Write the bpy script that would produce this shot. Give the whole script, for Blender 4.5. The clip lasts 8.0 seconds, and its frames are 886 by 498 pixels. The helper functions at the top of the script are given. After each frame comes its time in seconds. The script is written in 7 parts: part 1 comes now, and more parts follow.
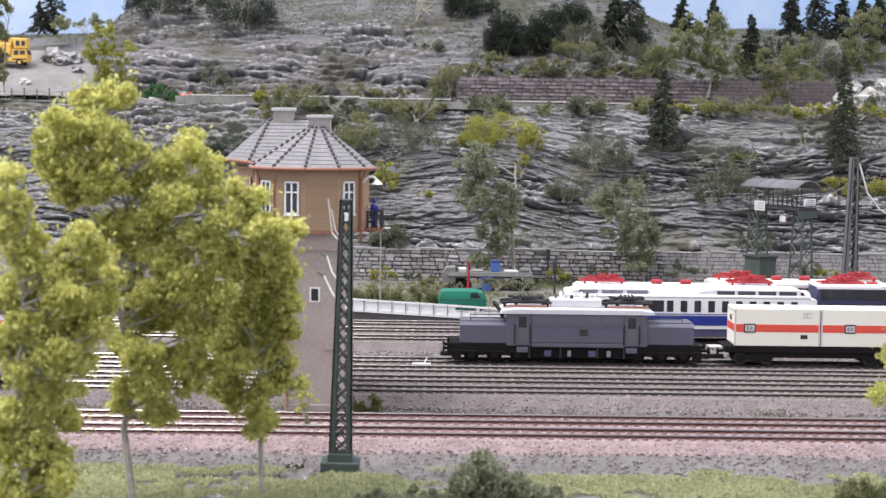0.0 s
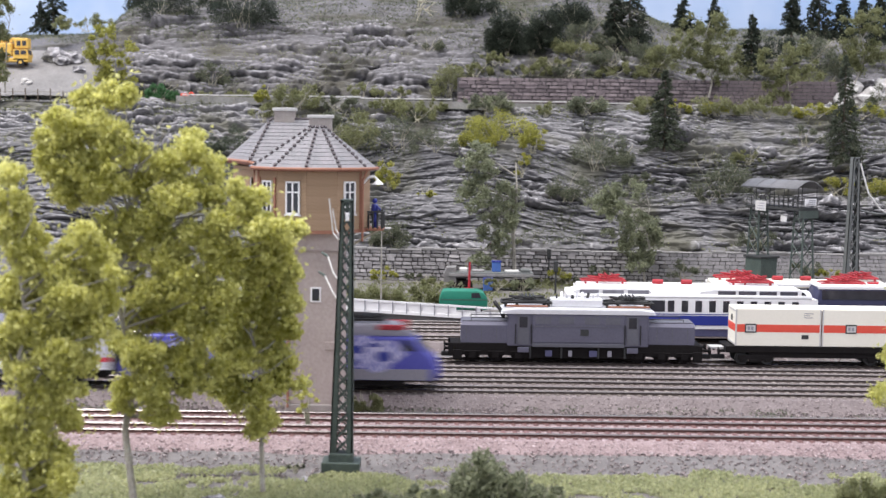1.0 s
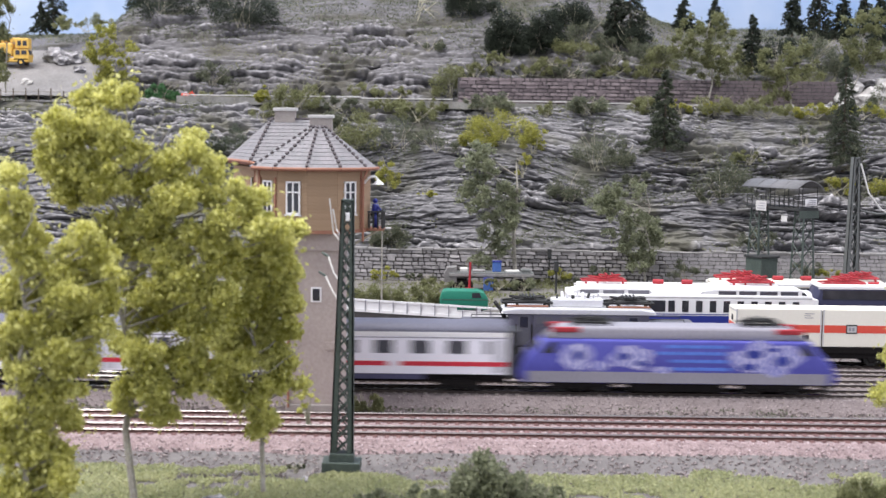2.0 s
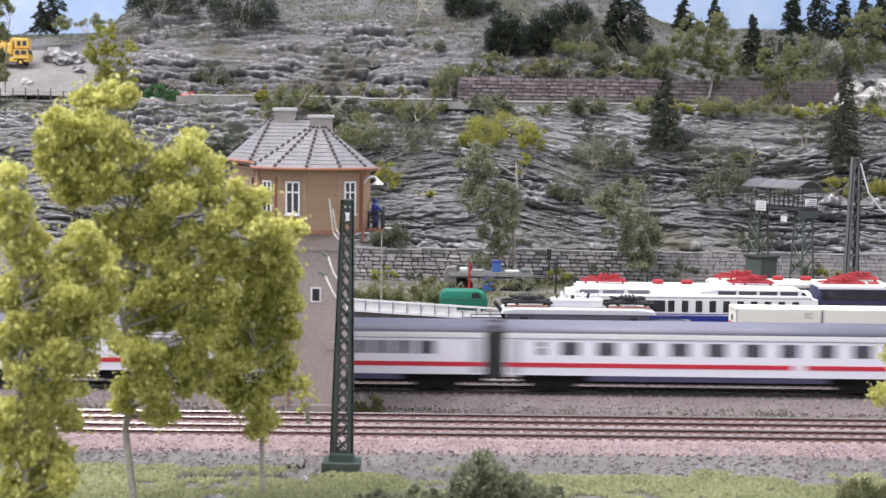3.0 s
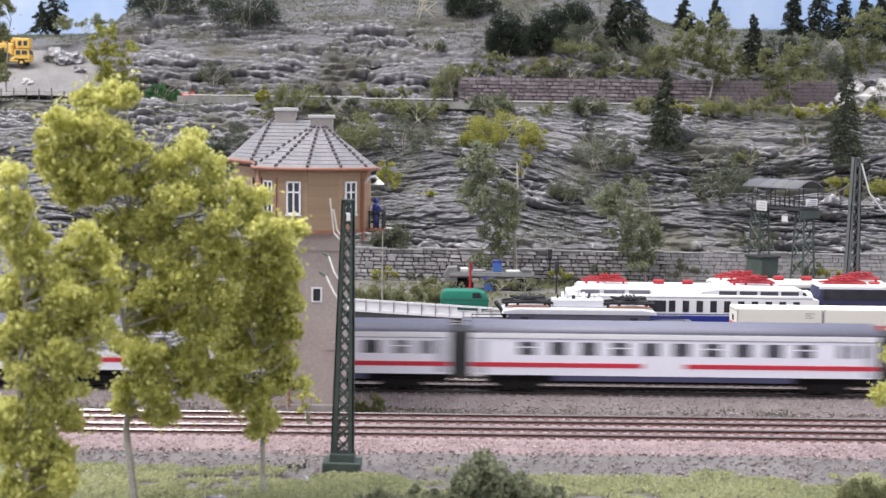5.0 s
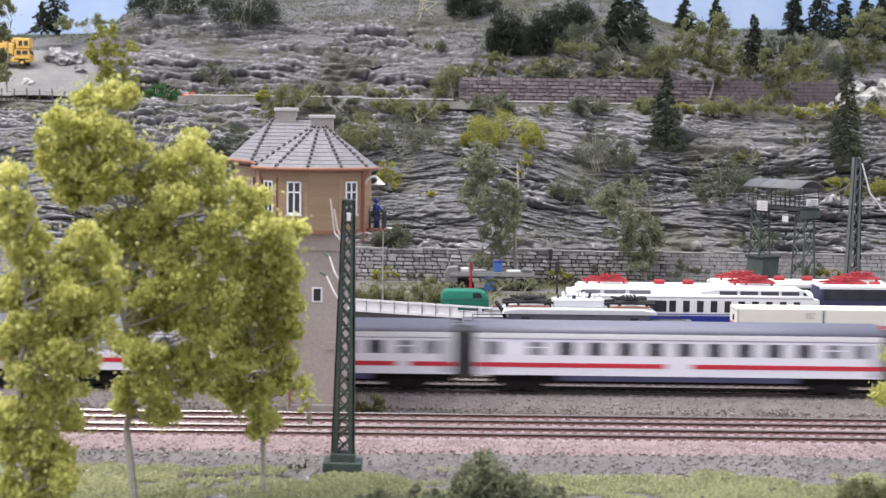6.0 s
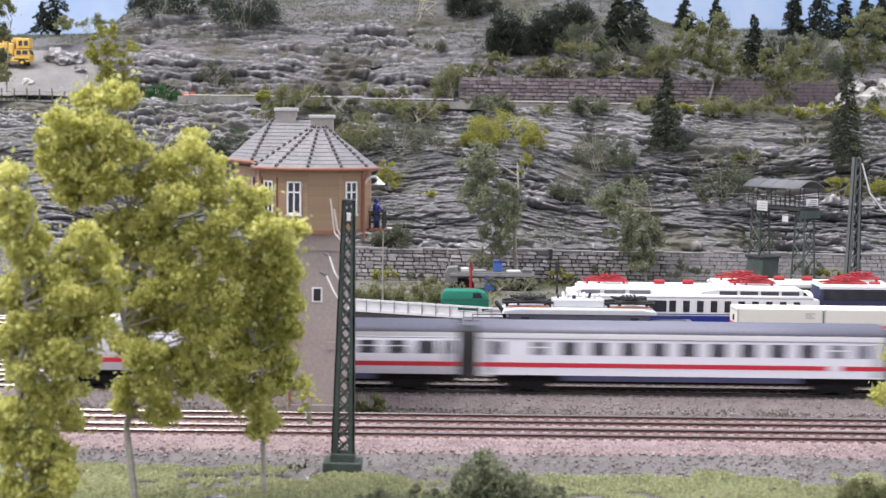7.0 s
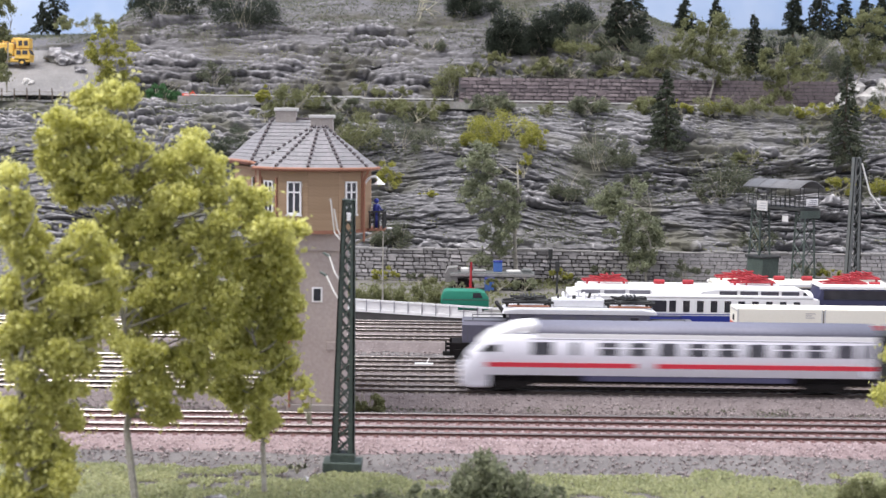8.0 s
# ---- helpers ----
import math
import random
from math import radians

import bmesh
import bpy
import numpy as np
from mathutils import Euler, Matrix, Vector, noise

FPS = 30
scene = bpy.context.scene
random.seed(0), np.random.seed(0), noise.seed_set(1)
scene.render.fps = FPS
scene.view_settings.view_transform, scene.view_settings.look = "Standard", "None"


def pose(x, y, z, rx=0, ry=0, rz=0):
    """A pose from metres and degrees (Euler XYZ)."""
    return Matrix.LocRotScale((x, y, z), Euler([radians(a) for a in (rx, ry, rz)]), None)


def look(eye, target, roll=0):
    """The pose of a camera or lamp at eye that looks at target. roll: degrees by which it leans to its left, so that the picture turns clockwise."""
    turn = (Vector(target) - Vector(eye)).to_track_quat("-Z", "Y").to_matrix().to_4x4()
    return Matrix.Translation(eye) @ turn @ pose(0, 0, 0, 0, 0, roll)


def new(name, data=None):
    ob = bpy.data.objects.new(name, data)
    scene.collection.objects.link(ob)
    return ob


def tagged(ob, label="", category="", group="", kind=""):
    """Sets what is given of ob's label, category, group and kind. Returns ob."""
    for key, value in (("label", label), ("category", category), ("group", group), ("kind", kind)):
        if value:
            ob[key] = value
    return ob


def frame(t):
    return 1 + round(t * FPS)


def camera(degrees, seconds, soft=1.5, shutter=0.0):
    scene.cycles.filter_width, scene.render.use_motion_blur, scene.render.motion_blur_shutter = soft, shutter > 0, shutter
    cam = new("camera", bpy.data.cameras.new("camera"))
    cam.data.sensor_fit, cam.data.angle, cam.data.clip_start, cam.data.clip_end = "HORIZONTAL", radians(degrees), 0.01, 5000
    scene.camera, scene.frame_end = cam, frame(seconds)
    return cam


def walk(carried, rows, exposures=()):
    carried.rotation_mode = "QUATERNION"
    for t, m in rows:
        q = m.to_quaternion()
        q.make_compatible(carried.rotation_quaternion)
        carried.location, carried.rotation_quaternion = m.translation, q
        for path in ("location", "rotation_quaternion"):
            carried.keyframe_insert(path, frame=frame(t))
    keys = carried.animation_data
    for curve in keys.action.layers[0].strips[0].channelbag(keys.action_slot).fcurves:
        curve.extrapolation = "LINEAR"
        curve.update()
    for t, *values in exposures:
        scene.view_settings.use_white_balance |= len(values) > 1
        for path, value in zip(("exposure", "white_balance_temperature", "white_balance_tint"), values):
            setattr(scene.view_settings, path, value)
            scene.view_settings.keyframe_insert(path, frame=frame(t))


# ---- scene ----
# A model railway yard in scale 1:160, in its true small size. Lengths below are in millimetres; MM turns them into metres.
MM = 0.001
EYE = (0.0, 0.0, 0.101)


def aim(left):
    """The camera's pose, turned to its left by a few hundredths of a degree."""
    a = radians(left)
    return look(EYE, (EYE[0] - math.sin(a), math.cos(a), EYE[2] - math.tan(radians(5.01))), 0.7)


cam = camera(36.2, 8.0, soft=1.4, shutter=1.0)
# a small stop: the trees close to the lens are a little out of focus
cam.data.dof.use_dof = True
cam.data.dof.focus_distance, cam.data.dof.aperture_fstop = 0.64, 37.0
walk(cam, [(0.0, aim(-0.062)), (0.5, aim(-0.026)), (1.0, aim(-0.024)), (1.5, aim(0.0)), (3.0, aim(-0.016)), (4.0, aim(0.0)),
           (5.0, aim(0.018)), (6.0, aim(0.038)), (7.0, aim(0.038)), (8.0, aim(0.038))],
     exposures=[(0.0, 0.13), (1.5, 0.12), (4.5, 0.09), (8.0, 0.075)])

# ---- light: an evenly lit hall, a ceiling light at the left, an added fill lamp ----
world = bpy.data.worlds.new("hall")
scene.world = world
world.use_nodes = True
world.node_tree.nodes["Background"].inputs["Color"].default_value = (0.925, 0.945, 1.1, 1)
world.node_tree.nodes["Background"].inputs["Strength"].default_value = 0.98


def overhead_light(x, y, z, sx, sy, watts):
    d = bpy.data.lights.new("overhead_light", "AREA")
    d.shape, d.size, d.size_y, d.energy, d.color = "RECTANGLE", sx, sy, watts, (1.0, 0.965, 0.96)
    ob = new("overhead_light", d)
    ob.matrix_world = look((x, y, z), (x + 0.1, y + 0.2, 0))
    return ob


overhead_light(-1.15, 0.35, 2.0, 1.45, 1.3, 86)
# unseen fill lamp, added to balance the left one
overhead_light(1.3, 0.75, 2.1, 1.4, 0.5, 32)


# ---- materials ----
def mat(name, col, rough=0.7, col2=None, size=3.0, fine=0.6, amount=0.5, bump=0.15, metal=0.0, island=0.0, objvar=0.0, stretch=(1, 1, 1), spec=0.35):
    """A surface with two scales of mottling (size and fine in mm), and relief."""
    m = bpy.data.materials.new(name)
    m.use_nodes = True
    nt = m.node_tree
    N, L = nt.nodes, nt.links
    b = N["Principled BSDF"]
    b.inputs["Roughness"].default_value = rough
    b.inputs["Metallic"].default_value = metal
    b.inputs["Specular IOR Level"].default_value = spec
    if col2 is None:
        col2 = tuple(c * 0.62 for c in col)
    geo = N.new("ShaderNodeNewGeometry")
    mp = N.new("ShaderNodeMapping")
    mp.inputs["Scale"].default_value = stretch
    L.new(geo.outputs["Position"], mp.inputs["Vector"]) if not objvar else L.new(N.new("ShaderNodeTexCoord").outputs["Object"], mp.inputs["Vector"])
    n1, n2 = N.new("ShaderNodeTexNoise"), N.new("ShaderNodeTexNoise")
    for n, s, det in ((n1, size, 4), (n2, fine, 3)):
        n.inputs["Scale"].default_value = 1000.0 / s
        n.inputs["Detail"].default_value = det
        L.new(mp.outputs["Vector"], n.inputs["Vector"])
    add = N.new("ShaderNodeMath")
    add.operation = "ADD"
    L.new(n1.outputs["Fac"], add.inputs[0])
    L.new(n2.outputs["Fac"], add.inputs[1])
    rng = N.new("ShaderNodeMapRange")
    rng.inputs["From Min"].default_value, rng.inputs["From Max"].default_value = 1 - 0.42, 1 + 0.42
    rng.inputs["To Min"].default_value, rng.inputs["To Max"].default_value = 0.5 - amount, 0.5 + amount
    L.new(add.outputs[0], rng.inputs["Value"])
    fac = rng.outputs["Result"]
    if island or objvar:
        src = geo.outputs["Random Per Island"] if island else N.new("ShaderNodeObjectInfo").outputs["Random"]
        k = island or objvar
        ma = N.new("ShaderNodeMath")
        ma.operation = "MULTIPLY_ADD"
        ma.use_clamp = True
        L.new(src, ma.inputs[0])
        ma.inputs[1].default_value = k
        sub = N.new("ShaderNodeMath")
        sub.operation = "SUBTRACT"
        L.new(fac, sub.inputs[0])
        sub.inputs[1].default_value = k / 2
        L.new(sub.outputs[0], ma.inputs[2])
        fac = ma.outputs[0]
    mix = N.new("ShaderNodeMix")
    mix.data_type = "RGBA"
    mix.inputs["A"].default_value, mix.inputs["B"].default_value = (*col2, 1), (*col, 1)
    L.new(fac, mix.inputs["Factor"])
    L.new(mix.outputs["Result"], b.inputs["Base Color"])
    if bump:
        bp = N.new("ShaderNodeBump")
        bp.inputs["Strength"].default_value = bump
        bp.inputs["Distance"].default_value = fine * 0.0006
        L.new(n2.outputs["Fac"], bp.inputs["Height"])
        L.new(bp.outputs["Normal"], b.inputs["Normal"])
    return m


def leaf_mat(name, col, col2, size=8, island=0.6, amount=0.4):
    """Flock foliage: thin, so that some light comes through each flake."""
    m = mat(name, col, 0.9, col2, size, 2, amount, 0, island=island, spec=0.1)
    N, L = m.node_tree.nodes, m.node_tree.links
    b = N["Principled BSDF"]
    tr, mx = N.new("ShaderNodeBsdfTranslucent"), N.new("ShaderNodeMixShader")
    L.new(b.inputs["Base Color"].links[0].from_socket, tr.inputs["Color"])
    mx.inputs["Fac"].default_value = 0.58
    L.new(b.outputs["BSDF"], mx.inputs[1])
    L.new(tr.outputs["BSDF"], mx.inputs[2])
    L.new(mx.outputs["Shader"], N["Material Output"].inputs["Surface"])
    return m


def rock_mat(name, dark, mid, light, moss, top_light_amount=0.4, grown=0.56):
    """Cast rock: shade painted in hollows, dry-brushed light edges, painted top light, patches of moss."""
    m = mat(name, mid, 0.85, dark, 14, 1.6, 0.5, 0.5, stretch=(0.45, 0.7, 1.6))
    nt = m.node_tree
    N, L = nt.nodes, nt.links
    b = N["Principled BSDF"]
    base = b.inputs["Base Color"].links[0].from_socket
    geo = N.new("ShaderNodeNewGeometry")
    def ramp(src, lo, hi):
        r = N.new("ShaderNodeMapRange")
        r.inputs["From Min"].default_value, r.inputs["From Max"].default_value = lo, hi
        L.new(src, r.inputs["Value"])
        return r.outputs["Result"]

    def times(p, q):
        k = N.new("ShaderNodeMath")
        k.operation = "MULTIPLY"
        L.new(p, k.inputs[0])
        L.new(q, k.inputs[1])
        return k.outputs[0]
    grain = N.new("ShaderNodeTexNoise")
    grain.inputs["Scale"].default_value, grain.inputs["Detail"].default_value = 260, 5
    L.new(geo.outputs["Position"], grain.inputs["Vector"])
    patch = N.new("ShaderNodeTexNoise")
    patch.inputs["Scale"].default_value, patch.inputs["Detail"].default_value = 45, 4
    L.new(geo.outputs["Position"], patch.inputs["Vector"])
    up = N.new("ShaderNodeSeparateXYZ")
    L.new(geo.outputs["Normal"], up.inputs[0])
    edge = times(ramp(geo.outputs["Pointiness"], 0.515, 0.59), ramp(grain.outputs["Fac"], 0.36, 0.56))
    # light from above painted into the colour of upward faces
    top_light = times(ramp(up.outputs["Z"], 0.82, 0.99), ramp(patch.outputs["Fac"], 0.48, 0.62))
    some = N.new("ShaderNodeValue")
    some.outputs[0].default_value = top_light_amount
    top_light = times(top_light, some.outputs[0])
    # dry-brushed edges and painted top light together
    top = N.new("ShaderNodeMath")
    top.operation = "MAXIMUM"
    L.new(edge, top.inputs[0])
    L.new(top_light, top.inputs[1])
    paled = top.outputs[0]
    # shade painted into the colour of the hollows
    crease_shade = ramp(geo.outputs["Pointiness"], 0.498, 0.445)
    m1, m2, m3 = (N.new("ShaderNodeMix") for _ in range(3))
    for x in (m1, m2, m3):
        x.data_type = "RGBA"
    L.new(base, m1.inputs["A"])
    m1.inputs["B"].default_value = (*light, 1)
    L.new(paled, m1.inputs["Factor"])
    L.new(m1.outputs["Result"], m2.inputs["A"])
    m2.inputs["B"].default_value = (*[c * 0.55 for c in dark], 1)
    L.new(crease_shade, m2.inputs["Factor"])
    n = N.new("ShaderNodeTexNoise")
    n.inputs["Scale"].default_value, n.inputs["Detail"].default_value = 24, 6
    L.new(geo.outputs["Position"], n.inputs["Vector"])
    r = N.new("ShaderNodeMapRange")
    r.inputs["From Min"].default_value, r.inputs["From Max"].default_value = grown, grown + 0.14
    L.new(n.outputs["Fac"], r.inputs["Value"])
    L.new(r.outputs["Result"], m3.inputs["Factor"])
    L.new(m2.outputs["Result"], m3.inputs["A"])
    m3.inputs["B"].default_value = (*moss, 1)
    L.new(m3.outputs["Result"], b.inputs["Base Color"])
    return m


M = {
    "grass": mat("grass_mat", (0.30, 0.34, 0.12), 0.95, (0.13, 0.15, 0.07), 18, 1.5, 0.6, 0.6),
    "soil": mat("soil_mat", (0.2, 0.186, 0.18), 0.95, (0.1, 0.092, 0.09), 10, 0.8, 0.6, 0.6),
    "ballast_red": mat("ballast_red_mat", (0.33, 0.255, 0.255), 0.95, (0.18, 0.13, 0.13), 6, 0.7, 0.7, 0.8),
    "ballast_grey": mat("ballast_grey_mat", (0.22, 0.188, 0.186), 0.95, (0.12, 0.098, 0.096), 9, 0.7, 0.6, 0.8),
    "stones_red": mat("stones_red_mat", (0.53, 0.44, 0.445), 0.95, (0.2, 0.14, 0.145), 2, 0.5, 0.3, 0.3, island=1.0),
    "stones_grey": mat("stones_grey_mat", (0.38, 0.325, 0.32), 0.95, (0.15, 0.122, 0.12), 2, 0.5, 0.3, 0.3, island=1.0),
    "rail_rust": mat("rail_rust_mat", (0.13, 0.065, 0.055), 0.7, (0.06, 0.03, 0.027), 4, 0.6, 0.5, 0.3),
    "rail_dark": mat("rail_dark_mat", (0.085, 0.065, 0.055), 0.7, (0.04, 0.03, 0.028), 4, 0.6, 0.5, 0.3),
    "rail_top": mat("rail_top_mat", (0.31, 0.28, 0.265), 0.27, (0.35, 0.32, 0.3), 8, 0.8, 0.5, 0.1, metal=1.0),
    "sleeper": mat("sleeper_mat", (0.22, 0.125, 0.12), 0.9, (0.1, 0.055, 0.055), 2, 0.4, 0.5, 0.3, island=0.6),
    "sleeper_dark": mat("sleeper_dark_mat", (0.27, 0.235, 0.215), 0.9, (0.12, 0.1, 0.09), 2, 0.4, 0.5, 0.3, island=0.6),
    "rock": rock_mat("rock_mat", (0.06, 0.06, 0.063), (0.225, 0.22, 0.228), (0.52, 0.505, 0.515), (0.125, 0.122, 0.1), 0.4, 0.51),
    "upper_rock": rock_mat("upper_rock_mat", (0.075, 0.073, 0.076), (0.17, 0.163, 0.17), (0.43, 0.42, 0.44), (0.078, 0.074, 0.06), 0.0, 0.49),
    "pale_rock": mat("pale_rock_mat", (0.62, 0.6, 0.57), 0.9, (0.36, 0.35, 0.34), 8, 1.0, 0.6, 0.5),
    "scree": mat("scree_mat", (0.25, 0.24, 0.235), 0.95, (0.14, 0.135, 0.13), 16, 1.5, 0.6, 0.6),
    "leaf_bright": leaf_mat("leaf_bright_mat", (0.83, 0.815, 0.35), (0.41, 0.405, 0.095), 8, 0.7, 0.7),
    "leaf_sage": leaf_mat("leaf_sage_mat", (0.42, 0.44, 0.3), (0.14, 0.16, 0.095)),
    "leaf_olive": leaf_mat("leaf_olive_mat", (0.36, 0.37, 0.2), (0.12, 0.13, 0.06)),
    "leaf_grey": leaf_mat("leaf_grey_mat", (0.24, 0.255, 0.18), (0.07, 0.08, 0.055)),
    "leaf_yellow": leaf_mat("leaf_yellow_mat", (0.55, 0.54, 0.15), (0.18, 0.185, 0.045)),
    "shrub_dark": leaf_mat("shrub_dark_mat", (0.085, 0.1, 0.075), (0.022, 0.029, 0.022)),
    "leaf_green": leaf_mat("leaf_green_mat", (0.13, 0.27, 0.12), (0.05, 0.11, 0.05)),
    "needle": leaf_mat("needle_mat", (0.15, 0.172, 0.12), (0.045, 0.056, 0.042)),
    "bark": mat("bark_mat", (0.42, 0.40, 0.35), 0.9, (0.2, 0.18, 0.15), 3, 0.6, 0.6, 0.5),
    "bark_dark": mat("bark_dark_mat", (0.16, 0.13, 0.1), 0.9, (0.07, 0.055, 0.04), 3, 0.6, 0.6, 0.5),
    "twig": mat("twig_mat", (0.48, 0.46, 0.36), 0.9, (0.25, 0.23, 0.17), 3, 0.6, 0.6, 0.2),
    "plaster": mat("plaster_mat", (0.47, 0.405, 0.37), 0.9, (0.36, 0.30, 0.275), 14, 1.2, 0.5, 0.25),
    "wood": mat("wood_mat", (0.43, 0.3, 0.195), 0.8, (0.31, 0.21, 0.13), 5, 0.6, 0.5, 0.25, objvar=0.35, stretch=(0.3, 0.3, 2)),
    "trim": mat("trim_mat", (0.36, 0.18, 0.12), 0.75, (0.26, 0.115, 0.075), 5, 0.8, 0.5, 0.1),
    "tile": mat("tile_mat", (0.27, 0.255, 0.267), 0.85, (0.19, 0.192, 0.198), 5, 0.7, 0.5, 0.3, island=0.35),
    "tile_dark": mat("tile_dark_mat", (0.13, 0.115, 0.12), 0.85, (0.07, 0.06, 0.062), 4, 0.7, 0.5, 0.2),
    "chimney": mat("chimney_mat", (0.42, 0.38, 0.35), 0.9, (0.28, 0.25, 0.23), 3, 0.5, 0.5, 0.2),
    "white": mat("white_mat", (0.86, 0.855, 0.85), 0.5, (0.78, 0.775, 0.77), 12, 1.0, 0.4, 0.03),
    "dirty_white": mat("dirty_white_mat", (0.62, 0.61, 0.6), 0.6, (0.45, 0.44, 0.42), 10, 1.0, 0.5, 0.08),
    "cream": mat("cream_mat", (0.86, 0.83, 0.72), 0.45, (0.78, 0.75, 0.64), 15, 1.0, 0.4, 0.02),
    "orange": mat("orange_mat", (0.74, 0.095, 0.06), 0.45, (0.65, 0.08, 0.05), 15, 1.0, 0.4, 0.02),
    "mast_green": mat("mast_green_mat", (0.09, 0.115, 0.1), 0.55, (0.045, 0.06, 0.053), 8, 1.0, 0.5, 0.1),
    "mast_grey": mat("mast_grey_mat", (0.17, 0.18, 0.175), 0.6, (0.09, 0.096, 0.094), 8, 1.0, 0.5, 0.1),
    "dark_steel": mat("dark_steel_mat", (0.05, 0.052, 0.052), 0.6, (0.025, 0.026, 0.026), 6, 1.0, 0.5, 0.1),
    "loco_grey": mat("loco_grey_mat", (0.125, 0.122, 0.165), 0.5, (0.09, 0.087, 0.118), 14, 1.0, 0.5, 0.04),
    "loco_line": mat("loco_line_mat", (0.125, 0.125, 0.145), 0.55, (0.09, 0.09, 0.11), 6, 1.0, 0.5, 0.04),
    "chassis": mat("chassis_mat", (0.014, 0.012, 0.012), 0.75, (0.006, 0.005, 0.005), 5, 1.0, 0.5, 0.2, spec=0.15),
    "silver": mat("silver_mat", (0.68, 0.68, 0.70), 0.45, (0.58, 0.58, 0.6), 10, 1.0, 0.5, 0.04, metal=0.1),
    "blue": mat("blue_mat", (0.085, 0.085, 0.37), 0.35, (0.06, 0.062, 0.3), 20, 2.0, 0.4, 0.01),
    "dark_blue": mat("dark_blue_mat", (0.035, 0.036, 0.085), 0.45, (0.025, 0.026, 0.06), 12, 1.0, 0.4, 0.02),
    "coach_blue": mat("coach_blue_mat", (0.03, 0.045, 0.29), 0.4, (0.022, 0.035, 0.22), 12, 1.0, 0.4, 0.02),
    "light_blue": mat("light_blue_mat", (0.11, 0.22, 0.66), 0.35, (0.085, 0.17, 0.55), 8, 2.0, 0.6, 0.01),
    "lilac": mat("lilac_mat", (0.5, 0.49, 0.68), 0.4, (0.2, 0.21, 0.5), 7, 1.5, 0.7, 0.01),
    "coach_white": mat("coach_white_mat", (0.9, 0.89, 0.95), 0.4, (0.84, 0.83, 0.89), 20, 1.5, 0.4, 0.01),
    "coach_red": mat("coach_red_mat", (0.62, 0.035, 0.06), 0.4, (0.55, 0.03, 0.05), 20, 1.5, 0.4, 0.01),
    "coach_roof": mat("coach_roof_mat", (0.19, 0.19, 0.24), 0.5, (0.15, 0.15, 0.19), 20, 1.5, 0.4, 0.03),
    "coach_grey": mat("coach_grey_mat", (0.30, 0.29, 0.33), 0.5, (0.24, 0.235, 0.27), 20, 1.5, 0.4, 0.02),
    "skirt": mat("skirt_mat", (0.11, 0.11, 0.2), 0.55, (0.075, 0.075, 0.15), 10, 1.5, 0.4, 0.03),
    "pane": mat("pane_mat", (0.045, 0.045, 0.055), 0.12, (0.025, 0.025, 0.03), 10, 2.0, 0.5, 0, spec=0.5),
    "coach_door": mat("coach_door_mat", (0.6, 0.6, 0.64), 0.45, (0.5, 0.5, 0.54), 12, 1.5, 0.4, 0.02),
    "coach_pane": mat("coach_pane_mat", (0.1, 0.1, 0.12), 0.15, (0.06, 0.06, 0.075), 10, 2.0, 0.5, 0, spec=0.5),
    "pane_grey": mat("pane_grey_mat", (0.30, 0.30, 0.33), 0.15, (0.2, 0.2, 0.23), 8, 2.0, 0.5, 0, spec=0.5),
    "red": mat("red_mat", (0.43, 0.035, 0.045), 0.5, (0.26, 0.02, 0.028), 5, 1.0, 0.5, 0.05),
    "van_green": mat("van_green_mat", (0.02, 0.20, 0.13), 0.4, (0.015, 0.16, 0.105), 10, 1.0, 0.4, 0.02),
    "tool_blue": mat("tool_blue_mat", (0.07, 0.15, 0.42), 0.5, (0.05, 0.11, 0.32), 6, 1.0, 0.5, 0.05),
    "yellow": mat("yellow_mat", (0.74, 0.48, 0.11), 0.5, (0.6, 0.36, 0.07), 5, 1.0, 0.5, 0.05),
    "stone": mat("stone_mat", (0.42, 0.40, 0.40), 0.9, (0.2, 0.19, 0.19), 4, 0.6, 0.5, 0.5, objvar=0.6),
    "stone_red": mat("stone_red_mat", (0.24, 0.2, 0.205), 0.9, (0.11, 0.09, 0.095), 4, 0.6, 0.5, 0.5, objvar=0.6),
    "mortar": mat("mortar_mat", (0.12, 0.113, 0.112), 0.95, (0.055, 0.052, 0.052), 4, 0.6, 0.5, 0.4),
    "black": mat("black_mat", (0.02, 0.02, 0.02), 0.6, (0.012, 0.012, 0.012), 4, 0.6, 0.5, 0.05),
    "sky_paint": mat("sky_paint_mat", (0.46, 0.55, 0.70), 0.95, (0.26, 0.39, 0.62), 260, 60, 0.7, 0),
    "grass_flock": leaf_mat("grass_flock_mat", (0.66, 0.66, 0.4), (0.27, 0.3, 0.16), 22, 0.5),
    "coping": mat("coping_mat", (0.31, 0.3, 0.295), 0.9, (0.15, 0.145, 0.14), 5, 0.8, 0.5, 0.4, objvar=0.5),
    "kerb": mat("kerb_mat", (0.36, 0.35, 0.33), 0.9, (0.2, 0.2, 0.18), 9, 0.8, 0.6, 0.3),
    "sheet": mat("sheet_mat", (0.17, 0.17, 0.178), 0.6, (0.11, 0.11, 0.115), 9, 1.0, 0.5, 0.1),
    "road": mat("road_mat", (0.2, 0.19, 0.175), 0.9, (0.11, 0.105, 0.095), 12, 0.8, 0.5, 0.2),
}


# ---- building helpers ----
def thing(name, x, y, z, label, category, rz=0.0, group="", kind=""):
    """A top-level Empty at its base, in millimetres."""
    ob = new(name)
    ob.empty_display_size = 0.005
    ob.matrix_world = pose(x * MM, y * MM, z * MM, 0, 0, rz)
    return tagged(ob, label, category, group, kind)


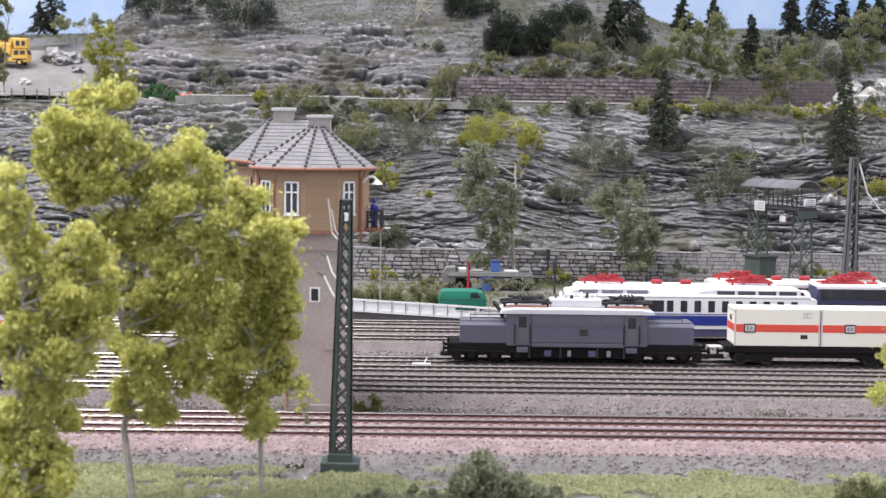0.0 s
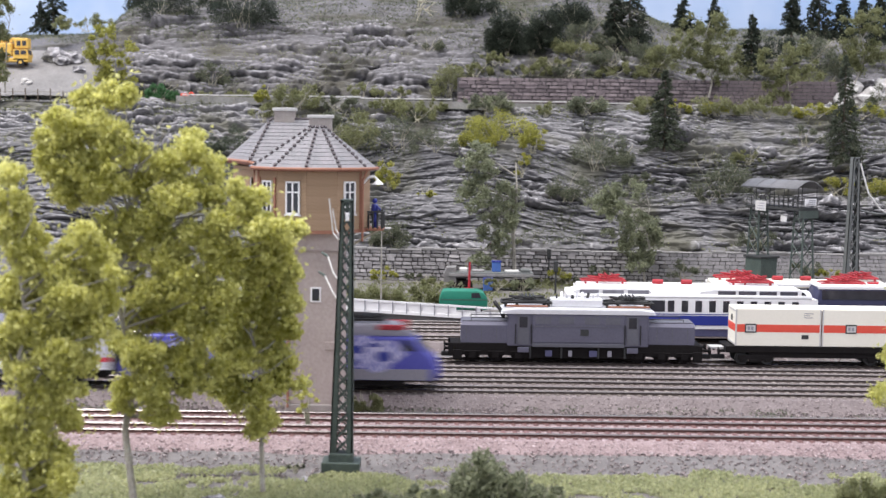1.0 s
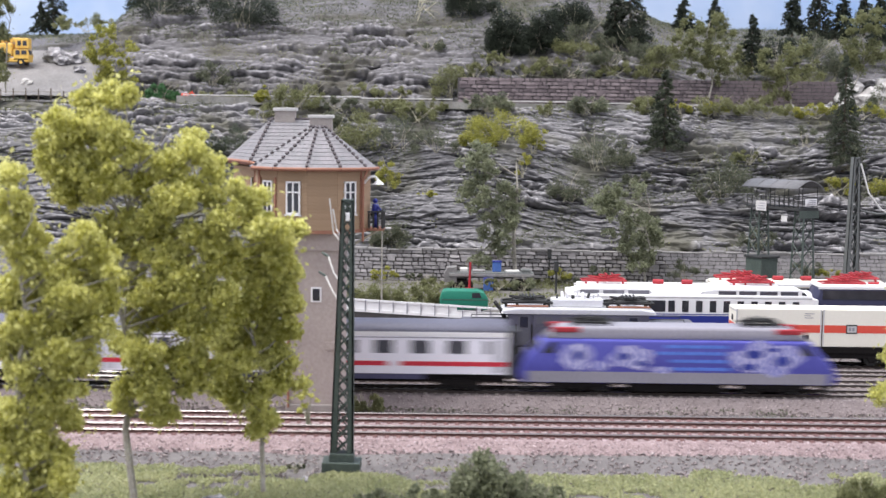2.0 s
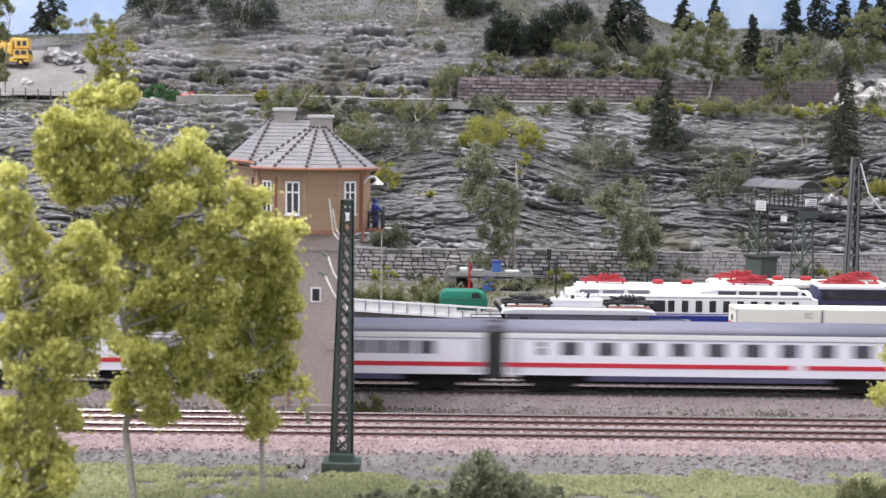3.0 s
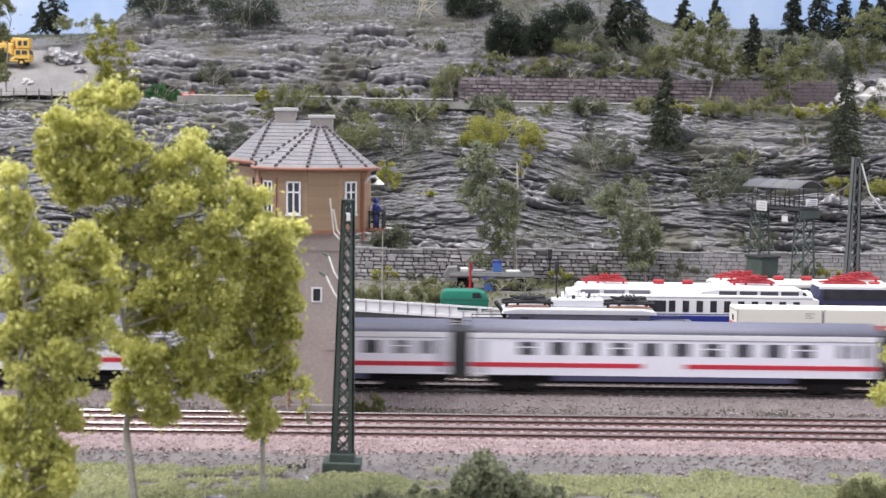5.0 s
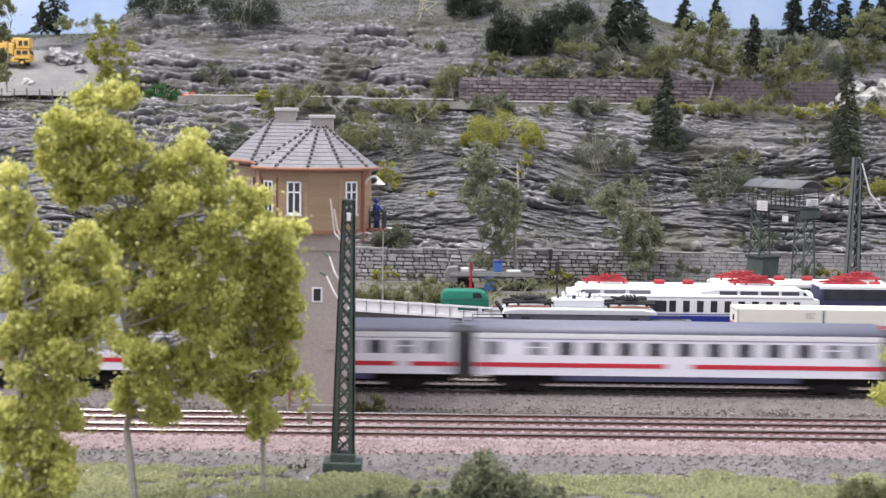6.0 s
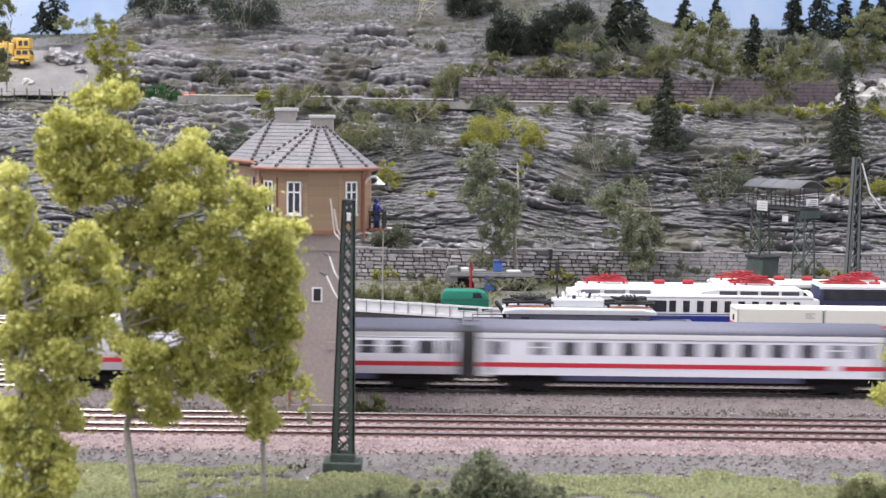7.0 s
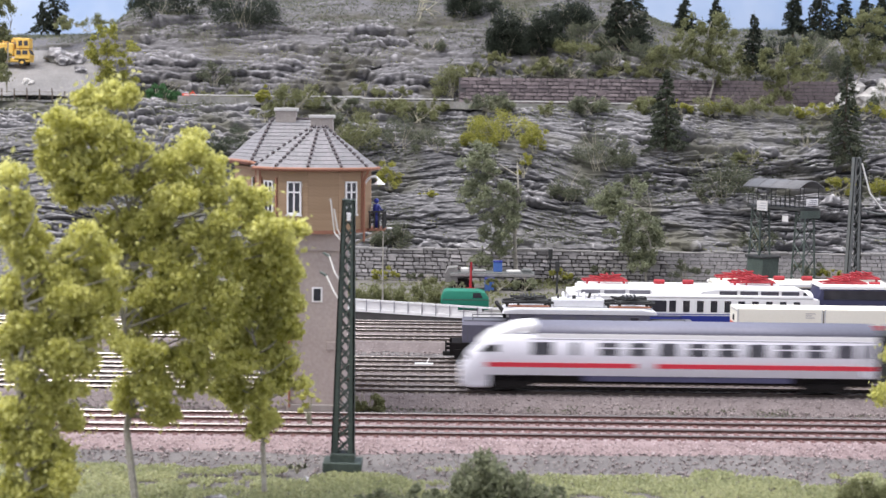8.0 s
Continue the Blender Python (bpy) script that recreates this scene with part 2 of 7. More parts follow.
def finish(name, me, material, parent, label="", smooth=False):
    me.materials.append(material)
    if smooth:
        me.polygons.foreach_set("use_smooth", [True] * len(me.polygons))
    ob = new(name, me)
    ob.parent = parent
    if label:
        ob["label"] = label
    return ob


def part(name, bm, material, parent, label="", smooth=False):
    """One bmesh, in millimetres, as one mesh object under a thing or a part."""
    bm.transform(Matrix.Diagonal((MM, MM, MM, 1)))
    me = bpy.data.meshes.new(name)
    bm.to_mesh(me)
    bm.free()
    return finish(name, me, material, parent, label, smooth)


def raw(name, verts, faces, material, parent=None, label="", smooth=False):
    me = bpy.data.meshes.new(name)
    v = np.asarray(verts, dtype=float) * MM
    f = np.asarray(faces, dtype=np.int32)
    me.vertices.add(len(v))
    me.vertices.foreach_set("co", v.ravel())
    k = f.shape[1]
    me.loops.add(f.size)
    me.loops.foreach_set("vertex_index", f.ravel())
    me.polygons.add(len(f))
    me.polygons.foreach_set("loop_start", np.arange(len(f), dtype=np.int32) * k)
    me.update(calc_edges=True)
    me.validate()
    return finish(name, me, material, parent, label, smooth)


def box(bm, x0, x1, y0, y1, z0, z1, bev=0.0, m=None):
    r = bmesh.ops.create_cube(bm, size=1.0)
    vs = r["verts"]
    bmesh.ops.transform(bm, verts=vs, matrix=Matrix.Translation(((x0 + x1) / 2, (y0 + y1) / 2, (z0 + z1) / 2)) @ Matrix.Diagonal((x1 - x0, y1 - y0, z1 - z0, 1)))
    if bev:
        es = list({e for v in vs for e in v.link_edges})
        r2 = bmesh.ops.bevel(bm, geom=es, offset=bev, segments=2, affect="EDGES", profile=0.5)
        vs = list({v for v in r2["verts"]} | {v for v in vs if v.is_valid})
    if m is not None:
        bmesh.ops.transform(bm, verts=[v for v in vs if v.is_valid], matrix=m)
    return bm


def boxed(*a, **k):
    return box(bmesh.new(), *a, **k)


def tube(bm, p, q, r, r2=None, n=6):
    """A tapered rod from p to q."""
    p, q = Vector(p), Vector(q)
    d = q - p
    rot = d.to_track_quat("Z", "Y").to_matrix().to_4x4()
    bmesh.ops.create_cone(bm, cap_ends=True, segments=n, radius1=r, radius2=r if r2 is None else r2, depth=d.length, matrix=Matrix.Translation((p + q) / 2) @ rot)
    return bm


def path_tube(bm, pts, r, n=6):
    for a, b in zip(pts, pts[1:]):
        tube(bm, a, b, r, n=n)
    return bm


def prism(bm, outline, lo, hi, axis="x"):
    """An outline of (a, b) pairs drawn out along an axis: x takes (y, z), y takes (x, z), z takes (x, y)."""
    def at(a, b, c):
        return {"x": (c, a, b), "y": (a, c, b), "z": (a, b, c)}[axis]
    lo_v = [bm.verts.new(at(a, b, lo)) for a, b in outline]
    hi_v = [bm.verts.new(at(a, b, hi)) for a, b in outline]
    n = len(outline)
    for i in range(n):
        bm.faces.new((lo_v[i], lo_v[(i + 1) % n], hi_v[(i + 1) % n], hi_v[i]))
    bm.faces.new(lo_v[::-1])
    bm.faces.new(hi_v)
    bmesh.ops.recalc_face_normals(bm, faces=bm.faces[:])
    return bm


def lattice(seed, x, y, oct=4, gain=0.5):
    """Smooth value noise of several octaves over arrays, between 0 and 1."""
    rng = np.random.RandomState(seed)
    tab = rng.rand(256, 256)
    out, amp, tot = 0.0, 1.0, 0.0
    for o in range(oct):
        xs, ys = x * 2 ** o + 17.3 * o, y * 2 ** o + 9.1 * o
        xi, yi = np.floor(xs).astype(int), np.floor(ys).astype(int)
        fx, fy = xs - xi, ys - yi
        fx, fy = fx * fx * (3 - 2 * fx), fy * fy * (3 - 2 * fy)
        a, b = tab[xi % 256, yi % 256], tab[(xi + 1) % 256, yi % 256]
        c, d = tab[xi % 256, (yi + 1) % 256], tab[(xi + 1) % 256, (yi + 1) % 256]
        out = out + amp * ((a * (1 - fx) + b * fx) * (1 - fy) + (c * (1 - fx) + d * fx) * fy)
        tot += amp
        amp *= gain
    return out / tot


def grid_faces(nu, nv):
    i = np.arange(nu * nv).reshape(nv, nu)
    return np.stack([i[:-1, :-1].ravel(), i[:-1, 1:].ravel(), i[1:, 1:].ravel(), i[1:, :-1].ravel()], axis=1)


def chips(rng, centres, size, flat=1.0):
    """Small random tetrahedra at the centres: gravel and flock. Returns vertices and triangles."""
    n = len(centres)
    base = np.array([[1, 1, 1], [1, -1, -1], [-1, 1, -1], [-1, -1, 1]], float) * 0.6
    v = np.repeat(base[None], n, axis=0) + rng.uniform(-0.45, 0.45, (n, 4, 3))
    v *= (size * rng.uniform(0.5, 1.3, (n, 1, 1)))
    v[:, :, 2] *= flat
    a = rng.uniform(0, 6.28, n)
    c, s = np.cos(a)[:, None], np.sin(a)[:, None]
    x, y = v[:, :, 0] * c - v[:, :, 1] * s, v[:, :, 0] * s + v[:, :, 1] * c
    v[:, :, 0], v[:, :, 1] = x, y
    v += np.asarray(centres)[:, None, :]
    f = np.array([[0, 1, 2], [0, 3, 1], [0, 2, 3], [1, 3, 2]])
    return v.reshape(-1, 3), (np.arange(n)[:, None, None] * 4 + f[None]).reshape(-1, 3)


def leaves(rng, centres, size):
    """Small bent leaves of two triangles, turned at random."""
    n = len(centres)
    q = rng.normal(size=(n, 3))
    q /= np.linalg.norm(q, axis=1)[:, None]
    h = rng.normal(size=(n, 3))
    h -= (h * q).sum(1)[:, None] * q
    h /= np.linalg.norm(h, axis=1)[:, None]
    k = np.cross(q, h)
    s = (size * rng.uniform(0.5, 1.35, n))[:, None]
    c = np.asarray(centres)
    v = np.stack([c - h * s, c - k * s * 0.6 + q * s * 0.25, c + h * s, c + k * s * 0.6 + q * s * 0.25], axis=1)
    f = np.array([[0, 1, 2], [0, 2, 3]])
    return v.reshape(-1, 3), (np.arange(n)[:, None, None] * 4 + f[None]).reshape(-1, 3)


def in_balls(rng, balls, n, hollow=0.45):
    """n points in the outer part of a set of balls (x, y, z, r), flattened a little and ragged."""
    b = np.asarray(balls, float)
    w = b[:, 3] ** 2
    i = rng.choice(len(b), n, p=w / w.sum())
    d = rng.normal(size=(n, 3))
    d /= np.linalg.norm(d, axis=1)[:, None]
    r = b[i, 3] * (hollow + (1 - hollow) * rng.rand(n) ** 0.6) * rng.uniform(0.85, 1.15, n)
    return b[i, :3] + d * r[:, None] * np.array([1, 1, 0.85])


# ---- ground, ballast, tracks ----
def ground():
    nu, nv = 300, 200
    X, Y = np.meshgrid(np.r_[np.linspace(-1600, -440, 20), np.linspace(-430, 430, nu - 40), np.linspace(440, 1600, 20)], np.linspace(140, 960, nv))
    Z = -4.4 + 2.2 * (lattice(3, X / 30, Y / 30) - 0.5)
    Z += np.where(Y < 395, 2.2 * lattice(5, X / 9, Y / 9), 0) - np.clip((300 - Y) / 60, 0, 3) * 4
    ob = raw("ground", np.stack([X, Y, Z], -1).reshape(-1, 3), grid_faces(nu, nv), M["soil"], smooth=True)
    tagged(ob, "grey-brown earth and gravel of the layout", "ground", kind="structure")


TRACK_Y = (452.6, 473.5, 522.3, 543.9, 566.7, 588.5, 652.4, 678.5, 702.5)


YARD_Z = 1.1


def ballast_bed(y0, y1, material, stones, label, seed, lip=6.0, x0=-1550, x1=1550, per=0.35, up=0.0):
    """A low bed of ballast with sloping sides and loose stones on it."""
    bm = bmesh.new()
    prism(bm, [(y0 - lip, -5.5), (y0, up - 1.35), (y1, up - 1.35), (y1 + lip, -5.5)], x0, x1)
    bed = tagged(part("ballast", bm, material, None), label, "ballast", kind="structure")
    rng = np.random.RandomState(seed)
    n = int(520 * (y1 - y0 + 2 * lip) * per)
    x, y = rng.uniform(-260, 260, n), rng.uniform(y0 - lip, y1 + lip, n)
    z = up - 1.35 - (4.1 + up) * np.clip(np.maximum(y0 - y, y - y1) / lip, 0, 1)
    on = np.min(np.abs(y[:, None] - np.array(TRACK_Y)[None]), axis=1) < 8.2
    keep = ~on | (rng.rand(n) < 0.3)
    x, y, z = x[keep], y[keep], z[keep]
    v, f = chips(rng, np.stack([x, y, z - 0.12], 1), 0.55, 0.65)
    tagged(raw("ballast_stones", v, f, stones, bed), kind="stuff")


def track(y, rusty, x0=-1500, x1=1500, seed=0):
    """A track: two rails with polished heads, and its sleepers."""
    t = thing("track", 0, y, 0 if rusty else YARD_Z, "rusty brown railway track on wooden sleepers" if rusty else "dark weathered yard track on sleepers", "track", group="yard tracks", kind="structure")
    side, slp = (M["rail_rust"], M["sleeper"]) if rusty else (M["rail_dark"], M["sleeper_dark"])
    for s in (-1, 1):
        c = s * 4.85
        bm = bmesh.new()
        prism(bm, [(c - 0.7, -1.4), (c + 0.7, -1.4), (c + 0.65, -1.1), (c + 0.2, -0.95), (c + 0.2, -0.55), (c + 0.38, -0.45), (c + 0.38, -0.3), (c - 0.4, -0.3), (c - 0.4, -0.45), (c - 0.2, -0.55), (c - 0.2, -0.95), (c - 0.65, -1.1)], x0, x1)
        rail = part("rail", bm, side, t)
        part("rail_head", prism(bmesh.new(), [(c - .4, -.3), (c - .12, 0), (c + .2, 0), (c + .38, -.15), (c + .38, -.3)], x0, x1), M["rail_top"], rail, "polished steel running surface")
    rng = np.random.RandomState(seed)
    n = int((x1 - x0) / 3.95)
    x = x0 + 3.95 * np.arange(n)
    lo, hi = -8 + rng.uniform(-.2, .2, n), 8 + rng.uniform(-.2, .2, n)
    v = np.array([[(a, b, c) for c, b, a in ((zz, yy, xx) for zz in (-2.2, -1.1) for yy in (0, 1) for xx in (0, 1))]], float).repeat(n, 0)
    v[:, :, 0] = x[:, None] + v[:, :, 0] * 1.6
    v[:, :, 1] = lo[:, None] + v[:, :, 1] * (hi - lo)[:, None]
    f = np.array([[0, 2, 3, 1], [4, 5, 7, 6], [0, 1, 5, 4], [2, 6, 7, 3], [0, 4, 6, 2], [1, 3, 7, 5]])
    tagged(raw("sleepers", v.reshape(-1, 3), (np.arange(n)[:, None, None] * 8 + f[None]).reshape(-1, 4), slp, t), kind="stuff")
    return t


ground()
ballast_bed(442, 484, M["ballast_red"], M["stones_red"], "reddish-grey ballast of the front double line", 1, 10, per=1.7)
ballast_bed(511, 601, M["ballast_grey"], M["stones_grey"], "brown-grey ballast of the yard tracks", 2, 10, per=1.1, up=YARD_Z)
ballast_bed(641, 716, M["ballast_grey"], M["stones_grey"], "brown-grey ballast of the rear sidings", 3, 8, per=0.5, up=YARD_Z)
for i, (y, rusty) in enumerate(((452.6, True), (473.5, True), (522.3, False), (543.9, False), (566.7, False), (588.5, False), (652.4, False), (678.5, False), (702.5, False))):
    track(y, rusty, seed=i)


# ---- rock face, terrace and upper hill ----
def skyline(X):
    """Height of the hill's crest along the layout."""
    return 236 - 38 / (1 + np.exp(-(X - 175) / 16)) - 46 / (1 + np.exp((X + 300) / 14))


FACES = {}


def slabs(seed, x, v, long, thick, lean, tilt):
    """Broken beds of rock: flat slabs, each standing out by its own amount, leaning back to the top and tilted along its run."""
    rng = np.random.RandomState(seed)
    tab = rng.rand(5, 128, 128)
    gv = v / thick + 0.8 * (lattice(seed + 1, x / long / 1.3, v / thick / 2.5, 2) - 0.5)
    j = np.floor(gv).astype(int)
    best, second = np.full(x.shape, 1e9), np.full(x.shape, 1e9)
    out, other = np.zeros(x.shape), np.zeros(x.shape)
    for dj in (-1, 0, 1):
        row = j + dj
        gx = x / long + tab[4, row % 128, 7] * 3
        i = np.floor(gx).astype(int)
        for di in (-1, 0, 1):
            c, r = (i + di) % 128, row % 128
            dx = gx - (i + di) - tab[0, c, r]
            dv = gv - row - 0.5 - 0.8 * (tab[1, c, r] - 0.5)
            dist = np.sqrt(dx * dx * 0.6 + (dv + 1.5 * dx * (tab[2, c, r] - 0.5)) ** 2)
            val = tab[3, c, r] - 0.5 - lean * dv + tilt * (tab[2, c, r] - 0.5) * dx
            hit = dist < best
            near = ~hit & (dist < second)
            second = np.where(hit, best, np.where(near, dist, second))
            other = np.where(hit, out, np.where(near, val, other))
            best = np.where(hit, dist, best)
            out = np.where(hit, val, out)
    soft = 0.5 * (1 - np.clip((second - best) / (0.7 / thick), 0, 1))
    return out + (other - out) * soft - 0.9 * soft * (tab[2, j % 128, 3] + 0.25)


def cliff(name, prof, nu, nv, x0, x1, amp, seed, material, label, crest=False, fade=6):
    """Cast rock sheet drawn along a profile of (y, z), broken into dipping ledges."""
    prof = np.array(prof, float)
    seg = np.r_[0, np.cumsum(np.hypot(*np.diff(prof, axis=0).T))]
    s = np.linspace(0, seg[-1], nv)
    py, pz = np.interp(s, seg, prof[:, 0]), np.interp(s, seg, prof[:, 1])
    ty, tz = np.gradient(py), np.gradient(pz)
    ln = np.hypot(ty, tz)
    ny, nz = -tz / ln, ty / ln
    X, S = np.meshgrid(np.linspace(x0, x1, nu), s)
    S = S + 0.05 * X
    warp = 30 * (lattice(seed, X / 130, S / 80, 2) - 0.5) + 2.5 * (lattice(seed + 1, X / 40, S / 20, 2) - 0.5)
    big = lattice(seed + 3, X / 75, S / 45, 2) - 0.5
    rough = lattice(seed + 2, X / 6, S / 2.6, 4, 0.62) - 0.5
    bed = S + warp
    run = X + 5 * (lattice(seed + 5, X / 9, S / 5, 2) - 0.5)
    calm = np.clip((lattice(seed + 4, X / 60, S / 30, 2) - 0.3) * 3.4, 0.35, 1)
    if crest:
        calm = calm * (1 - 0.7 * np.clip((S - 98) / 40, 0, 1))
    disp = amp * (big * 1.5 + calm * (0.75 * slabs(seed + 20, run, bed, 44, 14.0, 0.7, 0.8) + 0.62 * slabs(seed + 30, run, bed, 20, 6.6, 0.9, 1.5)
                                      + 0.3 * slabs(seed + 40, run, bed, 9.0, 3.0, 0.9, 1.4)) + rough * 0.2)
    k = 1
    pad = np.pad(disp, ((0, 0), (k, k)), "edge")
    weights = [k + 1 - abs(i - k) for i in range(2 * k + 1)]
    disp = sum(w * pad[:, i:i + nu] for i, w in enumerate(weights)) / sum(weights)
    disp = disp + amp * 0.12 * (lattice(seed + 7, X / 3.5, S / 1.8, 3, 0.6) - 0.5)
    edge = np.clip(np.minimum(s / 6, (s[-1] - s) / fade), 0.0, 1)[:, None]
    disp = disp * edge
    Y = py[:, None] + ny[:, None] * disp
    Z = pz[:, None] + nz[:, None] * disp + 0 * X
    if crest:
        Y = Y + 68 / (1 + np.exp((X + 292) / 11))
        top = skyline(X)
        Z = np.where(Z > 118, 118 + (Z - 118) * (top - 118) / (236 - 118), Z)
    FACES[name] = (X, Y, Z)
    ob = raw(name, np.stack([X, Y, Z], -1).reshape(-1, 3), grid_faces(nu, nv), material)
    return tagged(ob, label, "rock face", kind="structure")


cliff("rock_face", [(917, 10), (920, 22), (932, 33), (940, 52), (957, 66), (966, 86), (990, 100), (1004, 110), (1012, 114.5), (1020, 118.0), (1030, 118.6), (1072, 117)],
      1000, 540, -400, 400, 7.4, 11, M["rock"], "layered dark grey cast rock face with dry-brushed edges and painted top light", fade=60)
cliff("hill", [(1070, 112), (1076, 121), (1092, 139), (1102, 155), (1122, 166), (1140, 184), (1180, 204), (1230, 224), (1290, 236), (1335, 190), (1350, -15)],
      860, 430, -480, 480, 6.4, 41, M["upper_rock"], "grey rocky hillside of the layout with dry-brushed ledges", crest=True)


def baseboard():
    bm = boxed(-1600, 1600, 138, 1418, -40, -18, 2)
    tagged(part("baseboard", bm, M["bark_dark"], None), "plain timber baseboard under the layout", "baseboard", kind="structure")


baseboard()


def backdrop():
    bm = boxed(-1700, 1700, 1420, 1426, -20, 900)
    tagged(part("backdrop", bm, M["sky_paint"], None), "painted pale blue sky backdrop board", "backdrop", kind="structure")


backdrop()


# ---- trees and bushes ----
def limb(bm, p, q, r0, r1, rng, bends=3):
    """A crooked tapered limb. Returns its points."""
    pts = [Vector(p)]
    for i in range(1, bends + 1):
        k = i / bends
        c = Vector(p).lerp(Vector(q), k)
        if i < bends:
            c += Vector((rng.uniform(-1, 1), rng.uniform(-1, 1), rng.uniform(-.4, .4))) * (Vector(q) - Vector(p)).length * 0.07
        pts.append(c)
    for i in range(bends):
        tube(bm, pts[i], pts[i + 1], r0 + (r1 - r0) * i / bends, r0 + (r1 - r0) * (i + 1) / bends, 6)
    return pts


def leafy_tree(x, y, z, height, balls, n, leaf, material, label, seed, bark="bark", thick=1.4, name="tree", hollow=0.3, category="tree", spread=110):
    """A tree with trunk, limbs and a crown of small leaves; balls (x, y, z, r) from its foot."""
    rng = random.Random(seed)
    t = thing(name, x, y, z, label, category)
    bm = bmesh.new()
    thick *= 0.72
    pts = limb(bm, (0, 0, -1.5), (rng.uniform(-2, 2), 0, height * 0.9), thick, thick * 0.3, rng, 5)
    for b in balls:
        k = max(0.25, min(0.95, (b[2] - b[3] * 0.7) / height))
        i = min(4, int(k * 5))
        o = pts[i].lerp(pts[i + 1], k * 5 - i)
        limb(bm, o, (b[0], b[1], b[2]), thick * 0.38, thick * 0.12, rng, 3)
        for _ in range(3):
            d = Vector((rng.uniform(-1, 1), rng.uniform(-1, 1), rng.uniform(-.6, 1))) * b[3] * 0.9
            limb(bm, (b[0], b[1], b[2]), Vector(b[:3]) + d, thick * 0.13, thick * 0.06, rng, 2)
    part("trunk", bm, M[bark], t)
    r = np.random.RandomState(seed)
    # small tufts along the boughs make the ragged outline
    tufts = in_balls(r, balls, max(14, n // spread), hollow)
    tb = np.c_[tufts, r.uniform(*((1.9, 5.2) if spread == 230 else (2.6, 4.6)), len(tufts)) * leaf]
    c = in_balls(r, tb, n, 0.1)
    c += r.normal(0, 1, c.shape) * (r.rand(n) < 0.1)[:, None] * leaf * 2.4
    v, f = leaves(r, c, leaf)
    raw("crown", v, f, M[material], t)
    return t


def bush(x, y, z, w, h, n, leaf, material, label, seed, twigs=6, d=None, name="bush"):
    rng = random.Random(seed)
    t = thing(name, x, y, z, label, "bush")
    d = d or w * 0.6
    bm = bmesh.new()
    for _ in range(twigs):
        limb(bm, (rng.uniform(-w, w) * .12, rng.uniform(-d, d) * .1, -1), (rng.uniform(-w, w) * .45, rng.uniform(-d, d) * .4, h * rng.uniform(.5, 1.0)), 0.28, 0.1, rng, 3)
    part("branchwork", bm, M["twig"], t)
    r = np.random.RandomState(seed)
    n = int(n * 3.2)
    leaf = leaf * 0.8
    k = max(9, n // 110)
    tb = np.c_[r.uniform(-.5, .5, k) * w * .85, r.uniform(-.5, .5, k) * d * .8, r.uniform(0.12, 0.8, k) ** 0.9 * h, r.uniform(.08, .21, k) * min(w, h * 1.3)]
    tb[:, 2] *= (1 - 0.5 * (np.abs(tb[:, 0]) / (w * .5)) ** 2) * r.uniform(.7, 1.2, k)
    v, f = leaves(r, in_balls(r, tb, n, 0.2), leaf)
    raw("foliage", v, f, M[material], t)
    return t


def conifer(x, y, z, h, w, n, label, seed, leaf=0.9, name="conifer"):
    rng = random.Random(seed)
    t = thing(name, x, y, z, label, "conifer")
    bm = bmesh.new()
    tube(bm, (0, 0, -2), (0, 0, h), h * 0.022, 0.12, 6)
    r = np.random.RandomState(seed)
    cs = []
    n = int(n * 1.7)
    rings = max(9, int(h / 2.8))
    for i in range(rings):
        k = i / rings
        zz = h * (0.1 + 0.88 * k)
        R = w * 0.5 * (1 - k) ** 0.85
        for j in range(max(4, int(9 * (1 - k)) + 3)):
            a = rng.uniform(0, 6.28)
            rr = R * rng.uniform(.65, 1.12)
            tip = Vector((math.cos(a) * rr, math.sin(a) * rr, zz - rr * 0.35))
            tube(bm, (0, 0, zz), tip, 0.16, 0.06, 4)
            cs.append((zz, tip))
    part("trunk", bm, M["bark_dark"], t)
    i = r.randint(0, len(cs), n)
    k = r.rand(n) ** 0.6
    zs = np.array([c[0] for c in cs])[i]
    tips = np.array([tuple(c[1]) for c in cs])[i]
    root = np.stack([0 * zs, 0 * zs, zs], 1)
    c = root + (tips - root) * k[:, None] + r.normal(0, 0.45, (n, 3)) * (0.4 + k[:, None])
    v, f = leaves(r, c, leaf)
    raw("needles", v, f, M["needle" if leaf < 1 else "shrub_dark"], t)
    return t


# ---- the express train ----
TRAIN = []


def bogie(parent, x, length=17.0, wheels=(-5.2, 5.2), width=7.6, r=2.9, label="dark bogie with two wheelsets", rail=YARD_Z):
    bm = bmesh.new()
    for s in (-1, 1):
        box(bm, x - length / 2, x + length / 2, s * width - 0.5, s * width + 0.5, rail + 2.2, 5.4, 0.3)
        box(bm, x - 2.4, x + 2.4, s * width - 0.6, s * width + 0.6, rail + 1.2, rail + 2.6, 0.3)
        for w in wheels:
            box(bm, x + w - 1.2, x + w + 1.2, s * width - 0.55, s * width + 0.75, rail + 1.4, rail + 3.4, 0.3)
    box(bm, x - 3, x + 3, -width, width, 3.2, 6.2)
    b = part("bogie", bm, M["chassis"], parent, label)
    for w in wheels:
        bm = bmesh.new()
        for s in (-1, 1):
            tube(bm, (x + w, s * 4.2, rail + r), (x + w, s * 5.6, rail + r), r, n=18)
        tube(bm, (x + w, -5, rail + r), (x + w, 5, rail + r), 0.5, n=6)
        part("wheelset", bm, M["dark_steel"], b)
    return b


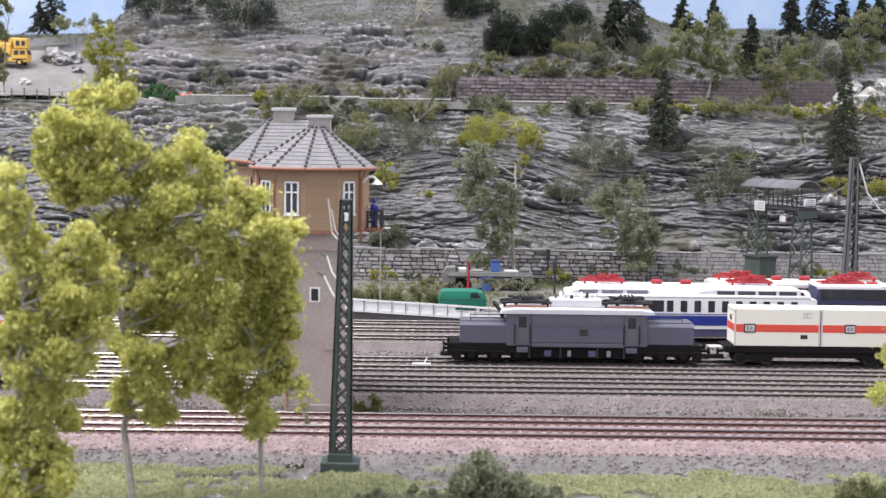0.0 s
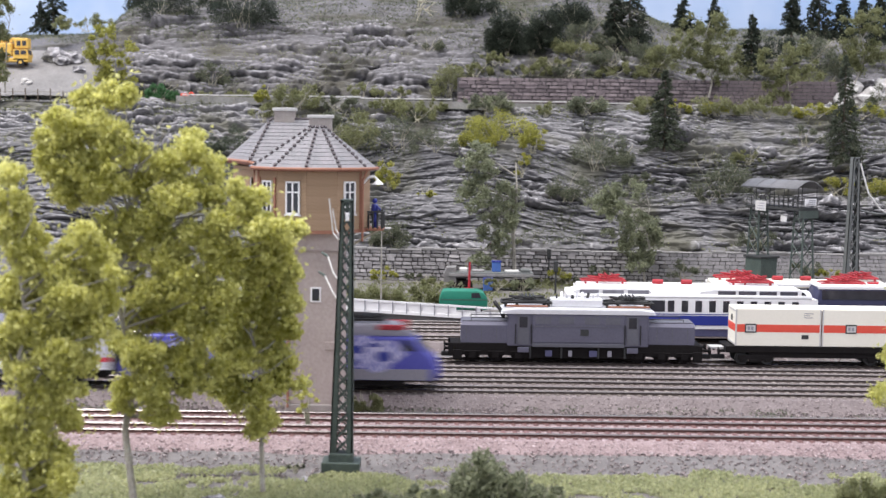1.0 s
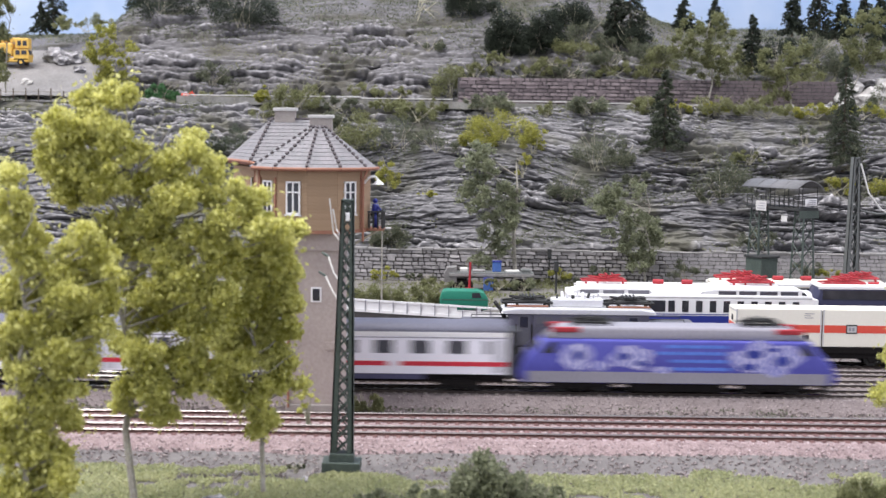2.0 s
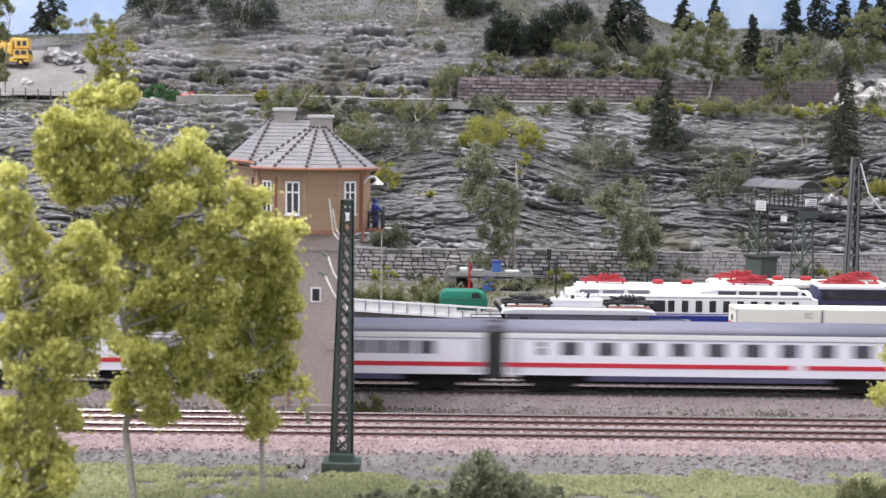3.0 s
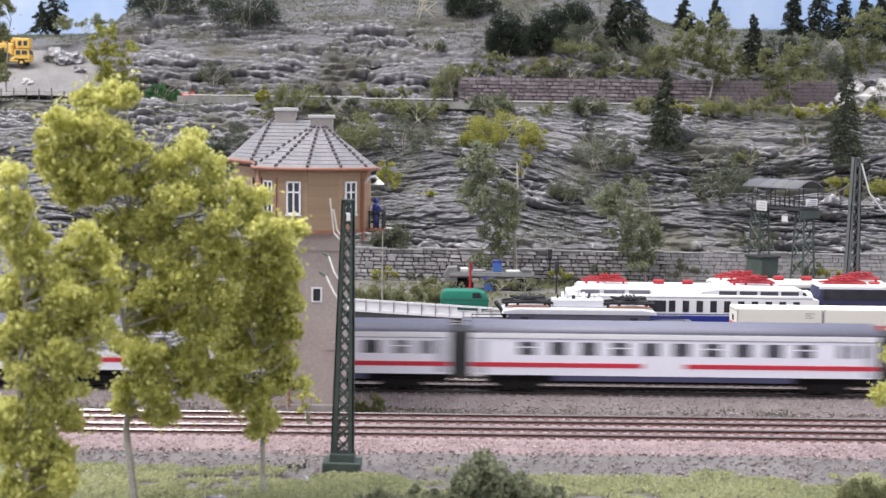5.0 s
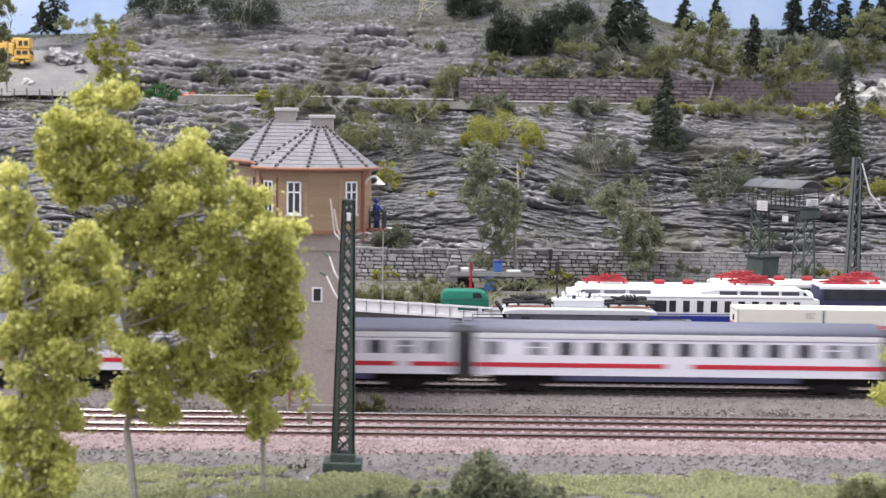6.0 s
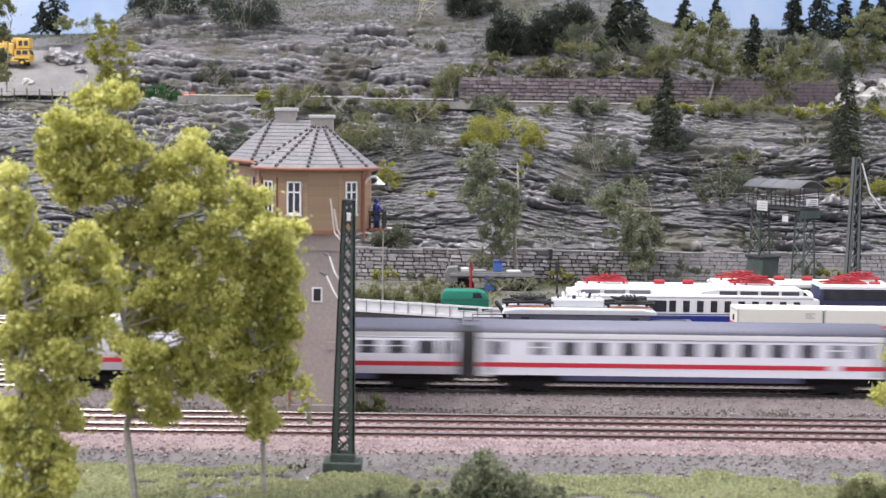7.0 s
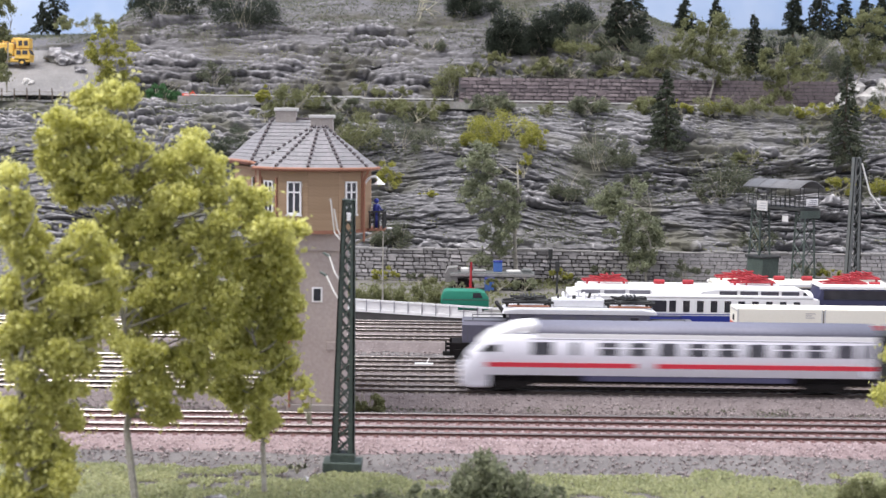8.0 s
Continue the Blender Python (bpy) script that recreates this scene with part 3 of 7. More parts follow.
def body_shell(bm, x0, x1, outline, ends=0.0):
    prism(bm, outline, x0, x1)
    if ends:
        es = [e for e in bm.edges if abs(e.verts[0].co.x - e.verts[1].co.x) < 1e-5]
        bmesh.ops.bevel(bm, geom=es, offset=ends, segments=2, affect="EDGES", profile=0.5)
    return bm


def arc(hw, z0, z1, n=9, square=2.6):
    """Half of a flattened arch from (-hw, z0) over the top to (hw, z0)."""
    out = []
    for i in range(n + 1):
        a = math.pi * (1 - i / n)
        c, s = math.cos(a), math.sin(a)
        out.append((hw * math.copysign(abs(c) ** (2 / square), c), z0 + (z1 - z0) * abs(s) ** (2 / square)))
    return out


def coach(panes, gap_stripe, label, cab=False):
    """An express coach, 164 mm over its gangways. panes: (x0, x1, opening bar, pale)."""
    t = thing("express_coach" if not cab else "control_car", 0, 522.3, 0, label, "railway coach", group="cars of the express train")
    x0, x1 = -78.2, 78.2
    if cab:
        nose = [(-81.5, 3.6), (-79.5, 2.6), (-70, 2.6), (-70, 7.9), (78.2, 7.9), (78.2, 24.0), (-62, 24.0), (-70, 22.0), (-77, 15.9), (-81.2, 9.6)]
        bm = prism(bmesh.new(), nose, -9, 9, "y")
        es = [e for e in bm.edges if e.verts[0].co.x < -60 and e.verts[1].co.x < -60]
        bmesh.ops.bevel(bm, geom=es, offset=1.6, segments=3, affect="EDGES", profile=0.5)
        part("body", bm, M["coach_white"], t, "white body with a sloping driver's end", True)
        bm = prism(bmesh.new(), [(-74.5, 18.9), (-69.6, 23.2), (-60, 27.0), (-52, 27.9), (-52, 23.9), (-62, 23.8), (-70, 20.6)], -8.2, 8.2, "y")
        bmesh.ops.bevel(bm, geom=bm.edges[:], offset=0.9, segments=3, affect="EDGES", profile=0.5)
        part("cab_roof", bm, M["white"], t, "bright white cab roof", True)
        for s in (-1, 1):
            part("cab_window", prism(bmesh.new(), [(-74.4, 16.8), (-71.2, 19.4), (-67.0, 19.6), (-67.0, 16.8)], s * 9.02 - .12, s * 9.02 + .12, "y"), M["pane"], t)
        part("windscreen", prism(bmesh.new(), [(-79.2, 13.0), (-73.2, 18.6), (-72.8, 18.2), (-78.6, 12.6)], -6.5, 6.5, "y"), M["pane"], t)
        roof0 = -53.0
    else:
        part("body", body_shell(bmesh.new(), x0, x1, [(-9, 7.9), (-9.1, 15), (-8.9, 24.0), (8.9, 24.0), (9.1, 15), (9, 7.9)], 0.5), M["coach_white"], t)
        roof0 = x0
    part("roof", body_shell(bmesh.new(), roof0, x1, arc(8.85, 24.0, 27.9, 14, 2.2), 0.0), M["coach_roof"], t, "blue-grey roof", True)
    for s in (-1, 1):
        part("rain_strip", boxed(roof0, x1, s * 8.95 - .15, s * 8.95 + .15, 22.4, 24.05), M["white"], t)
        part("trim_line", boxed(x0 + (22 if cab else 1), x1 - 1, s * 9.0 - .12, s * 9.0 + .12, 21.75, 22.05), M["coach_grey"], t)
        g0, g1 = gap_stripe
        for a, b in ((x0 + (7 if cab else 0.3), g0), (g1, x1 - 0.3)):
            part("stripe", boxed(a, b, s * 9.08 - .1, s * 9.08 + .1, 11.0, 12.75), M["coach_red"], t, "red stripe")
        part("skirt", boxed(-46 if not cab else -34, 46, s * 7.9 - .3, s * 7.9 + .3, 5.6, 7.9, 0.2), M["skirt"], t, "blue-grey equipment skirt")
        for a, b, bar, pale in panes:
            w = part("window", boxed(a, b, s * 9.08 - .12, s * 9.08 + .12, 15.8, 20.8, 0.0), M["pane_grey" if pale else "coach_pane"], t)
            if bar:
                part("bar", boxed(a, b, s * 9.22 - .06, s * 9.22 + .06, 18.5, 18.95), M["coach_white"], w)
        for dx in ((-76.5, 72.5) if not cab else (72.5,)):
            part("door", boxed(dx, dx + 4.6, s * 9.06 - .1, s * 9.06 + .1, 8.6, 21.2), M["coach_door"], t, "pale grey entrance door")
    part("underframe", boxed(-72, 78, -6.5, 6.5, 4.6, 7.9), M["chassis"], t)
    for dx in (-82, 78.1) if not cab else (78.1,):
        part("gangway", boxed(dx, dx + 3.9, -7.4, 7.4, 6.2, 24.6, 0.5), M["dark_steel"], t, "dark rubber gangway bellows")
    for bx in (-59.5 if not cab else -62, 59.5):
        bogie(t, bx)
    return t


def windows_row(a, n, pitch, w, bars=(), pale=()):
    return [(a + i * pitch, a + i * pitch + w, i in bars, i in pale) for i in range(n)]


def express():
    loco = electric_loco()
    TRAIN.append((loco, -225.3))
    second = [(-66, -62.5, True, True)] + windows_row(-57, 9, 14.0, 7.2) + [(69, 71.5, False, True)]
    bistro = windows_row(-57, 13, 8.35, 7.7, (), range(13)) + [(52.6, 58.8, False, False)]
    opens = windows_row(-59.7, 10, 11.8, 6.6, (0, 3, 6, 9)) + [(62.4, 65.2, False, True), (66.4, 69.2, False, True), (71.2, 74, False, True)]
    first = [(-74, -68, False, True)] + windows_row(-58, 11, 11.4, 6.6, (0, 10), (0, 10)) + [(66, 72, False, True)]
    drive = [(-54, -46, False, False), (-39, -36, False, True)] + windows_row(-28, 9, 11.3, 7.4, (0, 1, 3, 4, 6, 7)) + [(72, 77, False, True)]
    rows = ((second, (32, 37), "white express coach with red stripe and dark windows"),
            (bistro, (-7, 5), "white express dining coach with a long pale window band"),
            (opens, (-12, 4), "white express coach with barred opening windows and red stripe"),
            (first, (-5, 5), "white express coach with red stripe and closely set windows"),
            (first, (56, 61), "white express coach with red stripe and closely set windows"))
    for i, (panes, gap, label) in enumerate(rows):
        TRAIN.append((coach(panes, gap, label), -82 + 164 * i))
    TRAIN.append((coach(drive, (-14, -6), "white control car with sloping nose and red stripe", True), 738))


def pantograph(parent, x, z, material, up=1.6, span=13.0, hw=5.0, rod=1.0):
    """A folded pantograph: base frame, two folded arms, head."""
    bm = bmesh.new()
    for s in (-1, 1):
        tube(bm, (x - span / 2, s * hw * .8, z + 0.5), (x + span / 2, s * hw * .8, z + 0.5), 0.3 * rod)
        for k in (-1, 1):
            tube(bm, (x + k * span * .42, s * hw * .8, z - 1.4), (x + k * span * .42, s * hw * .8, z + 0.6), 0.45 * rod)
    for k in (-.5, .5):
        tube(bm, (x + span * k, -hw * .8, z + .5), (x + span * k, hw * .8, z + .5), 0.26 * rod)
    base = part("pantograph", bm, material, parent)
    for k in (-1, 1):
        for s in (-1, 1):
            part("arm", tube(bmesh.new(), (x + k * span / 2, s * hw * .7, z + 0.7), (x - k * span * .35, s * hw * .3, z + up), 0.24 * rod), material, base)
        bm = tube(bmesh.new(), (x + k * 1.6, -hw * 1.15, z + up + .1), (x + k * 1.6, hw * 1.15, z + up + .1), 0.28 * rod)
        part("collector_bow", bm, material, base)
    return base


def electric_loco():
    """Modern four-axle express locomotive in blue with pale pictures on its sides."""
    t = thing("electric_locomotive", 0, 522.3, 0, "blue modern electric express locomotive with pale pictures", "locomotive", group="cars of the express train")
    side = [(-60, 5.0), (-61.6, 8), (-59.2, 13), (-50.5, 22.0), (50.5, 22.0), (59.2, 13), (61.6, 8), (60, 5.0)]
    bm = prism(bmesh.new(), side, -9.2, 9.2, "y")
    bmesh.ops.bevel(bm, geom=bm.edges[:], offset=1.1, segments=3, affect="EDGES", profile=0.5)
    part("body", bm, M["blue"], t, "bright blue body", True)
    roof = [(-51, 21.8), (-45, 26.0), (-38, 26.8), (38, 26.8), (45, 26.0), (51, 21.8)]
    bm = prism(bmesh.new(), roof, -7.6, 7.6, "y")
    bmesh.ops.bevel(bm, geom=[e for e in bm.edges if abs(e.verts[0].co.y - e.verts[1].co.y) < 1e-4], offset=1.4, segments=2, affect="EDGES", profile=0.5)
    part("roof", bm, M["coach_grey"], t, "grey roof", True)
    for s in (-1, 1):
        part("lower_band", boxed(-57.6, 57.6, s * 9.2 - .12, s * 9.2 + .12, 5.4, 9.6), M["coach_grey"], t, "grey lower band")
        for k in (-1, 1):
            part("cab_roof_edge", boxed(k * 43 - 5.5, k * 43 + 5.5, s * 7.2 - .8, s * 7.2 + .8, 24.4, 26.4, 0.4), M["red"], t, "red cab roof edge")
            part("side_window", prism(bmesh.new(), [(k * 52.5, 16.6), (k * 47, 16.6), (k * 47, 20.8), (k * 49, 20.8)], s * 9.22 - .1, s * 9.22 + .1, "y"), M["pane"], t)
        for x, z, w, h in ((34, 15.4, 27, 13.0), (-18, 15.0, 17, 9.0), (-6, 10.6, 9, 1.6), (-39, 15, 14, 10.5), (-30, 12.0, 8, 3)):
            rr = random.Random(int(x * 7 + 500))
            out = [(x + w / 2 * math.cos(a * .35) * rr.uniform(.7, 1.15), z + (h / 2 + .8) * math.sin(a * .35) * rr.uniform(.65, 1.1)) for a in range(18)]
            bm = prism(bmesh.new(), out, s * 9.26 - .07, s * 9.26 + .07, "y")
            part("picture", bm, M["lilac"], t, "pale lilac printed picture")
        for x, z, w, h in ((29, 17, 7, 2.6), (40, 14.4, 6, 3.4), (27, 12.0, 6, 2.0), (36, 18.8, 5, 1.0), (-38, 16, 4, 3.0), (-21, 15.6, 5, 2.2), (-14, 13, 4, 1.6)):
            bm = bmesh.new()
            bmesh.ops.create_cone(bm, cap_ends=True, segments=12, radius1=1, radius2=1, depth=0.1, matrix=Matrix.Translation((x, s * 9.4, z)) @ Matrix.Diagonal((w / 2, 1, h / 2 + .4, 1)) @ Matrix.Rotation(radians(90), 4, "X"))
            part("picture_detail", bm, M["coach_blue"], t, "dark blue printed detail")
        for x, z, w in ((7, 19.6, 24), (5, 17, 26), (8, 14.0, 22), (6, 11.0, 28)):
            part("streak", boxed(x - w / 2, x + w / 2, s * 9.24 - .06, s * 9.24 + .06, z - .6, z + .6), M["light_blue"], t, "light blue printed streak")
    for k in (-1, 1):
        m = Matrix.Translation((k * 54.6, 0, 17.4)) @ Matrix.Rotation(k * radians(-44), 4, "Y")
        part("windscreen", boxed(-.25, .45, -6.6, 6.6, -3.1, 3.1, m=m), M["pane"], t)
        part("buffer_beam", boxed(k * 58 - 1.2, k * 58 + 1.2, -7.5, 7.5, 2.4, 6.2, .3), M["dark_steel"], t)
        bogie(t, k * 37, 25, (-7.8, 7.8), 7.9, 3.6, "dark bogie with large wheels")
        pantograph(t, k * 33, 27.4, M["black"], 2.0, 15.0, 5.5, 1.8)
    part("tank", boxed(-18, 18, -7.5, 7.5, 1.8, 6), M["chassis"], t)
    return t


express()


# ---- standing stock on the yard track ----
def old_loco():
    """Six-axle articulated freight locomotive with low hoods and a light roof."""
    t = thing("freight_locomotive", 59, 588.5, 0, "dark grey articulated freight locomotive with light grey roof", "locomotive")
    for k in (-1, 1):
        bm = prism(bmesh.new(), [(-7.6, 9.6), (7.6, 9.6), (7.6, 17.2), (6.2, 18.6), (-6.2, 18.6), (-7.6, 17.2)], k * 38 - 12.6, k * 38 + 12.6, "x")
        hood = part("hood", bm, M["loco_grey"], t, "low grey equipment hood")
        part("hood_top", boxed(k * 38 - 12.0, k * 38 + 12.2, -5.6, 5.6, 18.6, 19.1, 0.2), M["loco_line"], hood)
        for i in range(4):
            part("rib", boxed(k * 38 - 10.5 + i * 6.6, k * 38 - 10.1 + i * 6.6, -7.7, 7.7, 10.2, 17.0), M["loco_line"], hood)
        bm = bmesh.new()
        for s in (-1, 1):
            path_tube(bm, [(k * 38 - 8, s * 5.0, 18.9), (k * 38 - 8, s * 5.0, 20.2), (k * 38 + 8, s * 5.0, 20.2), (k * 38 + 8, s * 5.0, 18.9)], 0.2, 5)
        part("handrail", bm, M["dark_steel"], hood)
        for i, w in enumerate((-9.5, 0.5, 10.5)):
            bm = bmesh.new()
            for s in (-1, 1):
                tube(bm, (k * 36 + w, s * 4.3, 4.5), (k * 36 + w, s * 5.7, 4.5), 3.4, n=20)
                for a in range(4):
                    tube(bm, (k * 36 + w, s * 5.8, 4.5), (k * 36 + w + 2.7 * math.cos(a * 1.57), s * 5.8, 4.5 + 2.7 * math.sin(a * 1.57)), 0.3, n=4)
            part("wheelset", bm, M["chassis"], t)
        bm = bmesh.new()
        for s in (-1, 1):
            box(bm, k * 38 - 18, k * 38 + 15, s * 7.2 - .5, s * 7.2 + .5, 4.2, 9.4, 0.3)
            for i in range(3):
                box(bm, k * 36 - 9.5 + 10 * i - 1.6, k * 36 - 9.5 + 10 * i + 1.6, s * 7.5 - .6, s * 7.7 + .6, 3.0, 5.6, 0.3)
                tube(bm, (k * 36 - 13 + 10 * i, s * 7.8, 5.8), (k * 36 - 6 + 10 * i, s * 7.8, 5.8), 0.4, n=5)
            box(bm, k * 52 - 2, k * 52 + 2, s * 7.8 - .6, s * 7.8 + .6, 2.2, 6.5, 0.2)
        box(bm, k * 38 - 17, k * 38 + 15, -6.9, 6.9, 5.4, 9.4)
        part("bogie_frame", bm, M["chassis"], t, "black bogie frame")
        bm = boxed(k * 53.2 - 1, k * 53.2 + 1, -7.8, 7.8, 5.2, 9.2, 0.3)
        beam = part("buffer_beam", bm, M["chassis"], t)
        for s in (-1, 1):
            bm = tube(bmesh.new(), (k * 54, s * 5.4, 6.8), (k * 57.4, s * 5.4, 6.8), 0.7, n=10)
            tube(bm, (k * 57.2, s * 5.4, 6.8), (k * 58, s * 5.4, 6.8), 1.6, n=14)
            part("buffer", bm, M["chassis"], beam)
        part("coupler", boxed(k * 56 - 3, k * 56 + 3, -1.2, 1.2, 2.6, 4.6, .3), M["black"], beam)
    part("underframe", boxed(-27, 27, -7.4, 7.4, 3.0, 8.6, .4), M["chassis"], t, "black underframe between the bogies")
    for x, wide, mt in ((-14, 3.0, "skirt"), (-4, 1.6, "coach_grey"), (5, 3.4, "skirt"), (13, 1.8, "coach_grey")):
        part("equipment_box", boxed(x, x + wide, -8.3, -7.4, 4.0, 6.6, .2), M[mt], t)
    for x in (-20.5, -7, 9, 20.5):
        part("drop_pipe", tube(bmesh.new(), (x, -7.9, 3.2), (x, -7.9, 8.4), .45, n=6), M["dark_steel"], t)
    body = part("body", boxed(-30.5, 30.5, -8.3, 8.3, 8.4, 22.6, 0.5), M["loco_grey"], t, "dark grey main body")
    for s in (-1, 1):
        part("side_panel", boxed(-19.6, 20, s * 8.4 - .25, s * 8.4 + .25, 10.2, 22.2, 0.15), M["loco_grey"], body)
        part("sill", boxed(-19.6, 20, s * 8.6 - .3, s * 8.6 + .3, 8.2, 9.7, 0.15), M["loco_line"], body)
        part("belt_rail", boxed(-19.4, 19.8, s * 8.72 - .08, s * 8.72 + .08, 17.0, 17.3), M["loco_line"], body)
        for x in (-15, -5, 6, 15):
            part("vent", boxed(x - 3.2, x + 3.2, s * 8.7 - .08, s * 8.7 + .08, 18.2, 21.4), M["loco_line"], body)
        part("number_plate", boxed(1, 4.6, s * 8.75 - .08, s * 8.75 + .08, 13.2, 16), M["dark_steel"], body)
        for k in (-1, 1):
            d = part("cab_door", boxed(k * 23.6 - 2.6, k * 23.6 + 2.6, s * 8.4 - .14, s * 8.4 + .14, 9.2, 21.8), M["loco_line"], body)
            part("pane", boxed(k * 23.6 - 1.7, k * 23.6 + 1.7, s * 8.6 - .08, s * 8.6 + .08, 16.6, 21.2), M["pane"], d)
            for dx in (-3.4, 3.4):
                bm = tube(bmesh.new(), (k * 23.6 + dx, s * 8.9, 9.5), (k * 23.6 + dx, s * 8.9, 18), 0.25, n=5)
                part("grab_rail", bm, M["black"], d)
            part("step", boxed(k * 23.6 - 2.4, k * 23.6 + 2.4, s * 8.4 - .8, s * 8.4 + .8, 5.8, 8.0, .2), M["loco_grey"], d)
    for k in (-1, 1):
        for s in (-1, 1):
            part("cab_window", boxed(k * 30.5 - .12, k * 30.5 + .12, s * 3.9 - 2.6, s * 3.9 + 2.6, 20.2, 22.2), M["pane"], body)
    side = [(-33.5, 22.5), (-32.8, 24.2), (-27, 25.0), (27, 25.0), (32.8, 24.2), (33.5, 22.5)]
    bm = prism(bmesh.new(), side, -8.9, 8.9, "y")
    bmesh.ops.bevel(bm, geom=[e for e in bm.edges if e.verts[0].co.z > 23 or e.verts[1].co.z > 23], offset=0.7, segments=2, affect="EDGES", profile=0.5)
    roof = part("roof", bm, M["silver"], t, "light silver-grey roof")
    part("roof_box", boxed(-11.5, 11, -4.5, 4.5, 25, 28.6, 0.6), M["silver"], roof)
    rng = random.Random(4)
    for i in range(9):
        x = -9 + i * 2.3
        bm = tube(bmesh.new(), (x, rng.uniform(-3, 3), 28.4), (x, rng.uniform(-3, 3), 28.4 + rng.uniform(1.2, 3.0)), rng.uniform(.35, .8), n=8)
        part("insulator", bm, M["silver"] if i % 3 else M["dark_steel"], roof)
    for x in (-22, 22):
        part("walkway", boxed(x - 9, x + 9, -6.2, -5.2, 25.2, 25.9), M["trim"], roof, "brown roof walkway")
        pantograph(t, x, 26.4, M["black"], 2.8, 22, 5.5, 1.6)
        pantograph(t, x + 1.5, 27.0, M["dark_steel"], 2.4, 14, 4.6, 1.6)
    bm = path_tube(bmesh.new(), [(-32, -5, 20.5), (-33.2, -5, 23.4), (-35.2, -4, 25.8), (-36.0, -3, 27.0)], 0.9)
    part("horn", bm, M["black"], roof)
    return t


def container_wagon(x0):
    """Flat wagon with two cream refrigerated containers."""
    t = thing("container_wagon", x0 + 38, 588.5, 0, "black flat container wagon on bogies", "railway wagon")
    bm = boxed(-41, 41, -7.6, 7.6, 6.6, 9.4, .3)
    for s in (-1, 1):
        box(bm, -30, 30, s * 6.6 - .5, s * 6.6 + .5, 4.4, 6.8, .2)
    part("frame", bm, M["chassis"], t)
    for x in (-28, 28):
        bogie(t, x, 15, (-5.6, 5.6), 6.8, 2.9)
    for k in (-1, 1):
        for s in (-1, 1):
            bm = tube(bmesh.new(), (k * 41, s * 5.4, 7.0), (k * 43.6, s * 5.4, 7.0), 0.6, n=10)
            tube(bm, (k * 43.4, s * 5.4, 7.0), (k * 44, s * 5.4, 7.0), 1.5, n=14)
            part("buffer", bm, M["chassis"], t)
        part("coupler", boxed(k * 43 - 3, k * 43 + 3, -1.2, 1.2, 2.8, 4.6, .3), M["black"], t)
    bm = boxed(-47, -40, -3, 3, 7.4, 8.4, .2)
    part("end_platform", bm, M["dirty_white"], t, "pale grey end platform")
    for i, x in enumerate((-18.6, 18.9)):
        c = thing("container", x0 + 38 + x, 588.5, 9.4, "cream refrigerated container with an orange band", "container", group="containers on the flat wagon")
        part("shell", boxed(-18.4, 18.4, -7.6, 7.6, 0.2, 16.4, 0.25), M["cream"], c)
        for s in (-1, 1):
            part("band", boxed(-18.4, 18.4, s * 7.62 - .05, s * 7.62 + .05, 6.3, 9.6), M["orange"], c, "orange-red band")
            e = part("emblem", boxed(-8.4, -3.6, s * 7.72 - .08, s * 7.72 + .08, 6.0, 9.9, .0), M["dark_steel"], c, "grey framed emblem plate") if i else part("emblem", boxed(-14.4, -9.4, s * 7.72 - .08, s * 7.72 + .08, 6.0, 9.9), M["dark_steel"], c, "grey framed emblem plate")
            a = -8.4 if i else -14.4
            part("plate", boxed(a + .5, a + 4.5, s * 7.84 - .06, s * 7.84 + .06, 6.6, 9.3), M["dirty_white"], e)
            for j in range(2):
                part("mark", boxed(a + 1.1 + j * 1.5, a + 2.1 + j * 1.5, s * 7.92 - .04, s * 7.92 + .04, 7.2, 8.7), M["coach_grey"], e)
            if not i:
                part("unit_panel", boxed(10.2, 13.2, s * 7.66 - .06, s * 7.66 + .06, 3.4, 5.2), M["dark_steel"], c)
                for j, w in enumerate((4.2, 2.6, 3.8)):
                    part("writing", boxed(11, 11 + w, s * 7.64 - .03, s * 7.64 + .03, 14.4 - j * .9, 14.65 - j * .9), M["coach_grey"], c)
            for k in (-1, 1):
                part("corner_post", boxed(k * 18.2 - .3, k * 18.2 + .3, s * 7.5 - .2, s * 7.5 + .2, 0.2, 16.4), M["dirty_white"], c)
        for k in (-1, 1):
            part("end_band", boxed(k * 18.42 - .05, k * 18.42 + .05, -7.5, 7.5, 6.3, 9.6), M["orange"], c, "orange-red band")
            bm = bmesh.new()
            box(bm, k * 18.5 - .15, k * 18.5 + .15, -6.9, 6.9, 15.2, 15.7)
            box(bm, k * 18.5 - .15, k * 18.5 + .15, -6.9, 6.9, .8, 1.3)
            part("end_frame", bm, M["dirty_white"], c)
            part("vent", boxed(k * 18.5 - .12, k * 18.5 + .12, -1, 1.6, 10.6, 13), M["dark_steel"], c)
    return t


old_loco()
container_wagon(126.2)
container_wagon(216.5)


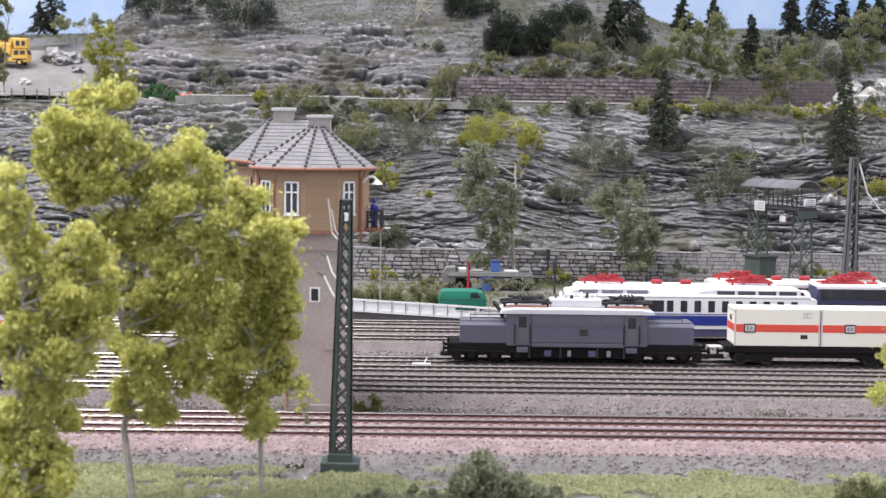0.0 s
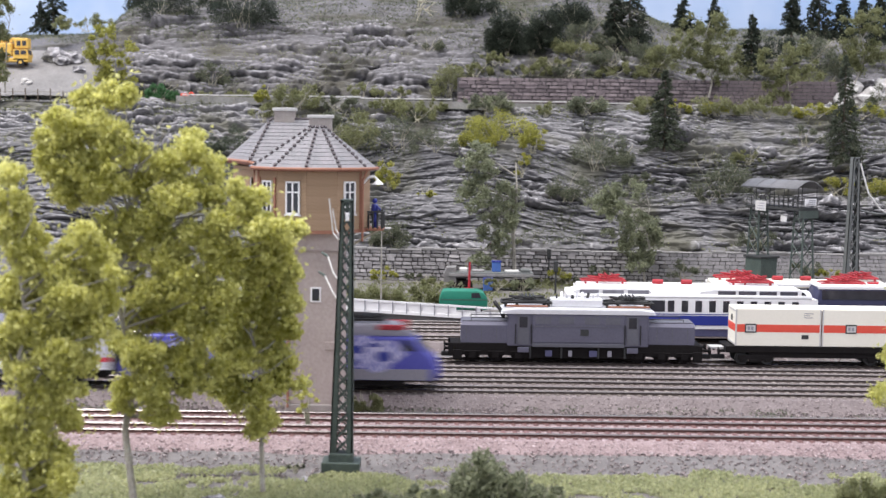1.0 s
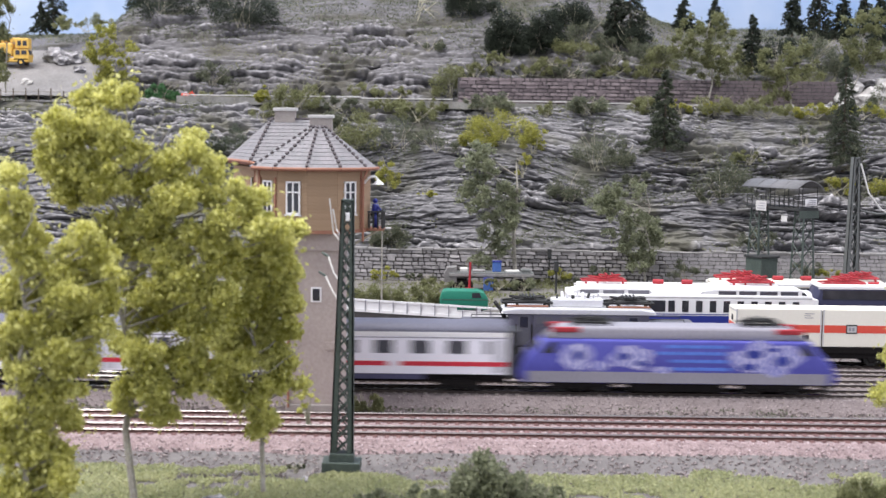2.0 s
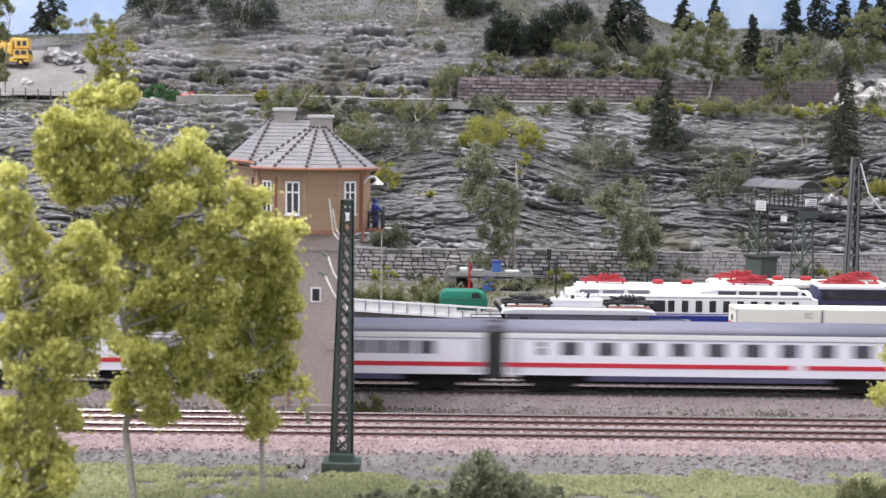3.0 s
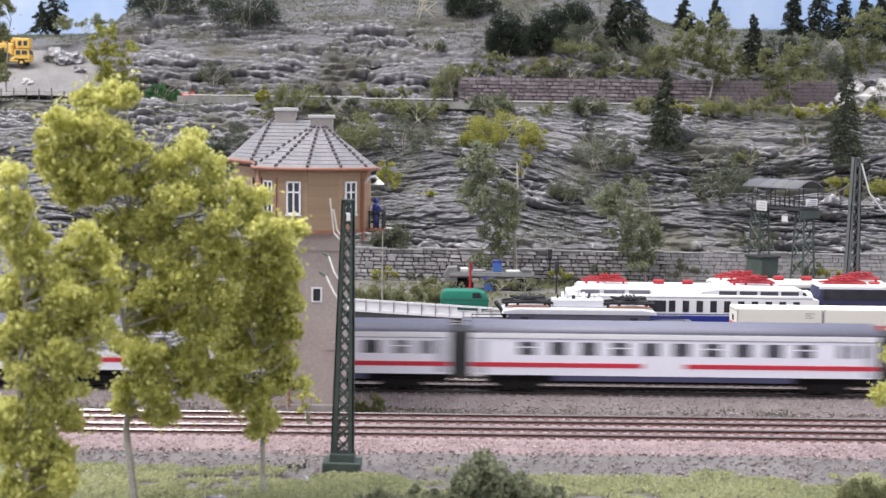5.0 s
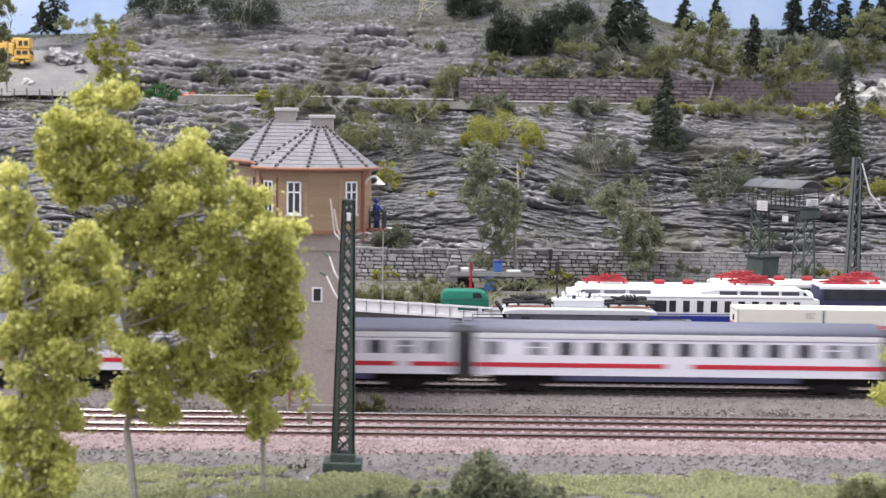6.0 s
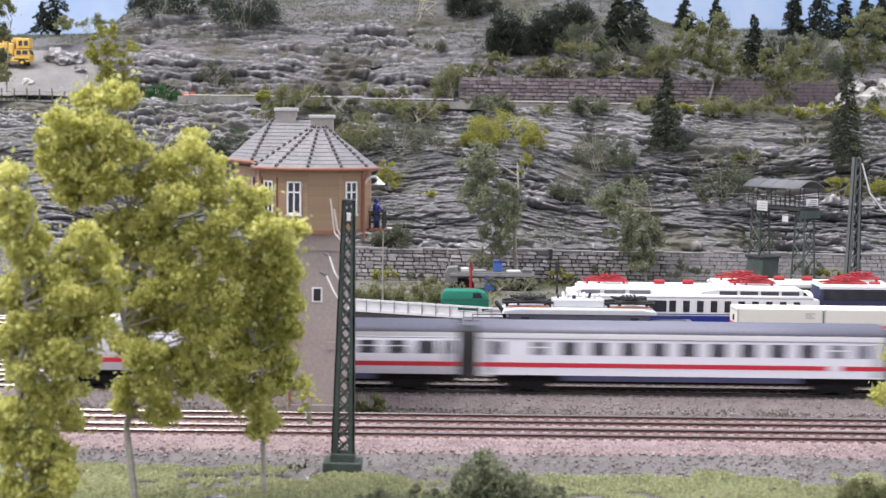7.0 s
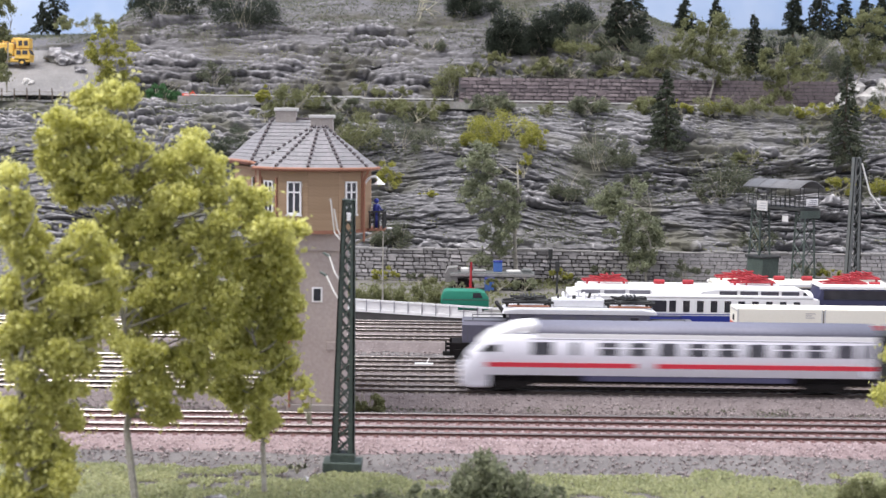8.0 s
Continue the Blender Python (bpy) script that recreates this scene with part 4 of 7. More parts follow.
# ---- signal tower beside the line ----
def tiled_facet(bm, a, b, c, d, courses, tile, rng):
    """Overlapping courses of tiles from the eaves a-b up to the ridge d-c."""
    a, b, c, d = (Vector(p) for p in (a, b, c, d))
    nrm = (b - a).cross(d - a).normalized()
    for i in range(courses):
        k0, k1 = i / courses, min(1.0, (i + 1.25) / courses)
        l0, r0, l1, r1 = a.lerp(d, k0), b.lerp(c, k0), a.lerp(d, k1), b.lerp(c, k1)
        n = max(1, round((r0 - l0).length / tile))
        for j in range(n):
            u0, u1 = (j + 0.03) / n, (j + 0.97) / n
            lift = 0.26 + rng.uniform(-.05, .05)
            q = [l0.lerp(r0, u0) + nrm * lift, l0.lerp(r0, u1) + nrm * lift, l1.lerp(r1, u1) + nrm * .06, l1.lerp(r1, u0) + nrm * .06]
            f = [l0.lerp(r0, u0) - nrm * .1, l0.lerp(r0, u1) - nrm * .1]
            v = [bm.verts.new(p) for p in q + f]
            bm.faces.new((v[0], v[1], v[2], v[3]))
            bm.faces.new((v[4], v[5], v[1], v[0]))


def signal_tower():
    cx, cy = -48.3, 500.5
    t = thing("signal_tower", cx, cy, -3.5, "signal tower with plaster shaft, timber-clad cabin and tiled roof", "signal tower")
    rng = random.Random(12)
    z0, z1 = 68.0, 90.0
    # shaft
    bm = boxed(-7.4, 12.2, -16.5, 8, 0, z0 - 2, 0.5)
    bm2 = prism(bm, [(-7.4, z0 - 7), (-10.5, z0), (14.6, z0), (12.2, z0 - 7)], -17.5, 9, "y")
    shaft = part("shaft", bm2, M["plaster"], t, "pinkish-grey plaster shaft")
    w = part("window", boxed(1.0, 4.9, -16.75, -16.3, 42.3, 47.8), M["white"], shaft, "small white-framed window")
    part("pane", boxed(1.7, 4.2, -16.9, -16.7, 42.9, 47.2), M["pane"], w)
    part("plinth", boxed(-8, 12.8, -17.1, 8.4, 0, 5, .3), M["chimney"], shaft)
    part("downpipe", path_tube(bmesh.new(), [(-7.0, -17.2, 4), (-7.0, -17.2, z0 - 8), (-9.0, -17.6, z0 - 1)], 0.45, n=8), M["trim"], shaft, "red-brown downpipe")
    part("signal_box", boxed(6.3, 9.8, -17.0, -16.4, 25, 28.0, .2), M["plaster"], shaft)
    # timber cabin of twelve sides
    sides = 12
    rad = 21.2
    ring = [(rad * math.cos(i * math.pi / 6), rad * math.sin(i * math.pi / 6)) for i in range(sides)]
    ap = rad * math.cos(math.pi / 12)
    half = rad * math.sin(math.pi / 12)
    part("cabin_floor", prism(bmesh.new(), [(x * 1.025, y * 1.025) for x, y in ring], z0 - 0.8, z0 + .4, "z"), M["trim"], t, "brown cabin floor edge")
    part("cabin_core", prism(bmesh.new(), [(x * .97, y * .97) for x, y in ring], z0, z1 - 0.3, "z"), M["wood"], t)
    n = 18
    bh = (z1 - z0 - .6) / n
    me = bpy.data.meshes.new("board")
    bb = prism(bmesh.new(), [(-.55, 0.0), (-.55, bh * 1.06), (-.08, bh * 1.06), (.2, 0.0)], -half + .04, half - .04, "x")
    bb.transform(Matrix.Diagonal((MM, MM, MM, 1)))
    bb.to_mesh(me)
    bb.free()
    me.materials.append(M["wood"])
    for f in (-165, -135, -105, -75, -45, -15):
        m = Matrix.Rotation(radians(f + 90), 4, "Z")
        wall = new("cabin_wall")
        wall.parent = t
        wall.matrix_basis = m
        for i in range(n):
            ob = new("board", me)
            ob.parent = wall
            ob.matrix_basis = Matrix.Translation((0, -ap * MM, (z0 + .5 + i * bh) * MM)) @ Matrix.Rotation(math.pi, 4, "Z")
        if f in (-135, -105, -45):
            off = {-135: 0, -105: 0.4, -45: 0.0}[f]
            bm = bmesh.new()
            for a, b, c, d in ((-2.7, -2.1, 74.0, 85.8), (2.1, 2.7, 74.0, 85.8), (-.3, .3, 74.0, 85.8), (-2.7, 2.7, 74.0, 74.7), (-2.7, 2.7, 85.2, 85.8), (-2.7, 2.7, 81.7, 82.2)):
                box(bm, off + a, off + b, -ap - .75, -ap - .1, c, d)
            wf = part("window_frame", bm, M["white"], wall, "white casement window")
            for k in (-1, 1):
                part("pane", boxed(off + k * 1.2 - 1.0, off + k * 1.2 + 1.0, -ap - .5, -ap - .25, 74.6, 85.3), M["pane"], wf)
            part("sill", boxed(off - 3.0, off + 3.0, -ap - 1.1, -ap - .1, 73.5, 74.0), M["white"], wf)
        if f == -135:
            for k in (-4.4, 4.4):
                part("pilaster", boxed(k - .35, k + .35, -ap - .7, -ap - .1, z0 + 1, z1 - 3), M["trim"], wall)
    for i in (6, 7, 11):
        x, y = ring[i]
        part("corner_post", tube(bmesh.new(), (x, y, z0), (x, y, z1), 0.5, n=8), M["trim"], t, "reddish-brown corner post")
    # wing behind the cabin, under a hipped roof of its own
    wing = new("wing")
    wing.parent = t
    w0, w1, wy0, wy1 = -19.5, 6.0, 1.0, 34.0
    skew = lambda y: -0.45 * (y - wy0)
    part("wing_core", prism(bmesh.new(), [(w0 + .5, wy0 + .5), (w1, wy0 + .5), (w1, wy1), (w0 + .5 + skew(wy1), wy1)], z0, z1, "z"), M["wood"], wing)
    bh2 = (z1 - z0 - .6) / 16
    for i in range(16):
        za_, zb_ = z0 + .5 + i * bh2, z0 + .5 + (i + 1) * bh2 - .12
        part("board", prism(bmesh.new(), [(w0 - .1, wy0), (w0 + .4, wy0), (w0 + .4 + skew(wy1), wy1), (w0 - .1 + skew(wy1), wy1)], za_, zb_, "z"), M["wood"], wing)
        part("board", boxed(w0 + .5, w0 + 10, wy0 - .05, wy0 + .45, za_, zb_), M["wood"], wing)
    part("pilaster", boxed(w0 - .5, w0 + .6, wy0 - .5, wy0 + .6, z0, z1), M["trim"], wing)
    for y in (10, 22):
        x = w0 + skew(y) - .35
        f = part("window_frame", boxed(x - .2, x + .3, y - 2.6, y + 2.6, 74.4, 86), M["white"], wing)
        part("pane", boxed(x - .3, x - .1, y - 2.1, y + 2.1, 75, 85.4), M["pane"], f)
    part("wing_floor", prism(bmesh.new(), [(w0 - .6, wy0 - .4), (w1, wy0 - .4), (w1, wy1 + .4), (w0 - .6 + skew(wy1), wy1 + .4)], z0 - 1.4, z0, "z"), M["trim"], wing)
    # roofs
    ea = 23.6
    er = [(ea * math.cos(i * math.pi / 6), ea * math.sin(i * math.pi / 6)) for i in range(sides)]
    za, ze = 105.6, 90.4
    top = [(x * 0.08 + 2.0, y * 0.08 + 1.5) for x, y in er]
    part("roof_core", prism(bmesh.new(), [(x * .98, y * .98) for x, y in er], z1 - .6, ze + .1, "z"), M["trim"], t, "reddish eaves board")
    bm = bmesh.new()
    deck = bmesh.new()
    for i in range(sides):
        j = (i + 1) % sides
        tiled_facet(bm, (*er[i], ze), (*er[j], ze), (*top[j], za), (*top[i], za), 11, 2.0, rng)
        deck.faces.new([deck.verts.new(p) for p in ((*er[i], ze - .1), (*er[j], ze - .1), (*top[j], za - .1), (*top[i], za - .1))])
    deck.faces.new([deck.verts.new((*p, za - .1)) for p in top])
    tagged(part("roof_tiles", bm, M["tile"], t, "grey-brown roof tiles"), kind="stuff")
    part("roof_deck", deck, M["tile"], t)
    zw, zr = 92.3, 108.0
    A, B, C, D = (w0 - 3.2, wy0 - 3.4, zw), (2.0, wy0 - 3.4, zw), (2.0, 15.0, zr), (w0 + 2.6, 15.0, zr)
    E, F = (w0 - 3.2 + skew(wy1), wy1 + 2, zw), (2.0, wy1 + 2, zw)
    bm = bmesh.new()
    tiled_facet(bm, A, B, C, D, 12, 2.0, rng)
    tiled_facet(bm, E, A, D, D, 12, 2.0, rng)
    tiled_facet(bm, F, E, D, C, 12, 2.0, rng)
    tagged(part("wing_tiles", bm, M["tile"], wing, "grey-brown roof tiles"), kind="stuff")
    bm = bmesh.new()
    vs = [bm.verts.new(p) for p in (A, B, F, E, C, D)]
    for q in ((0, 1, 4, 5), (2, 3, 5, 4), (3, 0, 5), (1, 2, 4), (0, 3, 2, 1)):
        bm.faces.new([vs[i] for i in q])
    part("wing_deck", bm, M["tile"], wing)
    part("ridge", tube(bmesh.new(), C, D, 0.6, n=8), M["tile_dark"], wing)
    part("eaves_board", prism(bmesh.new(), [(A[0] + .6, A[1] + .6), (B[0], B[1] + .6), (F[0], F[1] - .6), (E[0] + .6, E[1] - .6)], zw - 1.6, zw - .05, "z"), M["trim"], wing)
    hip = bpy.data.meshes.new("hip_tile")
    bb = boxed(-.55, .55, -.5, .5, .1, .85, 0)
    bb.transform(Matrix.Diagonal((MM, MM, MM, 1)))
    bb.to_mesh(hip)
    bb.free()
    hip.materials.append(M["tile_dark"])

    def hips(p, q, parent, count=11):
        p, q = Vector(p), Vector(q)
        rot = (q - p).to_track_quat("X", "Z").to_matrix().to_4x4()
        for i in range(count):
            ob = new("hip_tile", hip)
            ob.parent = parent
            ob.matrix_basis = Matrix.Translation(p.lerp(q, (i + .5) / count) * MM) @ rot @ Matrix.Rotation(radians(-9), 4, "Y")
    for i in (7, 8, 9, 10, 11):
        hips((*er[i], ze + .1), (*top[i], za), t)
    hips(A, D, wing)
    # gutters
    bm = bmesh.new()
    pts = [(x * 1.02, y * 1.02, ze - .2) for x, y in er[7:] + er[:1]]
    path_tube(bm, pts, 0.6, 8)
    part("gutter", bm, M["trim"], t, "copper-red gutter")
    part("wing_gutter", path_tube(bmesh.new(), [pts[0], (A[0] + 2.5, A[1] - 1.4, zw - 1.2), (A[0] - .3, A[1], zw - .3), (E[0] - .3, E[1], zw - .3)], .6, 8), M["trim"], wing, "copper-red gutter")
    x, y = ring[11]
    part("downpipe", path_tube(bmesh.new(), [(x + 2.6, y - 1.6, ze - .5), (x + .9, y - .8, ze - 4), (x + .9, y - .8, z0 - 4)], .42, 8), M["trim"], t, "red-brown downpipe")
    # chimneys
    for px, py, s, h, par in ((2.6, 4.5, 4.1, 109.6, t), (-12.0, 16.0, 3.8, 112.2, wing)):
        c = part("chimney", boxed(px - s, px + s, py - 2.6, py + 2.6, 99, h - .9, .2), M["chimney"], par, "pale grey rendered chimney")
        part("cap", boxed(px - s - .6, px + s + .6, py - 3.2, py + 3.2, h - 1.2, h, .2), M["dirty_white"], c)
    # balcony
    b0 = 20.6
    bal = part("balcony", boxed(b0, b0 + 6.0, -7, 6, z0 - .4, z0 + .5, .1), M["trim"], t, "small timber balcony")
    for i in range(9):
        part("baluster", tube(bmesh.new(), (b0 + 5.8, -6.6 + i * 1.5, z0), (b0 + 5.8, -6.6 + i * 1.5, z0 + 6.4), 0.22, n=5), M["dark_steel"], bal)
    for i in range(4):
        part("baluster", tube(bmesh.new(), (b0 + .6 + i * 1.6, -6.7, z0), (b0 + .6 + i * 1.6, -6.7, z0 + 6.4), 0.36, n=5), M["dark_steel"], bal)
    part("handrail", path_tube(bmesh.new(), [(b0, -6.7, z0 + 6.5), (b0 + 5.8, -6.7, z0 + 6.5), (b0 + 5.8, 5.6, z0 + 6.5)], .3, 6), M["dark_steel"], bal, "dark handrail")
    part("strut", tube(bmesh.new(), (13.0, -6, z0 - 7.0), (b0 + 4, -6, z0 - .3), .4, n=6), M["twig"], bal, "pale timber strut")
    bm = path_tube(bmesh.new(), [(b0 - 1.2, -8, 85.0), (b0 + .6, -8, 87.2), (b0 + 2.8, -8, 87.4), (b0 + 4, -8, 86.0)], .42, 6)
    lamp = part("wall_lamp", bm, M["white"], t, "white gooseneck wall lamp")
    part("shade", tube(bmesh.new(), (b0 + 4, -8, 84.6), (b0 + 4, -8, 86.2), 2.1, .6, 12), M["white"], lamp)
    # small painted figure on the balcony
    bm = bmesh.new()
    tube(bm, (0, 0, 0), (0, 0, 5.2), .9, 1.0, 8)
    tube(bm, (0, 0, 5.2), (0, 0, 8.6), 1.5, 1.1, 8)
    bmesh.ops.create_icosphere(bm, subdivisions=2, radius=1.0, matrix=Matrix.Translation((0, 0, 9.8)))
    tube(bm, (.9, -.8, 8), (2.2, -1.6, 6.4), .4, .35, 6)
    fig = part("figurine", bm, M["coach_blue"], None, smooth=True)
    fig.location = Vector((cx + b0 + 2.6, cy - 2, -3.5 + z0 + .5)) * MM
    tagged(fig, "tiny blue painted figurine standing on the balcony", "figurine")


signal_tower()


# ---- catenary masts, lamps ----
def lattice_mast(name, x, y, z, w0, w1, h, depth, bays, material, label, lean=0.0, base=True, solid=0.0):
    """A tapered mast of two channels, laced with crossed flats."""
    t = thing(name, x, y, z, label, "mast")
    t.matrix_world = t.matrix_world @ pose(0, 0, 0, 0, lean, 0)
    foot = 0.0
    if base:
        part("footing", boxed(-5.8, 5.8, -4.6, 4.6, 0, 3.0, .3), material, t, "dark green footing block")
        part("socket", boxed(-3.7, 3.7, -3.2, 3.2, 3.0, 5.4, .2), material, t)
        foot = 5.4
    for s in (-1, 1):
        c0, c1 = 0.27 * w0, 0.27 * w1
        bm = prism(bmesh.new(), [(s * (w0 / 2 - c0), foot), (s * w0 / 2, foot), (s * w1 / 2, h), (s * (w1 / 2 - c1), h)], -depth / 2, -depth / 2 + .5, "y")
        prism(bm, [(s * (w0 / 2 - c0), foot), (s * w0 / 2, foot), (s * w1 / 2, h), (s * (w1 / 2 - c1), h)], depth / 2 - .5, depth / 2, "y")
        prism(bm, [(s * (w0 / 2 - .45), foot), (s * w0 / 2, foot), (s * w1 / 2, h), (s * (w1 / 2 - .45), h)], -depth / 2, depth / 2, "y")
        part("channel", bm, material, t)
    for i in range(bays):
        za, zb = foot + (h - foot) * i / bays, foot + (h - foot) * (i + 1) / bays
        wa, wb = w0 + (w1 - w0) * i / bays, w0 + (w1 - w0) * (i + 1) / bays
        bm = bmesh.new()
        for yy in (-depth / 2 + .3, depth / 2 - .3):
            tube(bm, (-wa * .3, yy, za), (wb * .3, yy, zb), .26, n=4)
            tube(bm, (wa * .3, yy, za), (-wb * .3, yy, zb), .26, n=4)
        part("lacing", bm, material, t)
    part("cap", boxed(-w1 * .5, w1 * .5, -depth / 2, depth / 2, h - .6, h + .3), material, t)
    return t


mast = lattice_mast("catenary_mast", -30.0, 405, -2.2, 7.0, 3.8, 82.0, 4.4, 19, M["mast_green"], "dark green lattice catenary mast on a footing block", 1.0)
for z, l, up in ((74, 8.4, -14), (63, 8.6, 6), (57, 9.4, 6)):
    bm = bmesh.new()
    if up < 0:
        path_tube(bm, [(-2, 1, z - 4.5), (-4.4, 4, z - 2.2), (-6.0, 6, z + 8)], .2, 6)
        path_tube(bm, [(-2, 1, z - 3.0), (-3.4, 3, z - 1.2), (-4.8, 5, z + 5)], .18, 6)
    else:
        path_tube(bm, [(-2.4, 1, z - 5), (-4.0, 3, z - 3.2), (-l + 2.4, 8, z + 1.4)], .26, 6)
    arm = part("bracket", bm, M["dirty_white"], mast, "pale metal bracket arm")
    if up > 0:
        part("insulator", tube(bmesh.new(), (-l + 2.6, 8, z + 1.2), (-l + .4, 9.4, z + 2.2), .5, .35, 10), M["mast_green"], arm, "green insulator")
part("plate", boxed(-.3, .8, -2.6, -2.3, 76, 78), M["white"], mast, "small white plate")

rear = lattice_mast("catenary_mast", 236, 780, -4, 9, 4.2, 92, 6, 12, M["mast_grey"], "tall dark lattice mast beside the sidings", 0.4, base=False)
for z in (62, 48):
    part("bracket", path_tube(bmesh.new(), [(3, 0, z), (14, -2, z - 2), (22, -2, z - 1)], .6, 6), M["mast_grey"], rear)
bm = path_tube(bmesh.new(), [(2, -3, 89), (7, -4, 72), (14, -5, 63), (30, -6, 54)], .5, 7)
part("hose", bm, M["dirty_white"], rear, "pale curved wire stay")


def street_lamp(x, y, z, h):
    t = thing("street_lamp", x, y, z, "slim grey street lamp beside the ramp", "street lamp")
    part("post", tube(bmesh.new(), (0, 0, -3), (0, 0, h), .6, .3, 8), M["bark"], t)
    part("arm", path_tube(bmesh.new(), [(0, 0, h - .3), (.8, 0, h + 1.0), (2.6, 0, h + 1.4)], .28, 6), M["bark"], t)
    part("head", boxed(2, 5, -.9, .9, h + .9, h + 1.9, .3), M["dirty_white"], t)


street_lamp(-34.5, 765, 0, 44)

for x, y, h in ((71.5, 905, 22), (70.8, 840, 20)):
    s = thing("signal_post", x, y, 0, "short dark signal post near the stone wall", "signal")
    part("post", tube(bmesh.new(), (0, 0, -3), (0, 0, h), .7, .5, 8), M["dark_steel"], s)
    part("head", boxed(-1.4, 1.4, -1, 1, h - 6, h + .5, .3), M["dark_steel"], s)


# ---- ramp, road and vehicles behind the sidings ----
bm = boxed(-430, 430, 742, 912, -7, -0.4)
tagged(part("road", bm, M["road"], None), "grey roadway between sidings and stone wall", "road", kind="structure")


def ramp():
    t = thing("ramp_parapet", 0, 735, 0, "white concrete ramp with slender parapet rail", "parapet", -1.5)
    top = lambda x: 8.8 - (x + 50) * 0.05
    part("slab", prism(bmesh.new(), [(-160, -5), (36.5, -5), (36.5, top(36.5) - 5.6), (-160, top(-160) - 5.6)], 0, 26, "y"), M["mortar"], t, "dark stone base of the ramp")
    part("edge_beam", prism(bmesh.new(), [(-160, top(-160) - 7.2), (36.6, top(36.6) - 7.0), (36.6, top(36.6) - 5.4), (-160, top(-160) - 5.4)], -.6, .4, "y"), M["white"], t)
    part("top_rail", prism(bmesh.new(), [(-160, top(-160) - 1.4), (36.6, top(36.6) - 1.0), (36.6, top(36.6)), (-160, top(-160))], -.5, .3, "y"), M["white"], t)
    part("panel", prism(bmesh.new(), [(-160, top(-160) - 5.4), (8, top(8) - 5.4), (8, top(8) - 1.0), (-160, top(-160) - 1.2)], -.1, .1, "y"), M["white"], t, "white parapet panel")
    for i in range(26):
        x = -156 + i * 7.6
        part("post", boxed(x - .22, x + .22, -.7, .1, top(x) - 6.5, top(x) - .4), M["coach_grey"], t)
    part("low_panel", prism(bmesh.new(), [(8, top(8) - 5.6), (36.5, top(36) - 5.6), (36.5, top(36) - 3.4), (8, top(8) - 3.4)], -.15, .1, "y"), M["white"], t, "white lower parapet panel")
    part("mid_rail", prism(bmesh.new(), [(8, top(8) - 3.2), (36.5, top(36) - 3.2), (36.5, top(36) - 2.7), (8, top(8) - 2.7)], -.2, .2, "y"), M["white"], t)


ramp()


def van(x, y, z):
    t = thing("delivery_van", x, y, z, "green delivery van parked behind the ramp", "van")
    side = [(-13.4, 2), (-13.4, 8.0), (-12, 12.2), (-10.5, 13), (7.5, 13), (11.4, 11.8), (13.4, 8.4), (13.4, 2)]
    bm = prism(bmesh.new(), side, -5.6, 5.6, "y")
    bmesh.ops.bevel(bm, geom=bm.edges[:], offset=.8, segments=2, affect="EDGES", profile=.5)
    part("body", bm, M["van_green"], t, smooth=True)
    for s in (-1, 1):
        part("cab_window", prism(bmesh.new(), [(4.4, 8.8), (9.8, 8.8), (8.6, 11.6), (4.4, 11.6)], s * 5.65 - .1, s * 5.65 + .1, "y"), M["pane"], t)
        part("trim_strip", boxed(-13, 13, s * 5.62 - .08, s * 5.62 + .08, 7.5, 7.9), M["mast_green"], t)
        for wx in (-8.5, 8.5):
            w = part("wheel", tube(bmesh.new(), (wx, s * 4.2, 2.1), (wx, s * 5.7, 2.1), 2.1, n=18), M["black"], t)
            part("rim", tube(bmesh.new(), (wx, s * 5.6, 2.1), (wx, s * 5.85, 2.1), 1.1, n=12), M["silver"], w)
    part("windscreen", prism(bmesh.new(), [(12.3, 9.2), (13.1, 9.0), (11.6, 11.6), (11.0, 11.7)], -4.6, 4.6, "y"), M["pane"], t)


van(12, 752, -0.3)


def crane_wagon(x, y):
    t = thing("flat_wagon", x, y, 0, "grey flat wagon carrying building gear", "railway wagon")
    part("deck", boxed(-27, 27, -7.5, 7.5, 8.4, 11.4, .4), M["mast_grey"], t)
    part("side_board", boxed(-27, 27, -7.8, -7.2, 8.8, 10.6, .2), M["coping"], t, "grey side board")
    for i, (a, b, h) in enumerate(((-20, -15, 13.6), (-12, -4, 12.6), (9, 18, 12.4), (19, 25, 13.2))):
        part("load", boxed(a, b, -5, 4, 11.4, h, .4), M[("dirty_white", "coping", "dirty_white", "mast_grey")[i]], t, "grey machine parts on the deck")
    for k in (-19, 19):
        bogie(t, k, 13, (-4.6, 4.6), 6.4, 2.9, rail=-0.4)
    part("end_cab", prism(bmesh.new(), [(-30, 5), (-30, 10), (-28, 14), (-22, 14.6), (-22, 5)], -7, 7, "y"), M["coping"], t, "grey end cabin")
    c = thing("mini_crane", x - 14, y - 13, -0.4, "red loading crane beside the flat wagon", "crane")
    part("base", boxed(-3, 3, -3, 3, 0, 2.4, .3), M["red"], c)
    part("column", tube(bmesh.new(), (0, 0, 1), (.4, 0, 19), .9, .6, 8), M["red"], c)
    for dx, dz, w in ((1.6, 8, 5.6), (-4, -3.4, 6.0)):
        b = thing("blue_box", x + dx + 2, y - (9.5 if dz < 0 else 0), (11.4 if dz > 0 else 0.0), "blue painted machine box", "machine")
        part("housing", boxed(-w / 2, w / 2, -2.4, 2.4, 0, 6.2 if dz > 0 else 7.5, .4), M["tool_blue"], b)
        part("lid", boxed(-w / 2 - .2, w / 2 + .2, -2.6, 2.6, 6.2 if dz > 0 else 7.5, 6.9 if dz > 0 else 8.2, .2), M["coach_blue"], b)


crane_wagon(31, 862)


